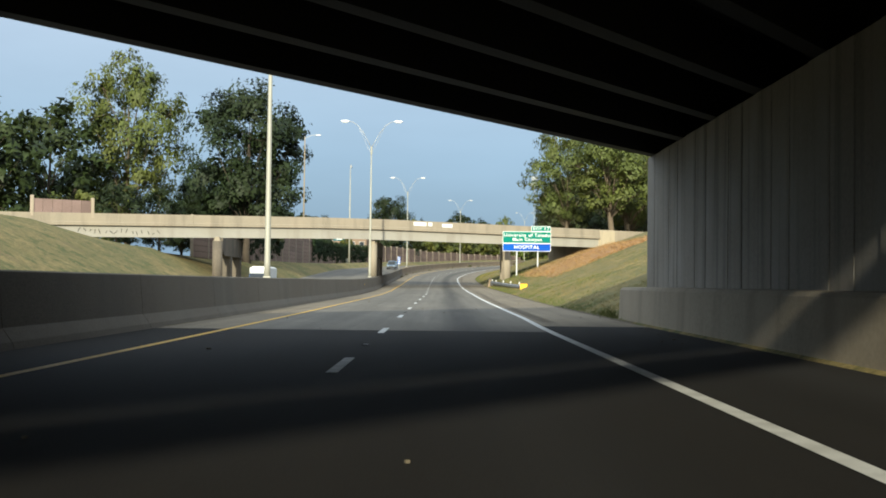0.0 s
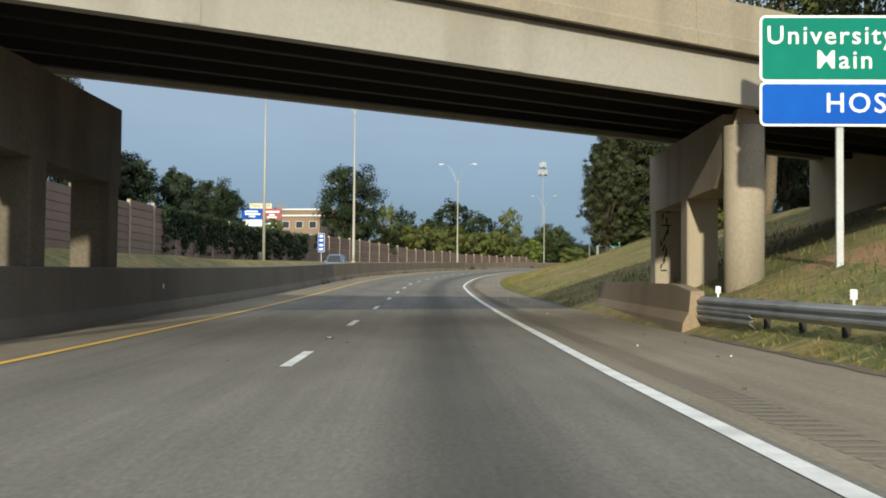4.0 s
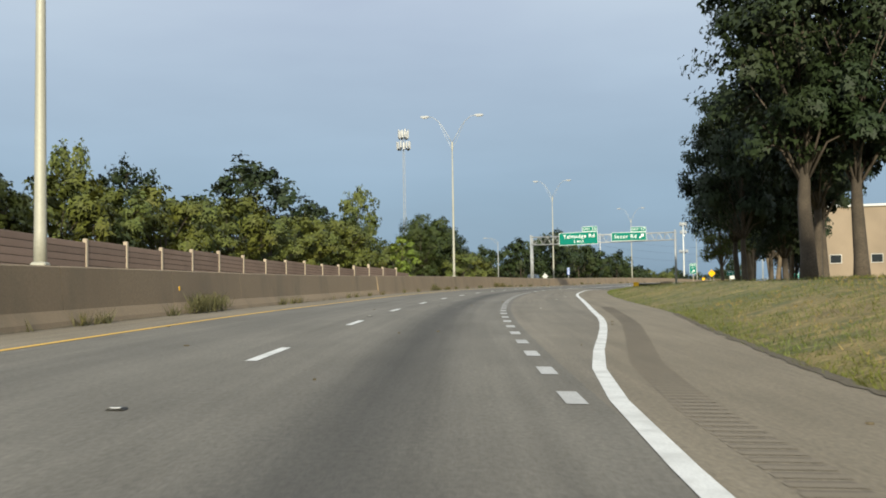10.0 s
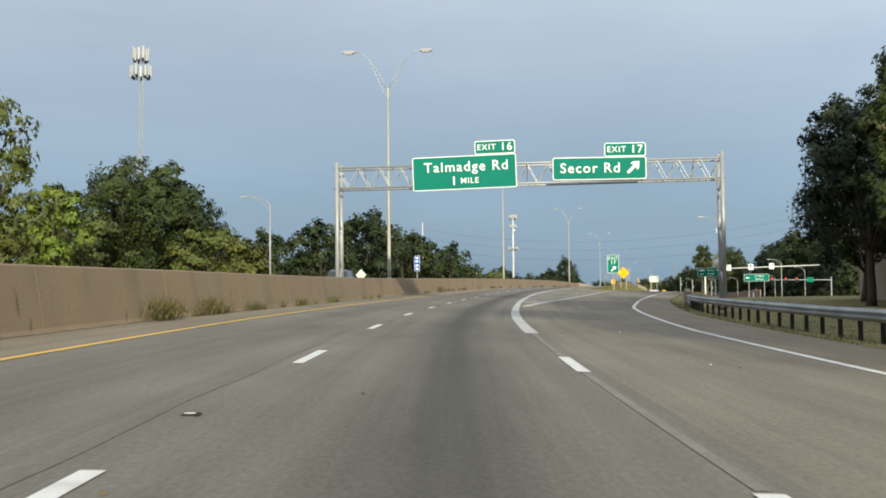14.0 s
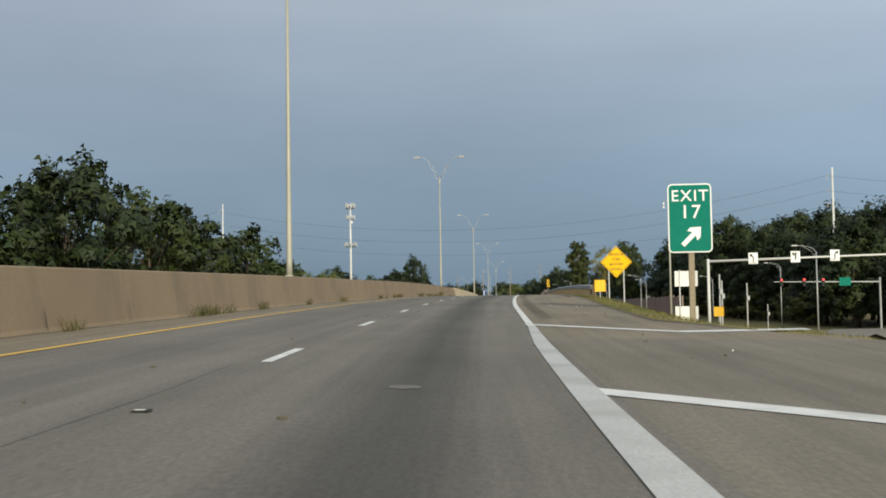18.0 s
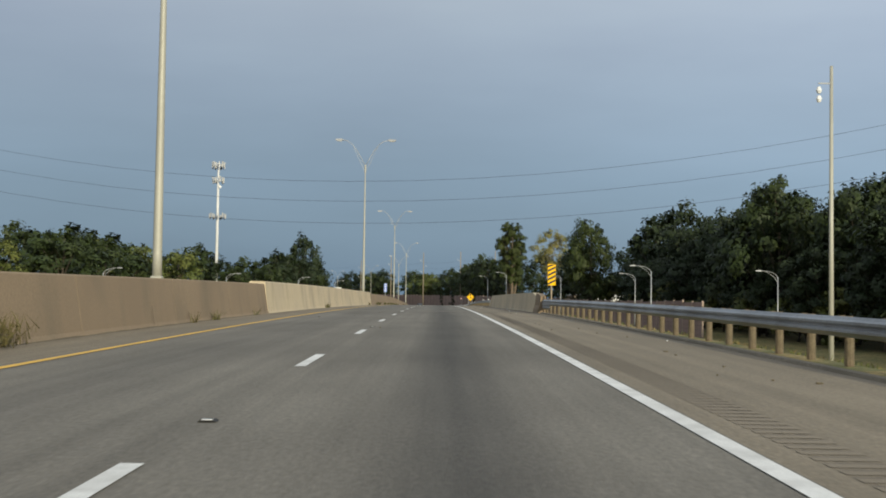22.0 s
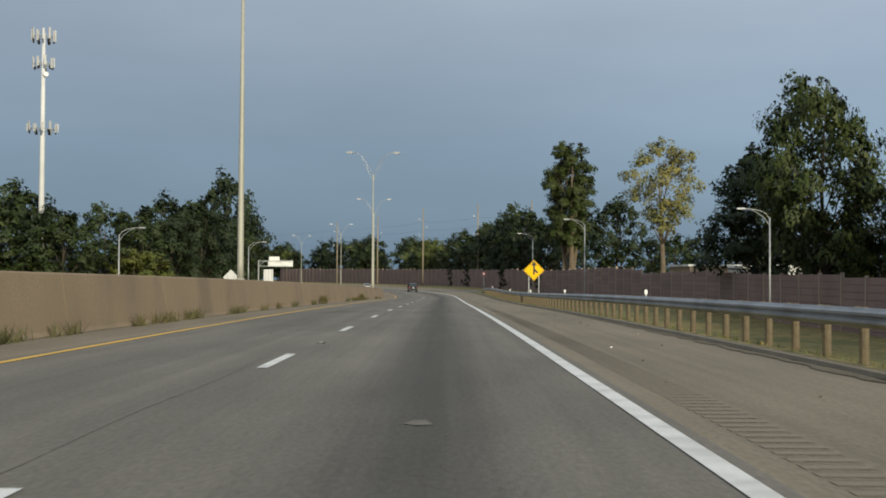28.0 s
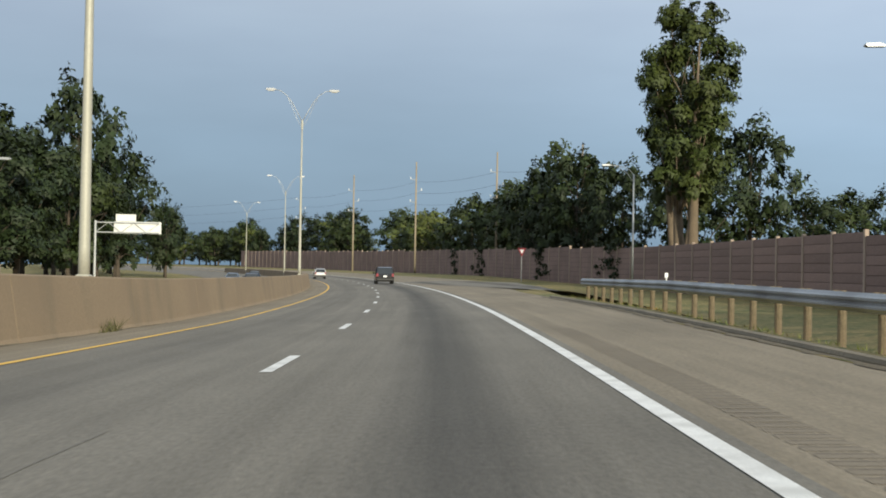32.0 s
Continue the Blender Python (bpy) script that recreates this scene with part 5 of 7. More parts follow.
# ---- signs along the edge ----
ex = thing("exit_sign", spot(591.5, 10.0, 0, -3), "tall green exit sign with a white arrow on a wooden post", "road sign")
plate(ex, "plate", 1.52, 2.42, pose(0, 0, 3.25), SIGN_GREEN, rim=0.045, r=0.16)
letters("EXIT", 0.56, SIGN_WHITE, ex, pose(0, -0.034, 4.02))
letters("17", 0.66, SIGN_WHITE, ex, pose(0.02, -0.034, 3.45))
part("arrow", Geo().prism(arrow(0.9), pose(0.05, -0.034, 2.62), 0.01), SIGN_WHITE, ex)
part("post", Geo().box(pose(0.03, 0.12, 1.6), 0.20, 0.15, 4.6, 0.012), WOOD_POLE, ex)


def diamond(name, s, d, mid, size, label, posts, face=SIGN_YELLOW, rim=True, yaw=0):
    ob = thing(name, spot(s, d, 0, yaw), label, "road sign", "diamond signs")
    half = size / 2
    out = [(0, -half), (half, 0), (0, half), (-half, 0)]
    if rim:
        p = part("plate", Geo().prism(out, pose(0, 0, mid), 0.02), face, ob)
        k1, k2 = 0.93, 0.895
        g = Geo()
        for i in range(4):
            a, b = out[i], out[(i + 1) % 4]
            q = [(a[0] * k1, a[1] * k1), (b[0] * k1, b[1] * k1), (b[0] * k2, b[1] * k2), (a[0] * k2, a[1] * k2)]
            g.prism(q, pose(0, -0.012, mid), 0.006)
        part("border", g, SIGN_BLACK, p)
    else:
        part("plate", Geo().prism(out, pose(0, 0, mid), 0.02), face, ob)
    for x, foot in posts:
        part("post", Geo().box(pose(x, 0.05, (foot + mid + 0.25) / 2), 0.07, 0.05, mid + 0.25 - foot, 0.006), GALV, ob)
    return ob


br = diamond("warning_sign", 623.2, 10.2, 2.12, 1.92, "yellow diamond warning sign with black lettering on two posts", ((-0.45, -1.0), (0.45, -1.2)))
for i, t in enumerate(("BRIDGE", "ICES", "BEFORE", "ROAD")):
    letters(t, 0.215, SIGN_BLACK, br, pose(0, -0.02, 2.12 + 0.46 - i * 0.30))
mg = diamond("merge_sign", 955.1, 9.83, 2.58, 1.75, "yellow diamond merge sign with a black arrow on two posts", ((-0.42, -1.0), (0.42, -1.0)))
part("symbol", Geo().prism([(-0.07, -0.5), (0.07, -0.5), (0.07, -0.22), (0.28, -0.42), (0.36, -0.32), (0.07, -0.02), (0.07, 0.25), (0.24, 0.25), (0.0, 0.62), (-0.24, 0.25), (-0.07, 0.25)], pose(0, -0.02, 2.73), 0.008), SIGN_BLACK, mg)
diamond("sign_seen_from_behind", 575.0, -20.5, 1.6, 1.4, "bare metal back of a diamond sign", ((0, -0.5),), SIGN_BACK, False, 180)
diamond("sign_seen_from_behind", 997.8, -22.8, 2.95, 1.85, "bare metal back of a diamond sign", ((-0.4, -2.2), (0.4, -2.2)), SIGN_BACK, False, 180)
chv = thing("hazard_marker", spot(736.3, 7.95, 0), "yellow and black striped hazard marker on a post", "road sign")
part("plate", Geo().box(pose(0, 0, 2.1), 0.42, 0.02, 1.15, 0.0), SIGN_YELLOW, chv)
for i in range(5):
    z = 1.66 + i * 0.235
    part("stripe", Geo().prism([(-0.2, z - 0.12), (0.2, z + 0.08), (0.2, min(z + 0.20, 2.66)), (-0.2, z + 0.0)], pose(0, -0.013, 0), 0.005), SIGN_BLACK, chv)
part("post", Geo().box(pose(0, 0.04, 0.8), 0.07, 0.05, 2.4), WOOD_POLE, chv)
bl = thing("reference_sign", spot(529.4, -6.0, 0, 0), "narrow blue reference sign with white marks on the barrier", "road sign", "blue reference signs")
plate(bl, "plate", 0.46, 1.3, pose(0, 0, 2.55), SIGN_BLUE, rim=0.02, r=0.04)
for i, z in enumerate((3.0, 2.72, 2.38, 2.1)):
    part("white_mark", Geo().box(pose(0, -0.034, z), 0.24, 0.006, 0.15), SIGN_WHITE, bl)
part("post", Geo().tube([(0, 0.04, 1.2), (0, 0.04, 3.1)], 0.03), GALV, bl)
copy_thing(bl, spot(856.1, -6.0, 0, 8))
copy_thing(bl, spot(206, -6.0, 0.2, 0))
yl = thing("yield_sign", spot(1111, 18.2, 0, 12), "red and white yield sign beside the joining ramp", "road sign")
part("plate", Geo().prism([(0, 2.4), (0.55, 3.35), (-0.55, 3.35)], pose(0, 0, 0), 0.02), SIGN_RED, yl)
part("centre", Geo().prism([(0, 2.72), (0.28, 3.2), (-0.28, 3.2)], pose(0, -0.013, 0), 0.006), SIGN_WHITE, yl)
part("post", Geo().tube([(0, 0.04, -0.5), (0, 0.04, 3.3)], 0.035), GALV, yl)

# ---- noise walls ----
def noise_wall(name, s0, s1, at, top, foot, bay, mat, post_mat, planks, label, near, joint):
    """Posts and stacked planks. near: the stretch in which each plank is a part of its own."""
    ob = thing(name, spot(s0, at(s0)), label, "noise wall", kind="structure")
    rest = Geo()
    marks = steps(s0, s1, bay)
    for a, b in zip(marks[:-1], marks[1:]):
        t = round((top(a) + top(b)) / 2 / 0.3) * 0.3
        f = min(foot(a), foot(b)) - 0.2
        pa, pb = P(a, at(a), 0), P(b, at(b), 0)
        mid = (pa + pb) / 2
        length = (pb.xy - pa.xy).length
        yaw = math.degrees(math.atan2(pb.y - pa.y, pb.x - pa.x))
        pitch = 0
        n = planks
        hgt = (t - f) / n
        pm = Geo().box(pose(0, 0, 0), length - 0.28, 0.16, hgt - 0.05, 0.02)
        pm_mesh = pm.mesh("plank", mat) if near[0] <= a <= near[1] else None
        for i in range(n):
            m = pose(mid.x, mid.y, mid.z + f + hgt * (i + 0.5), 0, 0, yaw)
            if pm_mesh:
                under(ob, part("plank", pm_mesh, mat, at=m))
            else:
                rest.box(m, length - 0.28, 0.16, hgt - 0.05)
        # core darker than the planks: shadow in the gaps is put into its colour
        under(ob, part("core", Geo().box(pose(mid.x, mid.y, mid.z + (t + f) / 2 - 0.02, 0, 0, yaw), length - 0.28, 0.08, t - f - 0.05), joint))
        tp = max(t, round((top(a - bay / 2)) / 0.3) * 0.3) + 0.15
        under(ob, part("wall_post", Geo().box(pose(pa.x, pa.y, pa.z + (tp + f) / 2, 0, 0, yaw), 0.30, 0.32, tp - f, 0.03), post_mat))
    if rest.v:
        under(ob, tagged(part("far_planks", rest, mat), kind="stuff"))
    return ob


noise_wall("noise_wall_left", 141, 497, lambda s: lerp(s, [118, 150, 160, 250, 320, 497], [-29, -27, -26.2, -25.8, -27, -27]),
           lambda s: lerp(s, [118, 158, 190, 221, 237, 258, 270, 300, 330, 350, 373, 390, 402, 430, 466, 472, 490, 497], [8.6, 7.7, 7.0, 6.2, 5.8, 5.4, 5.0, 4.7, 5.2, 5.1, 4.4, 3.8, 3.7, 3.1, 2.4, 2.9, 2.6, 1.8]), lambda s: lerp(s, [118, 158, 190, 215, 240], [3.2, 2.6, 1.9, 1.2, 0.4]), 7.2, WALL_TAN, WALL_POST, 8,
           "tan plank noise wall between pale posts, stepping down", (210, 400), JOINT)
noise_wall("noise_wall_right", 868, 1480, lambda s: lerp(s, [868, 930, 976, 1051, 1122, 1200, 1300, 1480], [45, 40, 37.7, 34.4, 33.6, 32, 30, 28]),
           lambda s: lerp(s, [868, 976, 1010, 1046, 1047, 1071, 1122, 1143, 1221, 1385, 1480], [1.2, 2.4, 2.3, 2.5, 3.4, 3.5, 3.6, 4.0, 4.6, 5.7, 6.2]), lambda s: lerp(s, RIGHT_S, RIGHT_H) - 0.1, 5.6, BROWN_WALL, BROWN_POST, 8,
           "dark brown plank noise wall with brown posts", (1000, 1120), BROWN_JOINT)

# dark painted strokes on the far column of the right pier
rng = random.Random(9)
pm = spot(152.2 + 10.8, 9.6, 0)
sc = thing("pier_graffiti", pm, "dark painted strokes down a pier column", "graffiti")
for i in range(14):
    part("stroke", Geo().box(pose(rng.uniform(-0.15, 0.15), -0.485, 1.4 + i * 0.15, 0, rng.choice((0, 90, 20)), 0), 0.05, 0.012, rng.uniform(0.15, 0.35)), DARK_STEEL, sc)


# ---- trees ----
def leaf_cards(rs, centres, radius, per, size, flat=0.75, hubs=None):
    """Small leaf sprays scattered round each centre, as separate bent cards that face outwards from their lobe. Gives points, faces and normals."""
    n = len(centres) * per
    centres = np.asarray(centres, float)
    c = np.repeat(centres, per, 0)
    r = np.repeat(np.asarray(radius, float).reshape(-1, 1) * np.ones((len(centres), 1)), per, 0)
    off = rs.normal(0, 1, (n, 3))
    off /= np.linalg.norm(off, axis=1)[:, None] + 1e-9
    off *= (rs.random((n, 1)) ** 0.45) * r
    off[:, 2] *= flat
    p = c + off
    out = off / r
    if hubs is not None:
        hub, reach = np.asarray(hubs)[:, :3], np.asarray(hubs)[:, 3:]
        out = out * 0.55 + np.repeat((centres - hub) / reach, per, 0)
    out[:, 2] += 0.22
    out /= np.linalg.norm(out, axis=1)[:, None] + 1e-9
    face = out + rs.normal(0, 0.42, (n, 3))
    face /= np.linalg.norm(face, axis=1)[:, None] + 1e-9
    a = np.cross(face, rs.normal(0, 1, (n, 3)))
    a /= np.linalg.norm(a, axis=1)[:, None] + 1e-9
    b = np.cross(face, a)
    k = size * rs.uniform(0.6, 1.35, (n, 1))
    # three-lobed spray: tips and notches by turns, the tips hanging
    v = np.empty((n, 6, 3))
    for i in range(6):
        w = i * math.pi / 3
        reach = k * (rs.uniform(0.75, 1.25, (n, 1)) if i % 2 == 0 else rs.uniform(0.30, 0.55, (n, 1)))
        v[:, i] = p + (a * math.cos(w) + b * math.sin(w)) * reach
        if i % 2 == 0:
            v[:, i, 2] -= 0.18 * k[:, 0]
    v = v.reshape(-1, 3)
    soft = out + 0.35 * face
    soft /= np.linalg.norm(soft, axis=1)[:, None]
    return v, np.arange(n * 6).reshape(-1, 6), np.repeat(soft, 6, 0)


def quick_mesh(name, v, f, mat, normals=None):
    me = bpy.data.meshes.new(name)
    v, f = np.asarray(v, np.float32), np.asarray(f, np.int32)
    me.vertices.add(len(v))
    me.vertices.foreach_set("co", v.ravel())
    me.loops.add(f.size)
    me.loops.foreach_set("vertex_index", f.ravel())
    me.polygons.add(len(f))
    me.polygons.foreach_set("loop_start", np.arange(0, f.size, f.shape[1], dtype=np.int32))
    me.materials.append(mat)
    me.update(calc_edges=True)
    if normals is not None:
        me.shade_smooth()
        me.normals_split_custom_set_from_vertices(np.asarray(normals, float).tolist())
    return me


def tree_kind(name, seed, label, leaf, bark, tall=16.0, wide=6.0, clear=0.3, lobes=13, clumps=13, per=26, size=0.34, egg=0.0, trunks=1, category="tree", twigs=5, lobe=1.12):
    """One tree at its place: tapered trunk, limbs to each lobe of the crown, lobes filled with leaf clumps."""
    rs = np.random.RandomState(seed)
    ob = thing(name, pose(0, 0, 0), label, category)
    wood = Geo()
    r0 = 0.022 * tall
    heads = []
    for k in range(trunks):
        lean = rs.normal(0, 0.035, 2) * tall + (rs.normal(0, 0.05, 2) * tall if trunks > 1 else 0)
        foot = rs.normal(0, 0.5, 2) if trunks > 1 else np.zeros(2)
        pts = [(foot[0] + lean[0] * t + rs.normal(0, .08), foot[1] + lean[1] * t + rs.normal(0, .08), -0.5 + t * tall * 0.82) for t in (0, 0.12, 0.3, 0.5, 0.72, 1.0)]
        wood.tube(pts, [r0 * 1.35, r0, r0 * 0.82, r0 * 0.6, r0 * 0.36, r0 * 0.1], 9)
        heads.append(pts)
    centres, radii, hubs = [], [], []
    zc, zr = tall * (clear + (1 - clear) / 2), tall * (1 - clear) / 2
    for i in range(lobes):
        u = (i + 0.5) / lobes
        z = -0.92 + 1.86 * u
        ring = math.sqrt(max(0.05, 1 - z * z)) * (1 - egg * z)
        a = i * 2.399 + rs.normal(0, 0.35)
        rad = wide * ring * rs.uniform(0.45, 0.78)
        c = np.array([math.cos(a) * rad, math.sin(a) * rad, zc + zr * z * 0.86])
        lr = wide * lobe * rs.uniform(0.26, 0.44) * (0.75 + 0.3 * ring)
        pts = heads[i % trunks]
        t = min(0.92, max(0.32 if clear < 0.2 else clear + 0.18, (c[2] - lr) / (tall * 0.82) - 0.12))
        k = t * (len(pts) - 1)
        j = min(int(k), len(pts) - 2)
        base = np.array(pts[j]) * (1 - (k - j)) + np.array(pts[j + 1]) * (k - j)
        mid = (base + c) / 2 + np.array([0, 0, 0.05 * tall * rs.uniform(0.2, 1)])
        wood.tube([base, mid, c], [r0 * 0.30 * (1.15 - t), r0 * 0.18 * (1.15 - t) + 0.015, 0.02], 5)
        for q in range(clumps):
            d = rs.normal(0, 1, 3)
            d /= np.linalg.norm(d)
            if d[2] < -0.35:
                d[2] *= -0.5
            p = c + d * lr * rs.uniform(0.50, 0.98)
            centres.append(p)
            radii.append(lr * rs.uniform(0.30, 0.48))
            hubs.append((*c, lr))
            if q % twigs == 1:
                wood.tube([c, (c + p) / 2 + rs.normal(0, .1, 3), p], [0.045, 0.03, 0.012], 4)
    v, f, nv = leaf_cards(rs, centres, radii, per, size, 0.75, hubs)
    part("trunk", wood, bark, ob, smooth=True)
    part("crown", quick_mesh("crown", v, f, leaf, nv), leaf, ob)
    return ob


KINDS = {
    "oak": tree_kind("oak_tree", 1, "broad dark green oak with dense crown", LEAF_DARK, BARK, 18, 7.6, 0.16, 21, 15, 64, 0.225),
    "maple": tree_kind("maple_tree", 2, "rounded green maple in full leaf", LEAF_MID, BARK, 16, 6.8, 0.10, 20, 14, 46, 0.225, 0.1),
    "elm": tree_kind("elm_tree", 3, "loose light green tree with visible limbs", LEAF_LIGHT, PALE_BARK, 18, 7.0, 0.20, 21, 14, 50, 0.205),
    "ash": tree_kind("ash_tree", 4, "tall dark tree with bare lower trunk", LEAF_DARK, BARK, 17, 6.8, 0.26, 20, 15, 48, 0.22),
    "poplar": tree_kind("poplar_tree", 5, "tall narrow poplar on pale bare trunks", LEAF_MID, PALE_BARK, 28, 5.6, 0.24, 26, 13, 54, 0.25, 0.15, 2),
    "thin": tree_kind("cottonwood_tree", 6, "thin yellowing cottonwood with open crown", LEAF_YELLOW, PALE_BARK, 22, 7.4, 0.36, 18, 12, 34, 0.21, -0.15, 1, lobe=0.95),
    "cedar": tree_kind("spruce_tree", 7, "dark tall evergreen with drooping sprays", LEAF_DARK, BARK, 14, 4.6, 0.03, 26, 14, 34, 0.21, 0.42),
    "lime": tree_kind("young_tree", 8, "bright lime green young tree", LEAF_LIME, BARK, 8, 3.0, 0.06, 12, 10, 30, 0.20, 0.15),
    "shrub": tree_kind("shrub", 9, "dense green roadside shrub", LEAF_OLIVE, BARK, 7, 4.3, 0.0, 14, 12, 34, 0.22, 0.1, 2, "shrub"),
    "brush": tree_kind("scrub_thicket", 10, "light green scrub thicket", LEAF_LIGHT, BARK, 8, 4.3, 0.0, 14, 12, 34, 0.22, 0.05, 2, "shrub"),
}
KINDS["tall_oak"] = tree_kind("oak_tree", 31, "tall dark oak with a long bare trunk", LEAF_DARK, BARK, 24, 7.2, 0.27, 24, 15, 54, 0.235, -0.05)
KINDS["hemlock"] = tree_kind("hemlock_tree", 51, "tall dark evergreen with drooping ragged sprays", LEAF_HEMLOCK, BARK, 20, 5.6, 0.06, 150, 6, 64, 0.13, 0.0, 1, "tree", 99, 0.74)
KINDS["wood_oak"] = tree_kind("oak_tree", 41, "dense dark oak in closed woods", LEAF_DARK, BARK, 18, 7.8, 0.05, 21, 13, 30, 0.31, twigs=99)
KINDS["wood_maple"] = tree_kind("maple_tree", 42, "dense green maple in closed woods", LEAF_DEEP, BARK, 16, 7.0, 0.05, 19, 13, 30, 0.30, 0.1, twigs=99)
KINDS["far_oak"] = tree_kind("oak_tree", 21, "dark green oak in a distant tree line", LEAF_DARK, BARK, 18, 7.8, 0.08, 19, 12, 17, 0.42, twigs=99)
KINDS["far_maple"] = tree_kind("maple_tree", 22, "green maple in a distant tree line", LEAF_DEEP, BARK, 16, 7.0, 0.05, 18, 12, 17, 0.41, 0.1, twigs=99)
KINDS["far_elm"] = tree_kind("elm_tree", 23, "light green tree in a distant tree line", LEAF_LIGHT, PALE_BARK, 18, 7.0, 0.12, 17, 12, 16, 0.40, twigs=99)
used = set()
trng = random.Random(11)


def plant(kind, s, d, tall, wide=1.0, h=None):
    """Set a tree so that it stands tall metres high; wide stretches its crown."""
    if (abs(d) > 44 or s > 1115) and kind in ("oak", "ash", "maple", "elm"):
        kind = {"maple": "far_maple", "elm": "far_elm"}.get(kind, "far_oak")
    src = KINDS[kind]
    ref = {"oak": 18, "maple": 16, "elm": 18, "ash": 17, "poplar": 28, "thin": 22, "cedar": 14, "lime": 8, "shrub": 7, "brush": 8, "tall_oak": 24, "hemlock": 20, "wood_oak": 18, "wood_maple": 16, "far_oak": 18, "far_maple": 16, "far_elm": 18}[kind] * 0.97
    k = tall / ref
    foot = (ground_h(s, d) if h is None else h)
    m = spot(s, d, foot, trng.uniform(0, 360)) @ Matrix.Diagonal((k * wide, k * wide, k, 1))
    if kind not in used:
        used.add(kind)
        src.matrix_basis = m
        return src
    return copy_thing(src, m @ Matrix.Diagonal((*[1 / c for c in src.scale], 1)))


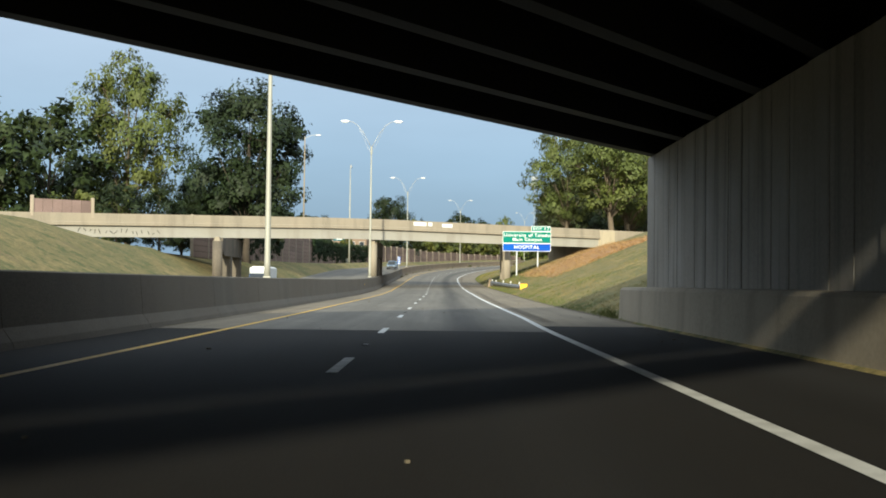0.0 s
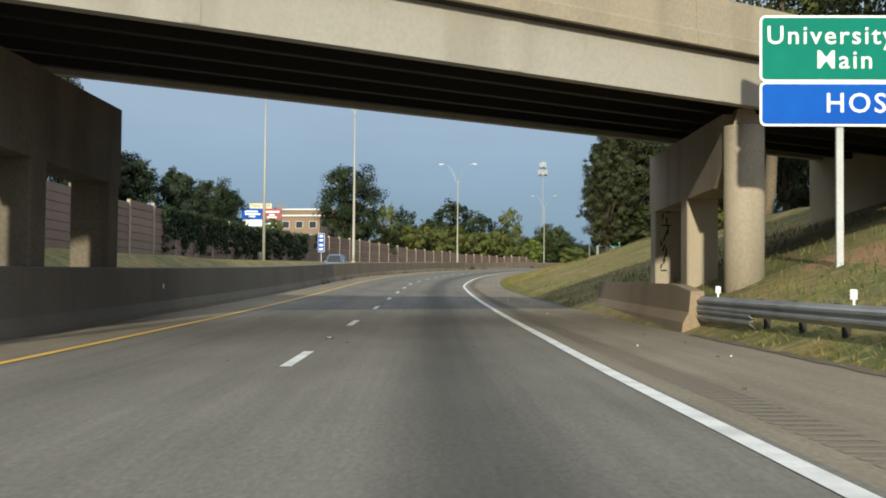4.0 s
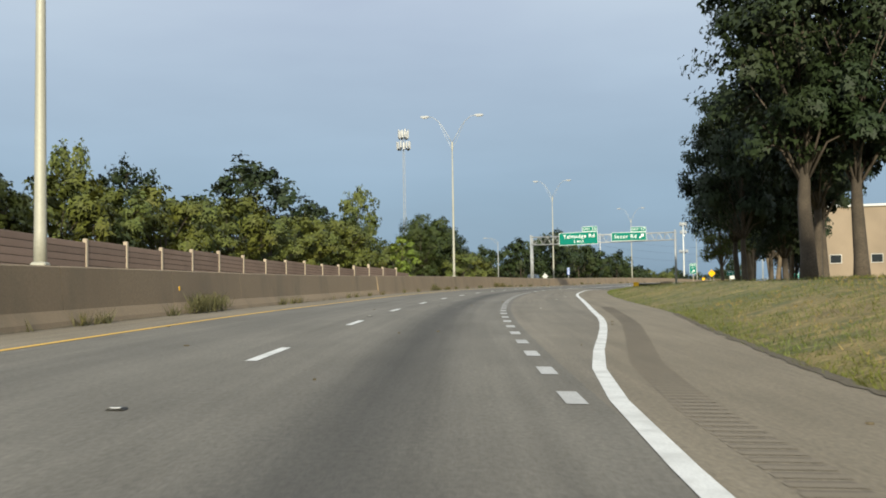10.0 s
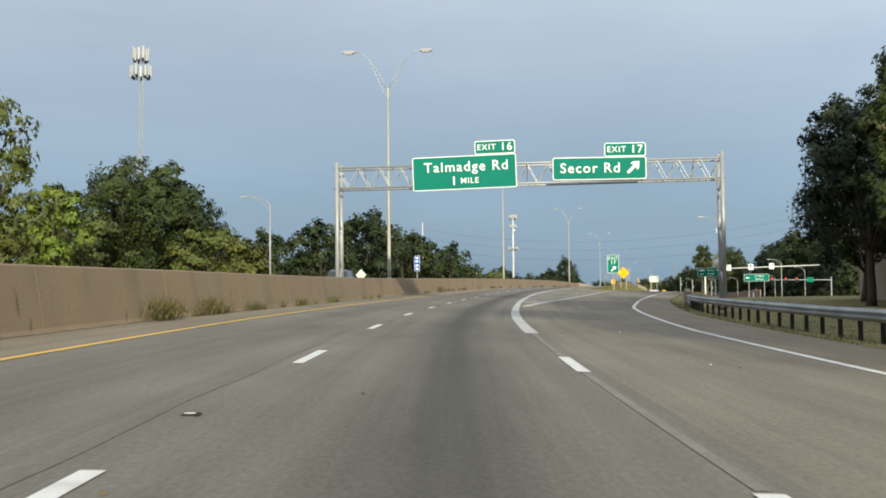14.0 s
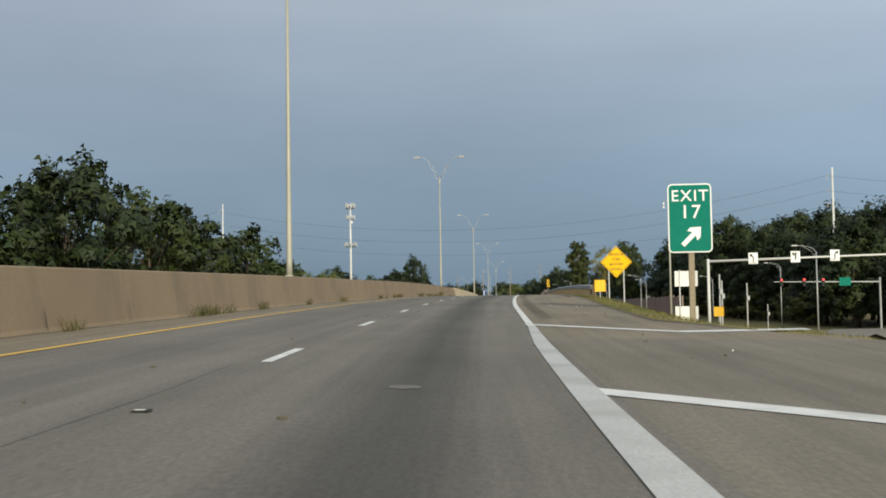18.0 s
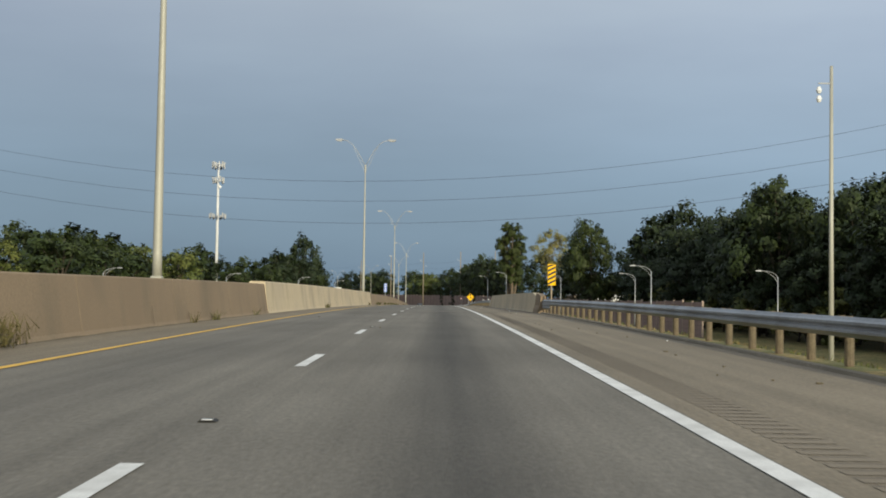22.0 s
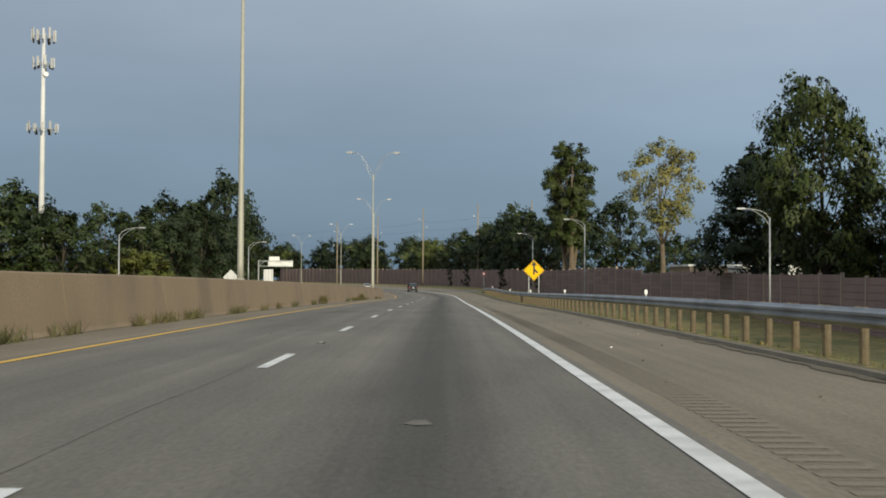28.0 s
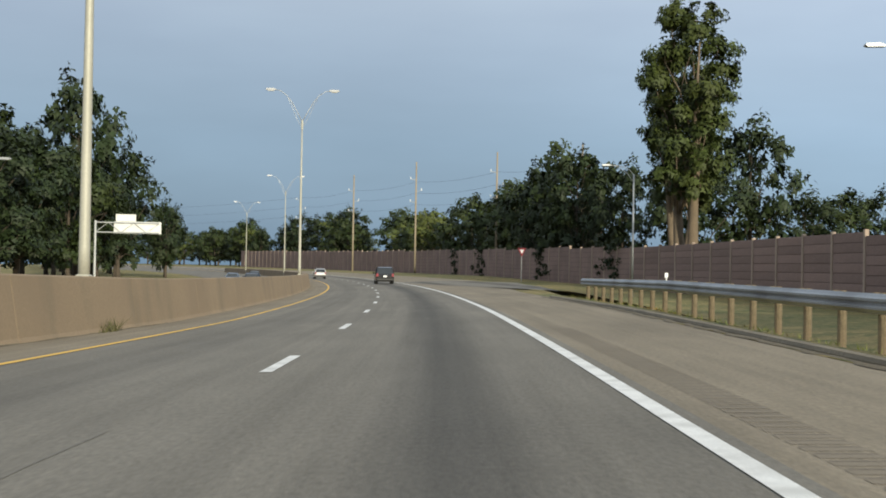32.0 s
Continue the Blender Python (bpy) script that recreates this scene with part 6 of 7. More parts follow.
for row in (
    # beyond the second overpass, right
    ("elm", 168, 25, 19.5, 1.0), ("elm", 180, 29, 19, 1.05), ("elm", 190, 20.5, 19, 0.85), ("elm", 196, 32, 19, 1.0), ("maple", 210, 36, 17, 1.1), ("elm", 160, 39, 20, 1.0),
    ("maple", 150, 47, 18, 1.1), ("ash", 222, 30, 15, 1.0), ("maple", 236, 36, 14, 1.1), ("ash", 250, 40, 14, 1.1), ("shrub", 205, 20.5, 6, 1.0),
    # the stands on the right of the curve
    ("hemlock", 306, 19.6, 18.5, 0.9), ("hemlock", 312, 23.2, 23.5, 1.05), ("hemlock", 321, 22.0, 23.5, 1.0), ("hemlock", 327, 27, 25.5, 1.05), ("hemlock", 334, 25, 23, 1.0), ("ash", 340, 33, 13.5, 0.9), ("wood_oak", 318, 34, 13, 0.9), ("maple", 322, 36, 9, 1.1), ("maple", 300, 40, 8, 1.1),
    ("tall_oak", 395.4, 24.1, 26, 1.0), ("tall_oak", 396, 28.0, 25, 0.95), ("tall_oak", 409, 27, 22, 0.85), ("ash", 434, 23.5, 20, 0.72), ("ash", 446, 23.5, 21, 0.72), ("oak", 440, 28, 20, 0.8), ("tall_oak", 424, 30, 22, 0.85), ("maple", 380, 42, 12, 1.1), ("maple", 352, 46, 10, 1.1), ("shrub", 372, 34, 4, 1.1),
    ("elm", 458, 22.5, 15, 0.75), ("poplar", 466, 26, 18, 0.95), ("ash", 474, 29, 17, 0.95), ("ash", 482, 27, 16.5, 0.9), ("poplar", 512, 30.5, 19, 0.95), ("poplar", 521, 33, 20, 1.0), ("ash", 530, 31.5, 16.5, 1.0), ("oak", 545, 34, 15, 0.9),
    # behind the median on the left
    ("oak", 163, -24.6, 22.5, 0.92), ("elm", 164, -41, 27, 0.72, 2.0), ("maple", 156, -50, 19, 1.0, 3.0), ("maple", 143, -54, 17, 1.1, 4.0), ("elm", 132, -60, 18, 1.0, 5.0), ("maple", 176, -52, 16, 1.1, 1.0), ("brush", 150, -42, 8, 1.2, 3),
    ("oak", 303, -38.5, 10.5, 0.85), ("ash", 310, -47, 11.5, 0.8), ("shrub", 312, -33.5, 6.3, 0.62), ("oak", 284, -34, 10.5, 0.9), ("cedar", 262, -37.5, 12.5, 1.0), ("cedar", 254, -34.5, 11.5, 1.05), ("cedar", 266, -33, 11.0, 0.95), ("cedar", 247, -37, 12, 1.0), ("oak", 240, -38.5, 18, 0.72), ("oak", 214, -37, 13, 0.9), ("oak", 196, -36, 15, 1.0),
    ("oak", 360, -33.2, 18.6, 0.84), ("wood_oak", 362, -32.5, 12, 0.75), ("brush", 386, -34, 8, 1.0), ("elm", 427.3, -47.8, 15, 0.62), ("shrub", 396, -33, 8, 1.0), ("brush", 407, -34, 8.5, 1.0), ("oak", 447, -50.4, 14.6, 0.75), ("shrub", 418, -33, 8.5, 1.0),
    ("brush", 429, -35, 9, 1.0), ("maple", 412, -56, 12, 1.0), ("shrub", 440, -34, 9, 1.0), ("brush", 451, -33, 8, 1.0), ("oak", 482, -47.6, 18.2, 1.1), ("shrub", 462, -34, 8, 1.1), ("brush", 472, -35, 9, 1.0), ("shrub", 483, -34, 8, 1.0),
    ("lime", 527.3, -37, 9.2, 0.95), ("brush", 494, -37, 10, 1.0), ("elm", 547, -54, 21, 0.62), ("maple", 514, -44, 12, 1.0), ("maple", 563, -44, 16.5, 1.0), ("maple", 576, -47, 15, 1.0), ("shrub", 524, -46, 8, 1.1), ("brush", 543, -44, 9, 1.0), ("maple", 590, -50, 13, 1.0),
    ("oak", 560, -70, 20, 0.9), ("maple", 530, -75, 17, 1.0), ("elm", 600, -75, 18, 1.0),
    ("oak", 690, -50, 21.5, 0.95), ("maple", 702, -54, 22.5, 1.0), ("maple", 715, -47, 20, 1.0), ("maple", 676, -56, 19, 1.05), ("elm", 728, -55, 20, 0.9), ("maple", 742, -50, 20, 1.0), ("oak", 755, -56, 21, 1.0), ("maple", 772, -48, 19.5, 1.0), ("maple", 660, -62, 16, 1.0),
    ("maple", 556, -43, 13.5, 1.0), ("wood_maple", 572, -43.5, 14.5, 1.0), ("wood_oak", 586, -46, 13.5, 0.9), ("brush", 560, -35, 8, 1.1), ("shrub", 574, -37, 8, 1.1),
    ("wood_oak", 1112, -41, 17, 1.0), ("wood_oak", 1126, -40, 18, 1.0), ("wood_maple", 1138, -36, 17, 0.9), ("wood_oak", 1150, -34, 15.5, 0.8), ("wood_oak", 1102, -46, 15, 1.0),
    ("far_oak", 1235, -27.5, 15, 0.7), ("far_oak", 1255, -27.5, 15, 0.7), ("far_maple", 1275, -27, 14.5, 0.7),
    ("far_oak", 1132, 61, 12.5, 1.0), ("far_maple", 1136, 68, 13, 1.0), ("far_oak", 1140, 76, 13.5, 1.0), ("far_maple", 1128, 82, 13, 1.1), ("far_oak", 1120, 90, 13, 1.1),
    # right of the cross street and beyond
    ("thin", 1047, 39.4, 25.4, 0.9), ("poplar", 1104, 34.8, 32, 0.9), ("poplar", 1112, 37, 29, 0.8), ("oak", 1130, 52.5, 21.5, 0.75), ("oak", 1158, 36.5, 19, 0.8), ("maple", 1167, 37.5, 21, 0.85), ("oak", 1180, 37, 19, 0.8), ("maple", 1194, 40, 18, 0.9), ("oak", 1146, 40, 17, 0.8), ("ash", 1128, 44, 17, 0.95),
    ("cedar", 998, 40.4, 19.8, 1.05), ("maple", 977, 40.7, 24.5, 0.68), ("oak", 962, 54, 23, 0.9), ("oak", 972, 62, 28, 1.0), ("maple", 1010, 60, 17, 1.0), ("maple", 1060, 62, 13, 1.0), ("cedar", 1090, 70, 13, 1.0), ("maple", 1075, 80, 13, 1.1),
    ("oak", 1156, -37.5, 28, 0.66), ("oak", 1168, -33, 20, 0.8), ("maple", 1128, -44, 20, 0.9), ("maple", 1162, -46, 21, 0.9), ("oak", 1112, -48, 20, 0.9), ("maple", 1180, -38, 17, 0.9), ("oak", 1196, -46, 19, 0.9), ("maple", 1098, -58, 17, 1.0), ("maple", 1085, -50, 15, 1.0), ("oak", 1080, -66, 16, 1.0), ("maple", 1064, -60, 14, 1.1), ("shrub", 1060, -46, 8, 1.2),
):
    plant(*row)
for s, d, tall in ((140, -36, 8), (148, -33, 8), (156, -32, 7.5), (165, -31, 9), (173, -32, 9.5), (181, -31, 9.5), (190, -32, 10), (199, -33, 9.5), (207, -34, 9)):
    plant("wood_oak", s, d, tall, 1.0)
# closed woods right of the cross street
for i in range(33):
    s = 806 + (i % 11) * 16.5 + trng.uniform(-4, 4)
    row = i // 11
    edge_d = lerp(s, [812, 900, 985], [70, 58, 52])
    plant(trng.choice(("wood_oak", "wood_maple", "wood_oak")) if row < 2 else "far_oak", s, edge_d + row * 11 + trng.uniform(-3, 3), trng.uniform(21, 25.5) + row * 1.4 - (2 if s < 860 else 0) - lerp(s, [890, 940], [0, 2.5]), trng.uniform(0.85, 1.0))
    if row == 0:
        plant("shrub", s + 5, edge_d - 5 + trng.uniform(-2, 2), trng.uniform(6, 9), 1.2)
        plant("wood_oak", s - 3, edge_d - 3 + trng.uniform(-2, 2), trng.uniform(11, 15), 1.1)
# tree lines that close the view ahead and to the left
for i in range(40):
    s = 1205 + i * 10.5 + trng.uniform(-4, 4)
    plant(trng.choice(("far_oak", "far_maple", "far_maple", "far_elm")), s, 42 + trng.uniform(-4, 14) - (s - 1220) * 0.02, trng.uniform(13, 20), trng.uniform(0.95, 1.2))
for i in range(28):
    s = 1205 + i * 12 + trng.uniform(-4, 4)
    plant(trng.choice(("far_oak", "far_maple", "far_maple")), s, -40 + trng.uniform(-14, 4), trng.uniform(13, 19), trng.uniform(0.95, 1.2))
for i in range(30):
    s = 820 + i * 9.5 + trng.uniform(-4, 4)
    plant(trng.choice(("far_oak", "far_maple", "far_maple", "far_elm")), s, -88 + trng.uniform(-22, 8) + max(0, s - 1000) * 0.12, trng.uniform(16, 21), trng.uniform(1.0, 1.25))
for i in range(24):
    s = 690 + i * 6.0 + trng.uniform(-3, 3)
    plant(trng.choice(("far_oak", "far_maple")), s, 66 + trng.uniform(0, 22), trng.uniform(13, 19), 1.1)
for i in range(20):
    s = 585 + i * 13 + trng.uniform(-4, 4)
    plant(trng.choice(("far_oak", "far_maple")), s, -95 + trng.uniform(-20, 8), trng.uniform(15, 20), 1.2)
for i in range(12):
    plant(trng.choice(("far_oak", "far_maple")), 1640 + trng.uniform(-30, 20), -70 + i * 13, trng.uniform(14, 20), 1.2)
for s, d, t in ((190, -29.5, 6), (197, -30, 7), (205, -31, 7)):
    plant("shrub", s, d, t, 1.1)

# ivy and creepers over the left noise wall
rs = np.random.RandomState(3)
cs, cr = [], []
for a, b, base, n in ((164, 205, 2.4, 420), (238, 263, 1.2, 420), (264, 307, 0.3, 640), (312, 316, 2.8, 24), (366, 370, 2.4, 14)):
    for i in range(n):
        s = rs.uniform(a, b)
        top = lerp(s, [158, 190, 221, 237, 258, 270, 300, 330, 350, 373], [7.7, 7.0, 6.2, 5.8, 5.4, 5.0, 4.7, 5.2, 5.1, 4.4]) + 0.25
        low = base + max(0, 2.2 * noise.noise(Vector((s * 0.45, 3, 0))) + 0.9 * noise.noise(Vector((s * 1.7, 8, 0))) + 0.5) * (top - base) * 0.45
        d = lerp(s, [150, 160, 250, 320, 497], [-27, -26.2, -25.8, -27, -27]) + 0.16 + rs.uniform(0, 0.3)
        cs.append(P(s, d, low + (top - low) * rs.random() ** 0.8))
        cr.append(rs.uniform(0.28, 0.55))
v, f, nv = leaf_cards(rs, cs, cr, 30, 0.13)
tagged(part("ivy", quick_mesh("ivy", v, f, IVY), IVY), "dark green creeper over the noise wall", "ivy", kind="stuff")
cs, cr = [], []
for a, n in ((1129, 30), (1164, 26), (1205, 24), (1225, 20)):
    for i in range(n):
        s = a + rs.normal(0, 2.2)
        d = lerp(s, [868, 930, 976, 1051, 1122, 1200, 1300, 1480], [45, 40, 37.7, 34.4, 33.6, 32, 30, 28]) - 0.3
        cs.append(P(s, d, rs.uniform(-0.5, 4.8)))
        cr.append(rs.uniform(0.4, 0.8))
v, f, nv = leaf_cards(rs, cs, cr, 20, 0.22)
tagged(part("creeper", quick_mesh("creeper", v, f, LEAF_DARK), LEAF_DARK), "dark creeper hanging over the brown noise wall", "ivy", kind="stuff")


def blades(name, spots, tall, mat, label, lean=0.5, category="grass", thin=0.05):
    """Grass or weed stems, each a thin bent triangle."""
    spots = np.asarray(spots)
    n = len(spots)
    a = rs.uniform(0, 2 * math.pi, n)
    h = tall * rs.uniform(0.5, 1.3, n)
    w = 0.007 + thin * h
    side = np.stack([np.cos(a), np.sin(a), 0 * a], 1) * w[:, None]
    tip = spots + np.stack([rs.normal(0, lean, n) * h, rs.normal(0, lean, n) * h, h], 1)
    v = np.stack([spots - side, spots + side, tip], 1).reshape(-1, 3)
    return tagged(part(name, quick_mesh(name, v, np.arange(n * 3).reshape(-1, 3), mat), mat), label, category, kind="stuff")


dry, green = [], []
for i in range(250000):
    if i % 12:
        s = rs.uniform(38, 345) if i % 4 else rs.uniform(345, 520)
        d = edge(s) + rs.random() ** 1.7 * 11 - 0.12
        if 146 < s < 168:
            continue
    else:
        s = rs.uniform(570, 735) if i % 24 else rs.uniform(800, 1030)
        d = edge(s) + 1.2 + rs.random() ** 2 * 5
    if 102 < s < 141 + (d - 10.7) * 1.3 and 10.6 < d < 19.4:
        continue
    n = noise.noise(Vector((s * 0.22, d * 0.5, 0))) + 0.6 * noise.noise(Vector((s * 0.9, d * 1.4, 5)))
    if n < -0.38:
        continue
    lot = green if n + rs.normal(0, 0.18) + (0.35 if d < edge(s) + 0.7 else 0) + (0.3 if s > 285 else 0) > 0.12 else dry
    lot.append(P(s, d, ground_h(s, d) - 0.02))
for i in range(16000):
    s = rs.uniform(574, 650)
    d = edge(s) + rs.random() ** 1.4 * lerp(s, [574, 590, 625, 650], [6, 6, 3.5, 2.5]) + 0.02
    (dry if rs.random() < 0.25 else green).append(P(s, d, ground_h(s, d) - 0.02))
blades("verge_grass", dry, 0.095, GRASS_BLADE, "short dry grass blades along the verge", 0.8, thin=0.035)
blades("verge_grass_green", green, 0.105, GREEN_BLADE, "greener grass patches along the verge", 0.7, thin=0.035)
spots = []
wr = random.Random(8)
s = 200.0
while s < 1000:
    s += wr.expovariate(1 / 4.5)
    if 722 < s < 800 and wr.random() < 0.6:
        continue
    n = wr.choice((14, 24, 40, 70, 120))
    if s < 380:
        n //= 3
    for k in range(n):
        spots.append(P(s + wr.gauss(0, 0.10 + n * 0.006), -5.40 + abs(wr.gauss(0, 0.06)), 0.0))
for s, n in ((341, 420), (343, 300), (411, 260), (456.8, 420), (462, 200), (540, 160), (690, 200), (965.5, 420), (930, 260)):
    for k in range(n):
        spots.append(P(s + wr.gauss(0, 0.7), -5.38 + abs(wr.gauss(0, 0.16)), wr.uniform(0, 0.35)))
blades("barrier_weeds", spots, 0.30, WEED, "dry weeds growing from the foot of the median barrier", 0.5, "weeds", 0.025)
spots = []
for a, b, n in ((40, 45, 200), (150, 176, 1500), (124, 150, 2200)):
    for k in range(n):
        s = rs.uniform(a, b)
        d = (7.0 if a == 40 else 8.8) + rs.random() * (0.5 if a == 40 else 7)
        spots.append(P(s, d, max(0, ground_h(s, d)) - 0.02))
blades("slope_weeds", spots, 0.22, LEAF_LIGHT, "tall green weeds at the foot of the slope", 0.3, "weeds")
# bare clay and cut straw on the slope before the overpass
spots = []
for k in range(15000):
    d = rs.uniform(10.5, 19.6)
    s = rs.uniform(101, 141 + (d - 10.7) * 1.3)
    spots.append(P(s, d, ground_h(s, d)))
blades("cut_straw", spots, 0.24, STRAW, "raked orange straw on the bare slope", 1.6, "straw")
def clay_patch(s0, s1, d0, d1, label):
    """Bare ground in the turf; its rim dips under the grass unevenly."""
    g = Geo()
    rows, cols = steps(s0, s1, 0.8), steps(d0, d1, 0.7)
    for s in rows:
        for d in cols:
            u, v = (s - s0) / (s1 - s0) * 2 - 1, (d - d0) / (d1 - d0) * 2 - 1
            lift = 0.10 * (1 - max(u * u * u * u, v * v * v * v) * 1.7) + 0.11 * noise.noise(Vector((s * .35, d * .5, 1))) + 0.04 * noise.noise(Vector((s * 1.3, d * 1.6, 4))) + 0.02
            g.v.append(tuple(P(s, d, ground_h(s, d) + min(lift, 0.12))))
    w = len(cols)
    for i in range(len(rows) - 1):
        for k in range(w - 1):
            g.f.append((i * w + k, i * w + k + 1, (i + 1) * w + k + 1, (i + 1) * w + k))
    tagged(part("clay_patch", g, CLAY, smooth=True), label, "earth", kind="structure")


clay_patch(101, 152, 10.3, 19.6, "bare orange clay on the cut slope")
for a, b, c, d in ((208, 213, 12.5, 14.0), (219, 226, 10.6, 12.4), (229, 234, 9.3, 10.4), (237, 245, 10.2, 11.6), (249, 254, 9.4, 10.4), (262, 266, 10.8, 11.8)):
    clay_patch(a, b, c, d, "worn bare clay spot on the mown slope")


# ---- masts, lamps and lines beyond the road ----
def cell_mast(s, d, levels, top, mat, thick, label, lattice=False):
    ob = thing("cell_mast", spot(s, d, ground_h(s, d)), label, "mast", "cell masts")
    g0 = ground_h(s, d)
    T = top - g0
    if lattice:
        legs = [(math.cos(a), math.sin(a)) for a in (0.3, 0.3 + 2 * math.pi / 3, 0.3 + 4 * math.pi / 3)]
        wide = lambda z: thick * (1.0 - 0.35 * z / T)
        for x, y in legs:
            part("leg", Geo().tube([(x * wide(0), y * wide(0), -0.5), (x * wide(T), y * wide(T), T - 0.3)], 0.06, 6), mat, ob)
        z, k = T * 0.35, 0
        while z < T - 1.2:
            for i in range(3):
                (xa, ya), (xb, yb) = legs[i], legs[(i + 1) % 3]
                if k % 2:
                    xa, ya, xb, yb = xb, yb, xa, ya
                part("brace", Geo().tube([(xa * wide(z), ya * wide(z), z), (xb * wide(z), yb * wide(z), z + 1.0)], 0.03, 4), mat, ob)
            z, k = z + 1.0, k + 1
    else:
        part("pole", Geo().tube([(0, 0, -0.5), (0, 0, T * 0.5), (0, 0, T - 0.3)], [thick, thick * 0.75, thick * 0.5], 12), mat, ob, smooth=True)
    for z, r, n, tall in levels:
        z -= g0
        part("platform", Geo().tube([(r * 0.8 * math.cos(a), r * 0.8 * math.sin(a), z - 0.3) for a in [i * math.pi / 6 for i in range(13)]], 0.06, 6), GALV, ob)
        for i in range(n):
            a = 2 * math.pi * i / n + 0.2
            part("antenna_panel", Geo().box(pose(r * math.cos(a), r * math.sin(a), z + 0.3 * math.sin(i * 2.1), 0, 0, math.degrees(a)), 0.22, 0.42, tall, 0.03), ANTENNA, ob)
            if i % 2 == 0:
                part("antenna_box", Geo().box(pose(r * 0.85 * math.cos(a), r * 0.85 * math.sin(a), z - tall * 0.55, 0, 0, math.degrees(a)), 0.3, 0.4, 0.6), DARK_STEEL, ob)
        for i in range(3):
            a = 2 * math.pi * i / 3
            part("support_arm", Geo().tube([(0, 0, z - 0.3), (r * math.cos(a), r * math.sin(a), z - 0.3)], 0.06, 6), GALV, ob)
    return ob


cell_mast(645, -82.5, ((46.0, 1.5, 12, 2.3), (42.6, 2.0, 14, 2.0)), 46.5, GALV, 0.50, "grey lattice cell mast with two rings of white panels", True)
cm = cell_mast(1083, -67.5, ((48.0, 2.1, 12, 2.0), (43.0, 1.9, 9, 1.8), (31.0, 2.7, 12, 1.5)), 48.8, PLASTER, 0.62, "white cell mast with three rings of antenna panels")
part("dish", Geo().tube([(0.5, -0.5, 41), (0.7, -0.9, 41)], [0.5, 0.45], 12), REFLECT, cm)


def steel_pole(s, d, top, r, label, arms=(), mat=None):
    g0 = ground_h(s, d)
    ob = thing("utility_pole", spot(s, d, g0), label, "utility pole", "utility poles")
    T = top - g0
    part("pole", Geo().tube([(0, 0, -0.5), (0, 0, T)], [r, r * 0.55], 10), mat or PLASTER, ob, smooth=True)
    for z, w, side in arms:
        a = part("cross_arm", Geo().tube([(0, 0, z - g0), (side * w, 0, z - g0 + 0.25)], 0.06, 6), GALV, ob)
        part("insulator", Geo().tube([(side * w, 0, z - g0 - 0.7), (side * w, 0, z - g0 + 0.3)], 0.07, 8), GALV, a)
    return ob


steel_pole(871, -76.5, 28.0, 0.28, "white steel power pole beyond the trees", ((26, 1.2, -1), (22.5, 1.2, -1)))
steel_pole(828, 74, 29.2, 0.36, "white steel power pole with side insulators", ((27.2, 1.2, -1), (24.0, 1.2, -1), (20.8, 1.2, -1)))
cp = steel_pole(753.1, 28.5, 17.0, 0.20, "pale camera pole beside the ramp", (), POLE_PAINT)
gc = ground_h(753.1, 28.0)
part("camera_arm", Geo().tube([(0, 0, 15.8 - gc), (-0.9, 0, 15.8 - gc)], 0.05, 6), GALV, cp)
for z in (15.3, 14.7):
    part("camera_dome", Geo().tube([(-0.85, 0, z - gc + 0.25), (-0.85, 0, z - gc), (-0.85, 0, z - gc - 0.2)], [0.12, 0.2, 0.1], 10), REFLECT, cp)
for s, d, top in ((1217, 37.9, 24.6), (1252, 28.5, 25.2), (1287, 20.5, 24.5), (1320, 12.5, 24), (1190, 47, 24)):
    g0 = ground_h(s, d)
    ob = thing("utility_pole", spot(s, d, g0), "tall wooden utility pole with staggered arms", "utility pole", "wooden utility poles")
    part("pole", Geo().tube([(0, 0, -0.5), (0, 0, top - g0)], [0.26, 0.16], 9), WOOD_POLE, ob, smooth=True)
    for i in range(3):
        side = 1 if i % 2 else -1
        a = part("cross_arm", Geo().tube([(0, 0, top - g0 - 4.2 - i * 2.6), (side * 1.3, 0, top - g0 - 4.0 - i * 2.6)], 0.06, 6), GALV, ob)
        part("insulator", Geo().tube([(side * 1.3, 0, top - g0 - 4.0 - i * 2.6), (side * 1.3, 0, top - g0 - 3.5 - i * 2.6)], 0.08, 8), REFLECT, a)


def wire(name, a, b, sag, r, label):
    pts = [a.lerp(b, t) - Vector((0, 0, sag * 4 * t * (1 - t))) for t in [i / 16 for i in range(17)]]
    return tagged(part(name, Geo().tube(pts, r, 5), CABLE), label, "cable", "overhead cables")


for hr, hl, sag in ((27.35, 25.85, 8.3), (23.95, 22.5, 7.9), (20.55, 18.95, 7.7)):
    wire("power_line", P(828, 72.8, hr), P(871, -77.5, hl), sag, 0.022, "thin black power line across the motorway")
    wire("power_line", P(871, -77.5, hl), P(930, -240, hl + 1), 6, 0.022, "thin black power line")
    wire("power_line", P(828, 72.8, hr), P(800, 220, hr), 6, 0.022, "thin black power line")
for k in range(3):
    z = 20.6 - k * 2.6
    for (s1, d1), (s2, d2) in (((1190, 47), (1217, 37.9)), ((1217, 37.9), (1252, 28.5)), ((1252, 28.5), (1287, 20.5)), ((1287, 20.5), (1320, 12.5)), ((1320, 12.5), (1400, -30))):
        wire("power_line", P(s1, d1, z), P(s2, d2, z), 0.7, 0.02, "thin black power line between wooden poles")


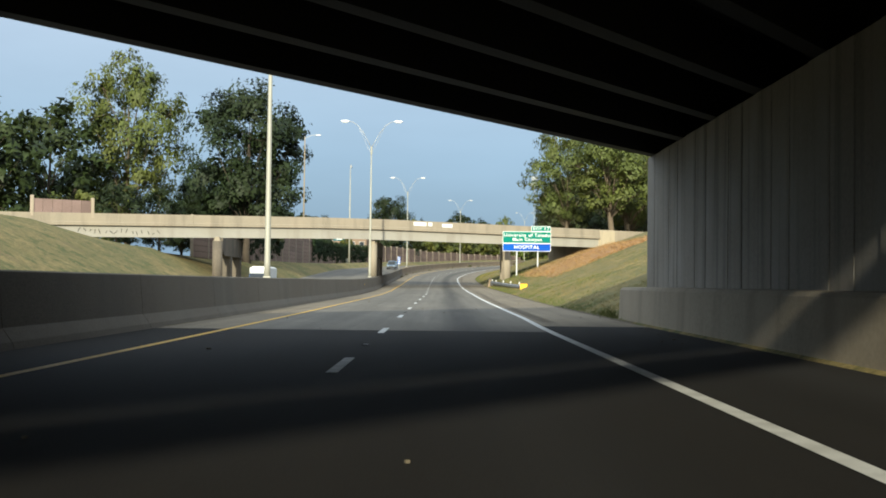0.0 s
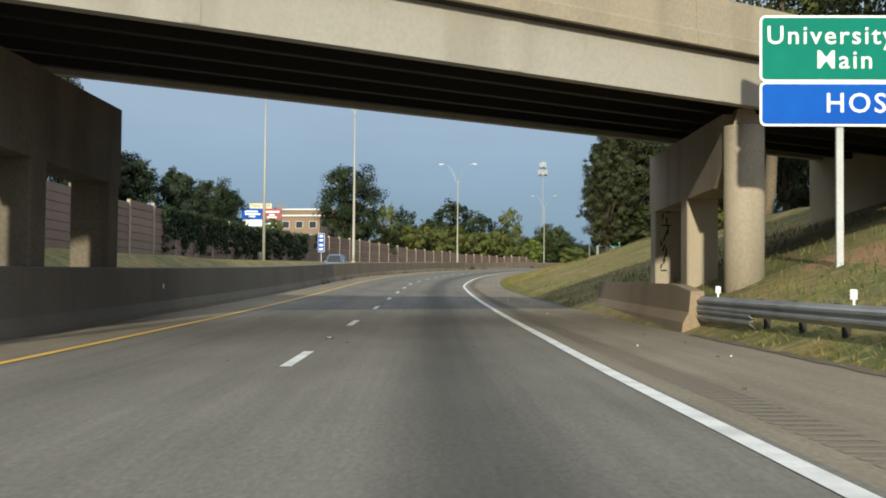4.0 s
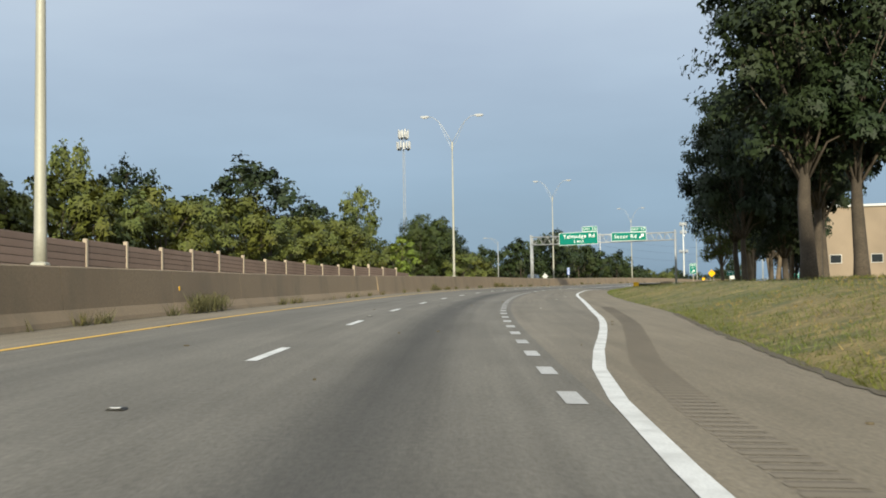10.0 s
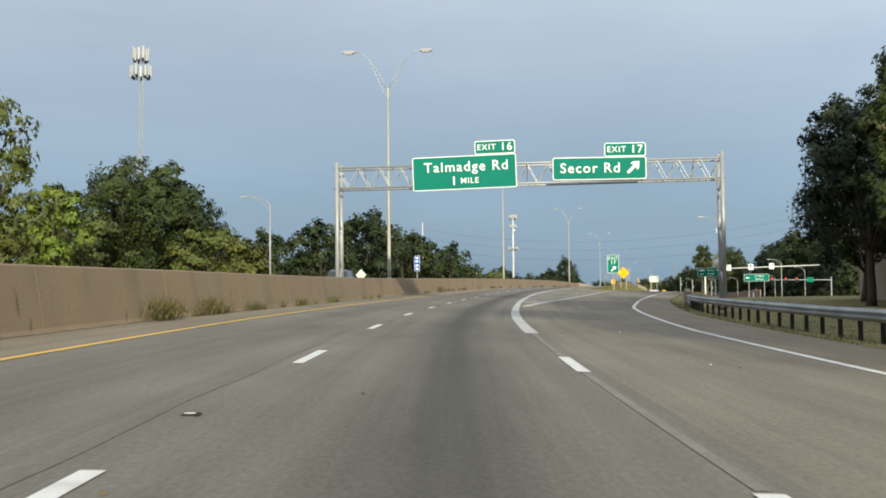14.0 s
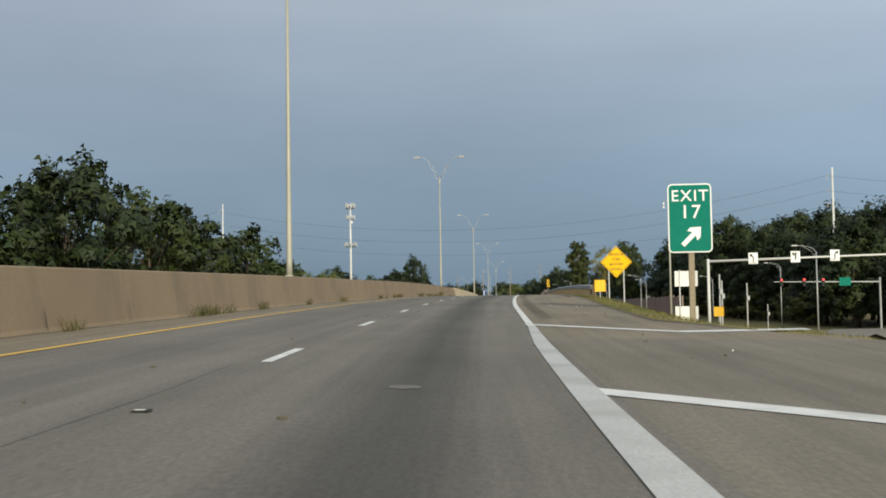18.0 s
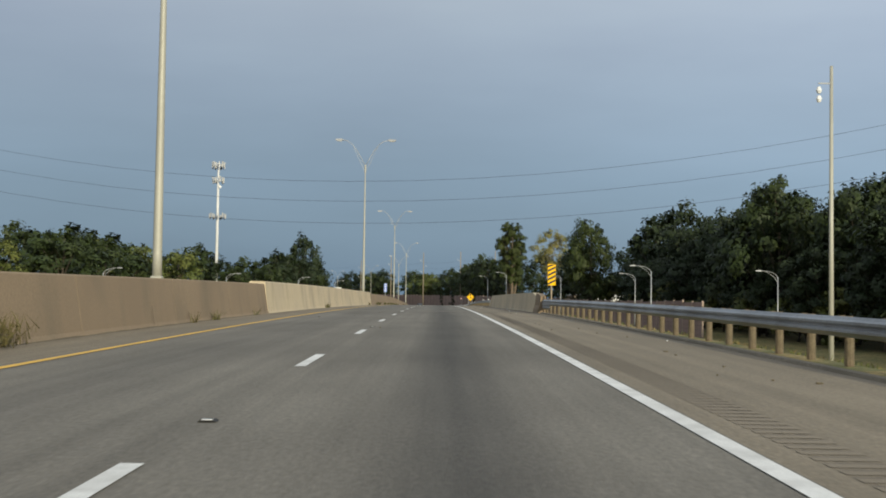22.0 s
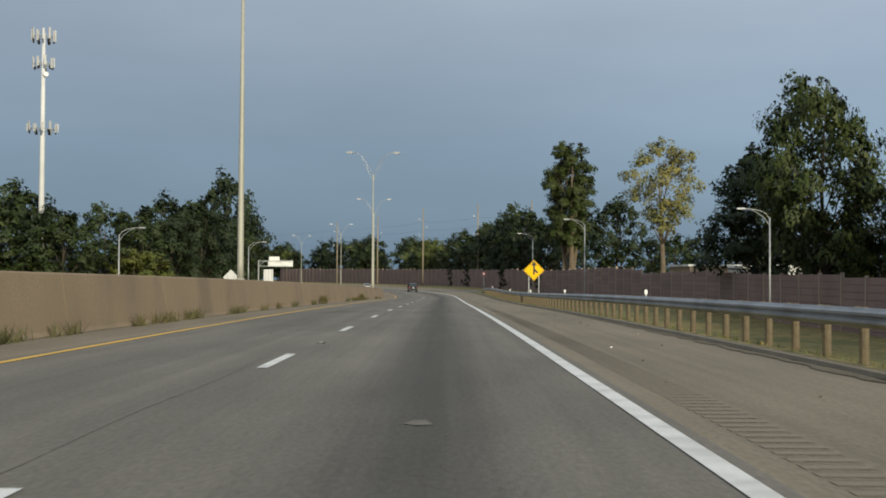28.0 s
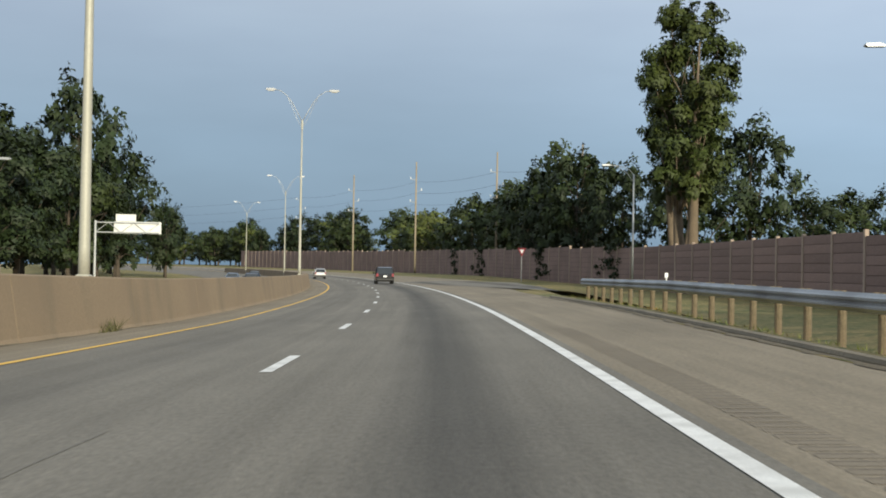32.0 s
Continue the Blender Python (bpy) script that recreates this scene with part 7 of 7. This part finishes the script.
def street_lamp(s, d, head_h, side, label="single-arm steel street lamp beside a ramp"):
    """Pole stands at d; its arm reaches side * 2.7 m across."""
    g0 = ground_h(s, d)
    T = head_h - g0
    ob = thing("street_lamp", spot(s, d, g0), label, "street lamp", "ramp street lamps")
    part("pole", Geo().tube([(0, 0, -0.3), (0, 0, T - 0.7)], [0.11, 0.07], 9), GALV, ob, smooth=True)
    part("arm", Geo().tube([(side * x, 0, T + z) for x, z in ((0, -0.8), (0.35, -0.35), (0.9, -0.08), (1.6, 0.05), (2.3, 0.08))], 0.035, 6), GALV, ob)
    part("lower_arm", Geo().tube([(side * x, 0, T + z) for x, z in ((0, -1.5), (0.5, -0.75), (1.1, -0.3), (1.7, 0.02))], 0.028, 6), GALV, ob)
    part("lamp_head", Geo().prism([(-0.42, 0.02), (0.3, 0.0), (0.42, 0.06), (0.36, 0.15), (-0.2, 0.18), (-0.42, 0.1)], pose(side * 2.6, 0, T, 0, 0, 0 if side > 0 else 180), 0.3), LAMP_GREY, ob)
    return ob


for s, d, h, side in ((603.7, 24.6, 9.9, -1), (963.6, 31.8, 8.2, -1), (894, 38.3, 6.4, -1), (1024.5, 22.9, 9.75, -1), (841, 31.8, 5.9, -1), (834, 47.6, 5.2, -1), (700, 40, 5.5, -1), (780, 52, 6.0, -1), (1085, 24, 10.2, -1),
                      (991.6, -34.5, 8.2, 1), (925, -42, 6.3, 1), (860, -50, 5.0, 1), (1060, -28, 9.5, 1), (545, -23, 9.2, -1)):
    street_lamp(s, d, h, side)

# lamps on the second overpass
for s, d, top in ((135.6, -14.0, 16.9), (180.3, 32.0, 18.3)):
    ob = thing("street_lamp", spot(s, d, 6.6), "slim brown lamp pole beside the overpass", "street lamp", "overpass lamps")
    part("pole", Geo().tube([(0, 0, -1.2), (0, 0, top - 6.6)], [0.10, 0.06], 8), WOOD_POLE, ob, smooth=True)
    part("arm", Geo().tube([(0, 0, top - 6.8), (0.7, 0, top - 6.45), (1.3, 0, top - 6.4)], 0.03, 6), GALV, ob)
    part("lamp_head", Geo().box(pose(1.5, 0, top - 6.42), 0.6, 0.26, 0.14, 0.04), LAMP_GREY, ob)
# pole beside the far carriageway, its head turned along the road
ob = thing("street_lamp", spot(277, -24.9, 0.3), "very tall pale lamp pole before the noise wall", "street lamp")
part("pole", Geo().tube([(0, 0, -0.2), (0, 0, 11), (0, 0, 23.2)], [0.21, 0.15, 0.08], 12), POLE_PAINT, ob, smooth=True)
part("base_box", Geo().box(pose(-0.55, 0, 1.0), 0.5, 0.35, 1.3, 0.03), POLE_PAINT, ob)
part("arm", Geo().tube([(0, 0, 22.9), (0.25, -0.6, 23.3), (0.55, -1.6, 23.1)], 0.045, 6), GALV, ob)
part("lamp_head", Geo().box(pose(0.6, -2.0, 22.6, 0, 0, 90), 0.9, 0.30, 0.5, 0.06), LAMP_GREY, ob)

# ---- the cross street's signals and signs ----
gm = ground_h(677, 23.6)
ms = thing("signal_mast", spot(677, 23.6, gm), "pale steel mast arm with lane signs over the ramp", "traffic signal")
T = 3.2 - gm
part("mast", Geo().tube([(0, 0, -0.3), (0, 0, T + 0.25)], [0.17, 0.14], 12), PLASTER, ms, smooth=True)
part("mast_arm", Geo().tube([(0, 0, T), (22, 0, T + 0.5)], [0.13, 0.08], 10), PLASTER, ms, smooth=True)
for x, sym in ((4.6, 0), (8.9, 1), (12.9, 2)):
    z = T + 0.02 * x + 0.15
    p = part("lane_sign", Geo().box(pose(x, -0.16, z), 0.95, 0.02, 1.15, 0.0), SIGN_WHITE, ms)
    part("lane_arrow", Geo().prism([(-0.06, -0.4), (0.06, -0.4), (0.06, 0.05), (-0.12, 0.25), (-0.05, 0.34), (-0.36, 0.34), (-0.3, 0.04), (-0.21, 0.14), (-0.06, 0.0)] if sym < 2 else [(0.06, -0.4), (0.06, 0.0), (0.21, 0.14), (0.3, 0.04), (0.36, 0.34), (0.05, 0.34), (0.12, 0.25), (-0.06, 0.05), (-0.06, -0.4)], pose(x, -0.176, z + 0.08), 0.008), SIGN_BLACK, p)
    if sym != 1:
        letters("ONLY", 0.26, SIGN_BLACK, p, pose(x, -0.174, z - 0.43))
    if sym == 1:
        part("lane_arrow", Geo().prism([(-0.05, -0.1), (0.05, -0.1), (0.05, 0.28), (0.16, 0.28), (0, 0.5), (-0.16, 0.28), (-0.05, 0.28)], pose(x + 0.05, -0.176, z + 0.0), 0.008), SIGN_BLACK, p)
gs = ground_h(716, 52)
sm = thing("signal_mast", spot(716, 52, gs), "far mast arm with red signal lights", "traffic signal")
T = 1.2 - gs
part("mast", Geo().tube([(0, 0, -0.3), (0, 0, T + 0.6)], 0.14, 10), GALV, sm)
part("mast_arm", Geo().tube([(0, 0, T), (-14, 0, T + 0.2)], [0.1, 0.06], 8), GALV, sm)
for x in (-7.5, -10.0, -13.0):
    hb = part("signal_head", Geo().box(pose(x, -0.1, T + 0.1), 0.36, 0.3, 1.1, 0.03), DARK_STEEL, sm)
    part("red_light", Geo().tube([(x, -0.27, T + 0.42), (x, -0.29, T + 0.42)], 0.14, 14), RED_LAMP, hb, "lit red signal")
part("street_sign", Geo().box(pose(-4.6, -0.12, T + 0.1), 1.5, 0.03, 1.1, 0.0), SIGN_GREEN, sm)
gp = ground_h(627, 14.9)
pn = thing("sign_panel_pair", spot(627, 14.9, gp), "two blank white sign backs on steel posts", "road sign")
for z in (1.15, -1.1):
    part("panel", Geo().box(pose(0, 0, z - gp - 0.1), 1.45, 0.03, 0.98, 0.0), SIGN_BACK, pn)
for x in (-0.42, 0.42):
    part("post", Geo().box(pose(x, -0.05, (1.6 - gp) / 2 - 0.2), 0.07, 0.06, 1.6 - gp + 0.4), GALV, pn)
end_marker(624.4, 16.5, -1.0, 0.6, 0.6, "square yellow marker beside the exit ramp")
g1 = ground_h(628, 31)
ut = thing("guide_sign", spot(628, 31.0, g1, -8), "green ramp sign with arrow and white lettering", "road sign", "ramp guide signs")
plate(ut, "plate", 3.9, 1.15, pose(0, 0, 1.05 - g1), SIGN_GREEN, rim=0.035, r=0.08)
letters("UT Main", 0.36, SIGN_WHITE, ut, pose(0.45, -0.034, 1.30 - g1))
letters("Campus", 0.36, SIGN_WHITE, ut, pose(0.45, -0.034, 0.82 - g1))
part("arrow", Geo().prism([(-0.35, 0), (-0.1, -0.18), (-0.1, -0.06), (0.3, -0.06), (0.3, 0.06), (-0.1, 0.06), (-0.1, 0.18)], pose(-1.35, -0.034, 1.05 - g1), 0.01), SIGN_WHITE, ut)
for x in (-1.2, 1.2):
    part("post", Geo().box(pose(x, 0.06, (1.4 - g1) / 2 - 0.2), 0.09, 0.07, 1.4 - g1 + 0.4), GALV, ut)
g1 = ground_h(566, 21.5)
sr = thing("guide_sign", spot(566, 21.5, g1, -5), "wide green sign for both directions of the cross road", "road sign", "ramp guide signs")
plate(sr, "plate", 2.9, 0.98, pose(0, 0, 2.3 - g1), SIGN_GREEN, rim=0.03, r=0.07)
letters("Secor", 0.30, SIGN_WHITE, sr, pose(0, -0.034, 2.5 - g1))
letters("Road", 0.30, SIGN_WHITE, sr, pose(0, -0.034, 2.12 - g1))
for x in (-0.95, 0.95):
    part("white_mark", Geo().box(pose(x, -0.034, 2.52 - g1), 0.6, 0.008, 0.14), SIGN_WHITE, sr)
    part("arrow", Geo().prism([(-0.22, 0), (-0.06, -0.1), (-0.06, -0.03), (0.2, -0.03), (0.2, 0.03), (-0.06, 0.03), (-0.06, 0.1)], pose(x, -0.034, 2.1 - g1, 0, 180 if x > 0 else 0, 0), 0.008), SIGN_WHITE, sr)
    part("post", Geo().box(pose(x, 0.06, (2.3 - g1) / 2), 0.08, 0.06, 2.3 - g1 + 0.5), GALV, sr)
# small posts along the ramp nose
for s, d, h in ((640, 19, 1.4), (652, 21, 1.0), (660, 24.5, 0.8), (700, 34, -1.5)):
    g0 = ground_h(s, d)
    pl = thing("ramp_post", spot(s, d, g0), "slim steel post beside the ramp", "post", "ramp posts")
    part("post", Geo().tube([(0, 0, -0.3), (0, 0, h - g0)], 0.06, 8), GALV, pl)
    part("box", Geo().box(pose(0.1, -0.05, (h - g0) * 0.7), 0.25, 0.2, 0.4, 0.02), LAMP_GREY, pl)
# signs beyond the far carriageway
g1 = ground_h(1115.5, -29.4)
lg = thing("cantilever_sign", spot(1115.5, -29.4, g1), "overhead sign seen from behind on a lattice arm", "road sign")
part("mast", Geo().tube([(0, 0, -0.3), (0, 0, 7.5 - g1)], 0.14, 10), GALV, lg)
for z in (7.3, 6.2):
    part("arm", Geo().tube([(0, 0, z - g1), (7.0, 0, z - g1)], 0.07, 8), GALV, lg)
for i in range(5):
    part("lacing_bar", Geo().tube([(i * 1.4, 0, (7.3 if i % 2 else 6.2) - g1), (i * 1.4 + 1.4, 0, (6.2 if i % 2 else 7.3) - g1)], 0.035, 6), GALV, lg)
part("plate", Geo().box(pose(4.6, 0.16, 6.75 - g1), 5.2, 0.04, 1.35, 0.0), SIGN_BACK, lg)
part("exit_tab", Geo().box(pose(3.3, 0.16, 7.85 - g1), 2.2, 0.04, 0.8, 0.0), SIGN_BACK, lg)
g1 = ground_h(1029.4, -22.0)
rb = thing("sign_seen_from_behind", spot(1029.4, -22.0, g1), "grey ribbed back of a square sign", "road sign")
part("plate", Geo().box(pose(0, 0, 3.5 - g1), 1.35, 0.03, 2.3, 0.0), SIGN_BACK, rb)
for x in (-0.45, 0, 0.45):
    part("rib", Geo().box(pose(x, -0.04, 3.5 - g1), 0.05, 0.05, 2.3), GALV, rb)
part("post", Geo().box(pose(0, 0.06, 1.0 - g1 / 2), 0.1, 0.08, 2.6 - g1), GALV, rb)
cb = thing("control_cabinet", spot(1040, -20.3, ground_h(1040, -20.3)), "beige roadside control cabinet", "cabinet")
part("body", Geo().box(pose(0, 0, 1.2), 1.0, 0.7, 2.4, 0.04), STUCCO, cb)
part("door", Geo().box(pose(0, -0.36, 1.25), 0.8, 0.02, 1.9), SIGN_BACK, cb)

# ---- billboard beyond the noise wall ----
g1 = ground_h(344, -46)
bb = thing("billboard", spot(344, -46, g1, 6), "stacked lodging advertisement board in blue, red and teal", "billboard")
H = lambda z: z - g1
for name, x, z, w, h, mat in (("blue_panel", -1.75, 10.0, 3.9, 2.0, SIGN_BLUE), ("red_panel", 2.1, 9.95, 3.7, 2.1, SIGN_RED), ("teal_panel", 2.1, 7.85, 3.7, 2.0, car_paint("teal_board", (0.01, 0.10, 0.12))),
                              ("white_panel", -1.75, 8.3, 3.9, 1.2, SIGN_WHITE), ("top_panel", -0.1, 11.5, 4.2, 0.95, material("cream_board", (0.62, 0.56, 0.38), 0.5))):
    part(name, Geo().box(pose(x, 0, H(z)), w, 0.2, h, 0.0), mat, bb)
for word, x in (("THIS", -1.1), ("EXIT", 0.95)):
    letters(word, 0.72, SIGN_BLACK, bb, pose(x, -0.12, H(11.5)))
for x, z, w in ((-1.9, 10.45, 2.6), (-1.6, 9.95, 2.9), (-1.7, 9.5, 1.2), (2.1, 10.4, 2.8), (2.1, 9.8, 1.0), (2.1, 9.35, 1.8), (2.2, 8.2, 2.9), (2.1, 7.4, 1.7)):
    part("white_mark", Geo().box(pose(x, -0.12, H(z)), w, 0.012, 0.3), SIGN_WHITE, bb)
for x in (-2.6, 2.6):
    part("post", Geo().tube([(x, 0.3, -0.3), (x, 0.3, H(11.2))], 0.2, 10), DARK_STEEL, bb)
g1 = ground_h(318, -46)
up = thing("utility_pole", spot(318, -46, g1), "wooden utility pole with transformer and cross arm", "utility pole", "wooden utility poles")
part("pole", Geo().tube([(0, 0, -0.5), (0, 0, 12.5)], [0.2, 0.14], 9), WOOD_POLE, up)
part("cross_arm", Geo().box(pose(0, 0, 11.8), 2.6, 0.12, 0.14), WOOD_POLE, up)
part("transformer", Geo().tube([(-0.4, 0, 9.0), (-0.4, 0, 10.1)], 0.28, 12), LAMP_GREY, up)
copy_thing(up, spot(348, -43.5, g1 - 1.0, 20))


# ---- buildings ----
def building(name, s, d, yaw, w, dep, tall, wall, label, bands, parapet=0.5, foot=None):
    g0 = ground_h(s, d) if foot is None else foot
    ob = thing(name, spot(s, d, g0, yaw), label, "building", "buildings behind the trees")
    part("wall", Geo().box(pose(0, 0, tall / 2 - 0.5), w, dep, tall + 1), wall, ob)
    part("roof", Geo().box(pose(0, 0, tall + 0.12), w + 0.8, dep + 0.8, 0.35, 0.04), PLASTER, ob)
    for z, n, ww, hh in bands:
        for i in range(n):
            x = -w / 2 + (i + 0.5) * w / n
            wf = part("window", Geo().box(pose(x, -dep / 2 - 0.02, z), ww + 0.16, 0.10, hh + 0.16), PLASTER, ob)
            part("pane", Geo().box(pose(x, -dep / 2 - 0.05, z), ww, 0.08, hh), GLASS, wf)
    return ob


building("office_building", 399, -58, 4, 18, 12, 12.2, BRICK, "brown brick office building with white flat roof edge", ((3.0, 4, 2.0, 1.3), (6.2, 4, 2.0, 1.3), (9.4, 4, 2.0, 1.2)))
building("office_wing", 386, -52.2, 2, 9.4, 9, 10.3, BRICK, "low brick wing with a thick white roof edge", ((2.6, 3, 1.5, 1.4), (5.4, 3, 1.5, 1.4), (8.4, 3, 1.5, 1.4)))
building("tan_building", 532, 52, 0, 30, 56, 12.0, STUCCO, "plain tan rendered building behind trees", ((4.0, 5, 1.6, 1.2),))
building("low_building", 1085, 66, -4, 26, 18, 6.0, STUCCO, "low tan commercial building behind the noise wall", ((3.4, 6, 2.0, 1.4),))
building("low_building", 1052, 58, -4, 10, 12, 5.6, PLASTER, "low pale building behind the noise wall", ((3.4, 3, 1.6, 1.4),))


# ---- vehicles ----
def wheel(parent, x, y, r, w):
    t = part("wheel", Geo().tube([(x - w / 2, y, r), (x - w / 2 + 0.03, y, r), (x + w / 2 - 0.03, y, r), (x + w / 2, y, r)], [r * 0.9, r, r, r * 0.9], 18, up=Vector((0, 0.3, 1))), RUBBER, parent)
    s = 1 if x > 0 else -1
    part("rim", Geo().tube([(x + s * (w / 2 - 0.02), y, r), (x + s * (w / 2 + 0.012), y, r)], [r * 0.62, r * 0.55], 14, up=Vector((0, 0.3, 1))), GALV, t)


def suv(s, d, yaw, paint, label, length=4.6, width=1.86, tall=1.7):
    """Built with its tail at -y. Body, glasshouse, lights, bumpers, wheels."""
    ob = thing("car", spot(s, d, 0.0, yaw), label, "car", "cars on the motorway")
    L, W, Hh = length / 2, width / 2, tall
    rings = []
    for y, z0, z1, w in ((-L, 0.42, 0.86, 0.84), (-L + 0.06, 0.34, 1.02, 0.93), (-L + 0.5, 0.27, 1.05, 1.0), (0, 0.25, 1.05, 1.0), (L - 1.2, 0.25, 1.02, 1.0), (L - 0.35, 0.28, 0.92, 0.96), (L, 0.38, 0.72, 0.80)):
        k = W * w
        rings.append([Vector((x, y, z)) for x, z in ((-k + 0.08, z0), (k - 0.08, z0), (k, z0 + 0.12), (k, (z0 + z1) / 2 + 0.1), (k * 0.95, z1), (-k * 0.95, z1), (-k, (z0 + z1) / 2 + 0.1), (-k, z0 + 0.12))])
    part("body", Geo().sweep(rings), paint, ob, smooth=False)
    cab = []
    for y, z1, w in ((-L + 0.14, 1.04, 0.88), (-L + 0.42, Hh - 0.10, 0.76), (-L + 0.9, Hh, 0.76), (0.25, Hh - 0.01, 0.75), (0.75, Hh - 0.12, 0.74), (L - 1.25, 1.04, 0.84)):
        k, b = W * w, W * 0.92
        cab.append([Vector((x, y, z)) for x, z in ((-b, 1.0), (b, 1.0), (k, z1 - 0.03), (k * 0.9, z1), (-k * 0.9, z1), (-k, z1 - 0.03))])
    part("glasshouse", Geo().sweep(cab), GLASS, ob)
    part("roof", Geo().prism([(-L + 0.38, Hh - 0.06), (0.5, Hh - 0.07), (0.3, Hh + 0.02), (-L + 0.85, Hh + 0.03)], pose(0, 0, 0, 0, 0, 90), width * 0.72), paint, ob)
    for x in (-1, 1):
        for a, b in (((W * 0.92, -L + 0.14, 1.04), (W * 0.76, -L + 0.5, Hh - 0.06)), ((W * 0.86, L - 1.25, 1.04), (W * 0.74, 0.72, Hh - 0.1)), ((W * 0.93, -0.2, 1.04), (W * 0.76, -0.2, Hh - 0.05))):
            part("pillar", Geo().tube([(x * a[0], a[1], a[2]), (x * b[0], b[1], b[2])], 0.05, 6), paint, ob)
        part("tail_light", Geo().box(pose(x * (W - 0.16), -L + 0.03, 0.92), 0.22, 0.12, 0.30, 0.02), SIGN_RED, ob, "red tail light")
        part("headlight", Geo().box(pose(x * (W - 0.30), L - 0.10, 0.70), 0.36, 0.16, 0.16, 0.02), LENS, ob, "clear headlight")
        part("mirror", Geo().box(pose(x * (W + 0.08), L - 1.5, 1.08), 0.2, 0.12, 0.14, 0.02), paint, ob)
        for y in (-L + 0.85, L - 0.9):
            wheel(ob, x * (W - 0.13), y, 0.35, 0.24)
    part("rear_bumper", Geo().box(pose(0, -L - 0.02, 0.50), width * 0.9, 0.16, 0.22, 0.03), SIGN_BLACK, ob, "dark bumper")
    part("front_bumper", Geo().box(pose(0, L - 0.02, 0.46), width * 0.84, 0.14, 0.24, 0.03), SIGN_BLACK, ob, "dark bumper")
    part("grille", Geo().box(pose(0, L - 0.02, 0.66), 0.8, 0.08, 0.14), SIGN_BLACK, ob)
    part("rear_plate", Geo().box(pose(0, -L - 0.01, 0.80), 0.34, 0.03, 0.16), SIGN_WHITE, ob, "white plate")
    return ob


suv(1099, 1.95, 0, car_paint("black_car_paint", (0.012, 0.012, 0.014)), "black sport utility vehicle seen from behind")
suv(1172, -1.9, 0, car_paint("white_car_paint", (0.75, 0.75, 0.74)), "white crossover car seen from behind", 4.5, 1.84, 1.6)
suv(1122, -12.2, 180, car_paint("dark_blue_paint", (0.02, 0.03, 0.05)), "dark blue car facing the camera beyond the barrier", 4.6, 1.82, 1.5)
suv(1150, -15.4, 180, car_paint("silver_blue_paint", (0.10, 0.13, 0.18)), "blue-grey car facing the camera beyond the barrier", 4.6, 1.82, 1.5)
suv(1188, -11.8, 180, car_paint("black_gloss_paint", (0.015, 0.015, 0.016)), "dark car far along the opposite carriageway", 4.6, 1.82, 1.5)
suv(528, -12.4, 180, car_paint("slate_car_paint", (0.05, 0.06, 0.075)), "slate grey sport utility vehicle beyond the barrier", 4.8, 1.95, 1.85)
suv(262, -12.6, 180, car_paint("blue_van_paint", (0.13, 0.19, 0.27)), "pale blue van beyond the barrier", 4.9, 1.95, 1.85)


def box_truck(s, d):
    ob = thing("truck", spot(s, d, 0, 180), "white box truck with a dark blue cab beyond the barrier", "truck")
    blue = car_paint("truck_blue_paint", (0.03, 0.06, 0.13))
    rings = [[Vector((x * w, y, z)) for x, z in ((-1.2, 1.0), (1.2, 1.0), (1.25, 3.2), (0.9, 3.42), (-0.9, 3.42), (-1.25, 3.2))] for y, w in ((-5.5, 0.98), (-5.4, 1.0), (0.2, 1.0), (0.35, 0.95))]
    part("box", Geo().sweep(rings), PLASTER, ob)
    part("cab", Geo().prism([(0.4, 0.6), (3.4, 0.6), (3.4, 1.35), (2.2, 1.55), (1.5, 2.55), (0.4, 2.6)], pose(0, 0, 0, 0, 0, 90), 2.1), blue, ob)
    part("windscreen", Geo().prism([(2.16, 1.6), (2.22, 1.6), (1.56, 2.5), (1.5, 2.5)], pose(0, 0, 0, 0, 0, 90), 1.9), GLASS, ob)
    part("visor", Geo().box(pose(0, 0.4, 3.05), 2.2, 0.3, 0.5, 0.08), REFLECT, ob)
    for x in (-0.8, 0.8):
        part("headlight", Geo().box(pose(x, 3.4, 1.0), 0.35, 0.1, 0.25, 0.02), LENS, ob)
    part("bumper", Geo().box(pose(0, 3.45, 0.55), 2.2, 0.2, 0.3, 0.03), GALV, ob)
    for x in (-0.95, 0.95):
        for y in (2.4, -3.6):
            wheel(ob, x, y, 0.5, 0.3)
    return ob


tr = box_truck(97, -13.2)
tr.matrix_basis = tr.matrix_basis @ Matrix.Diagonal((0.66, 0.66, 0.66, 1))
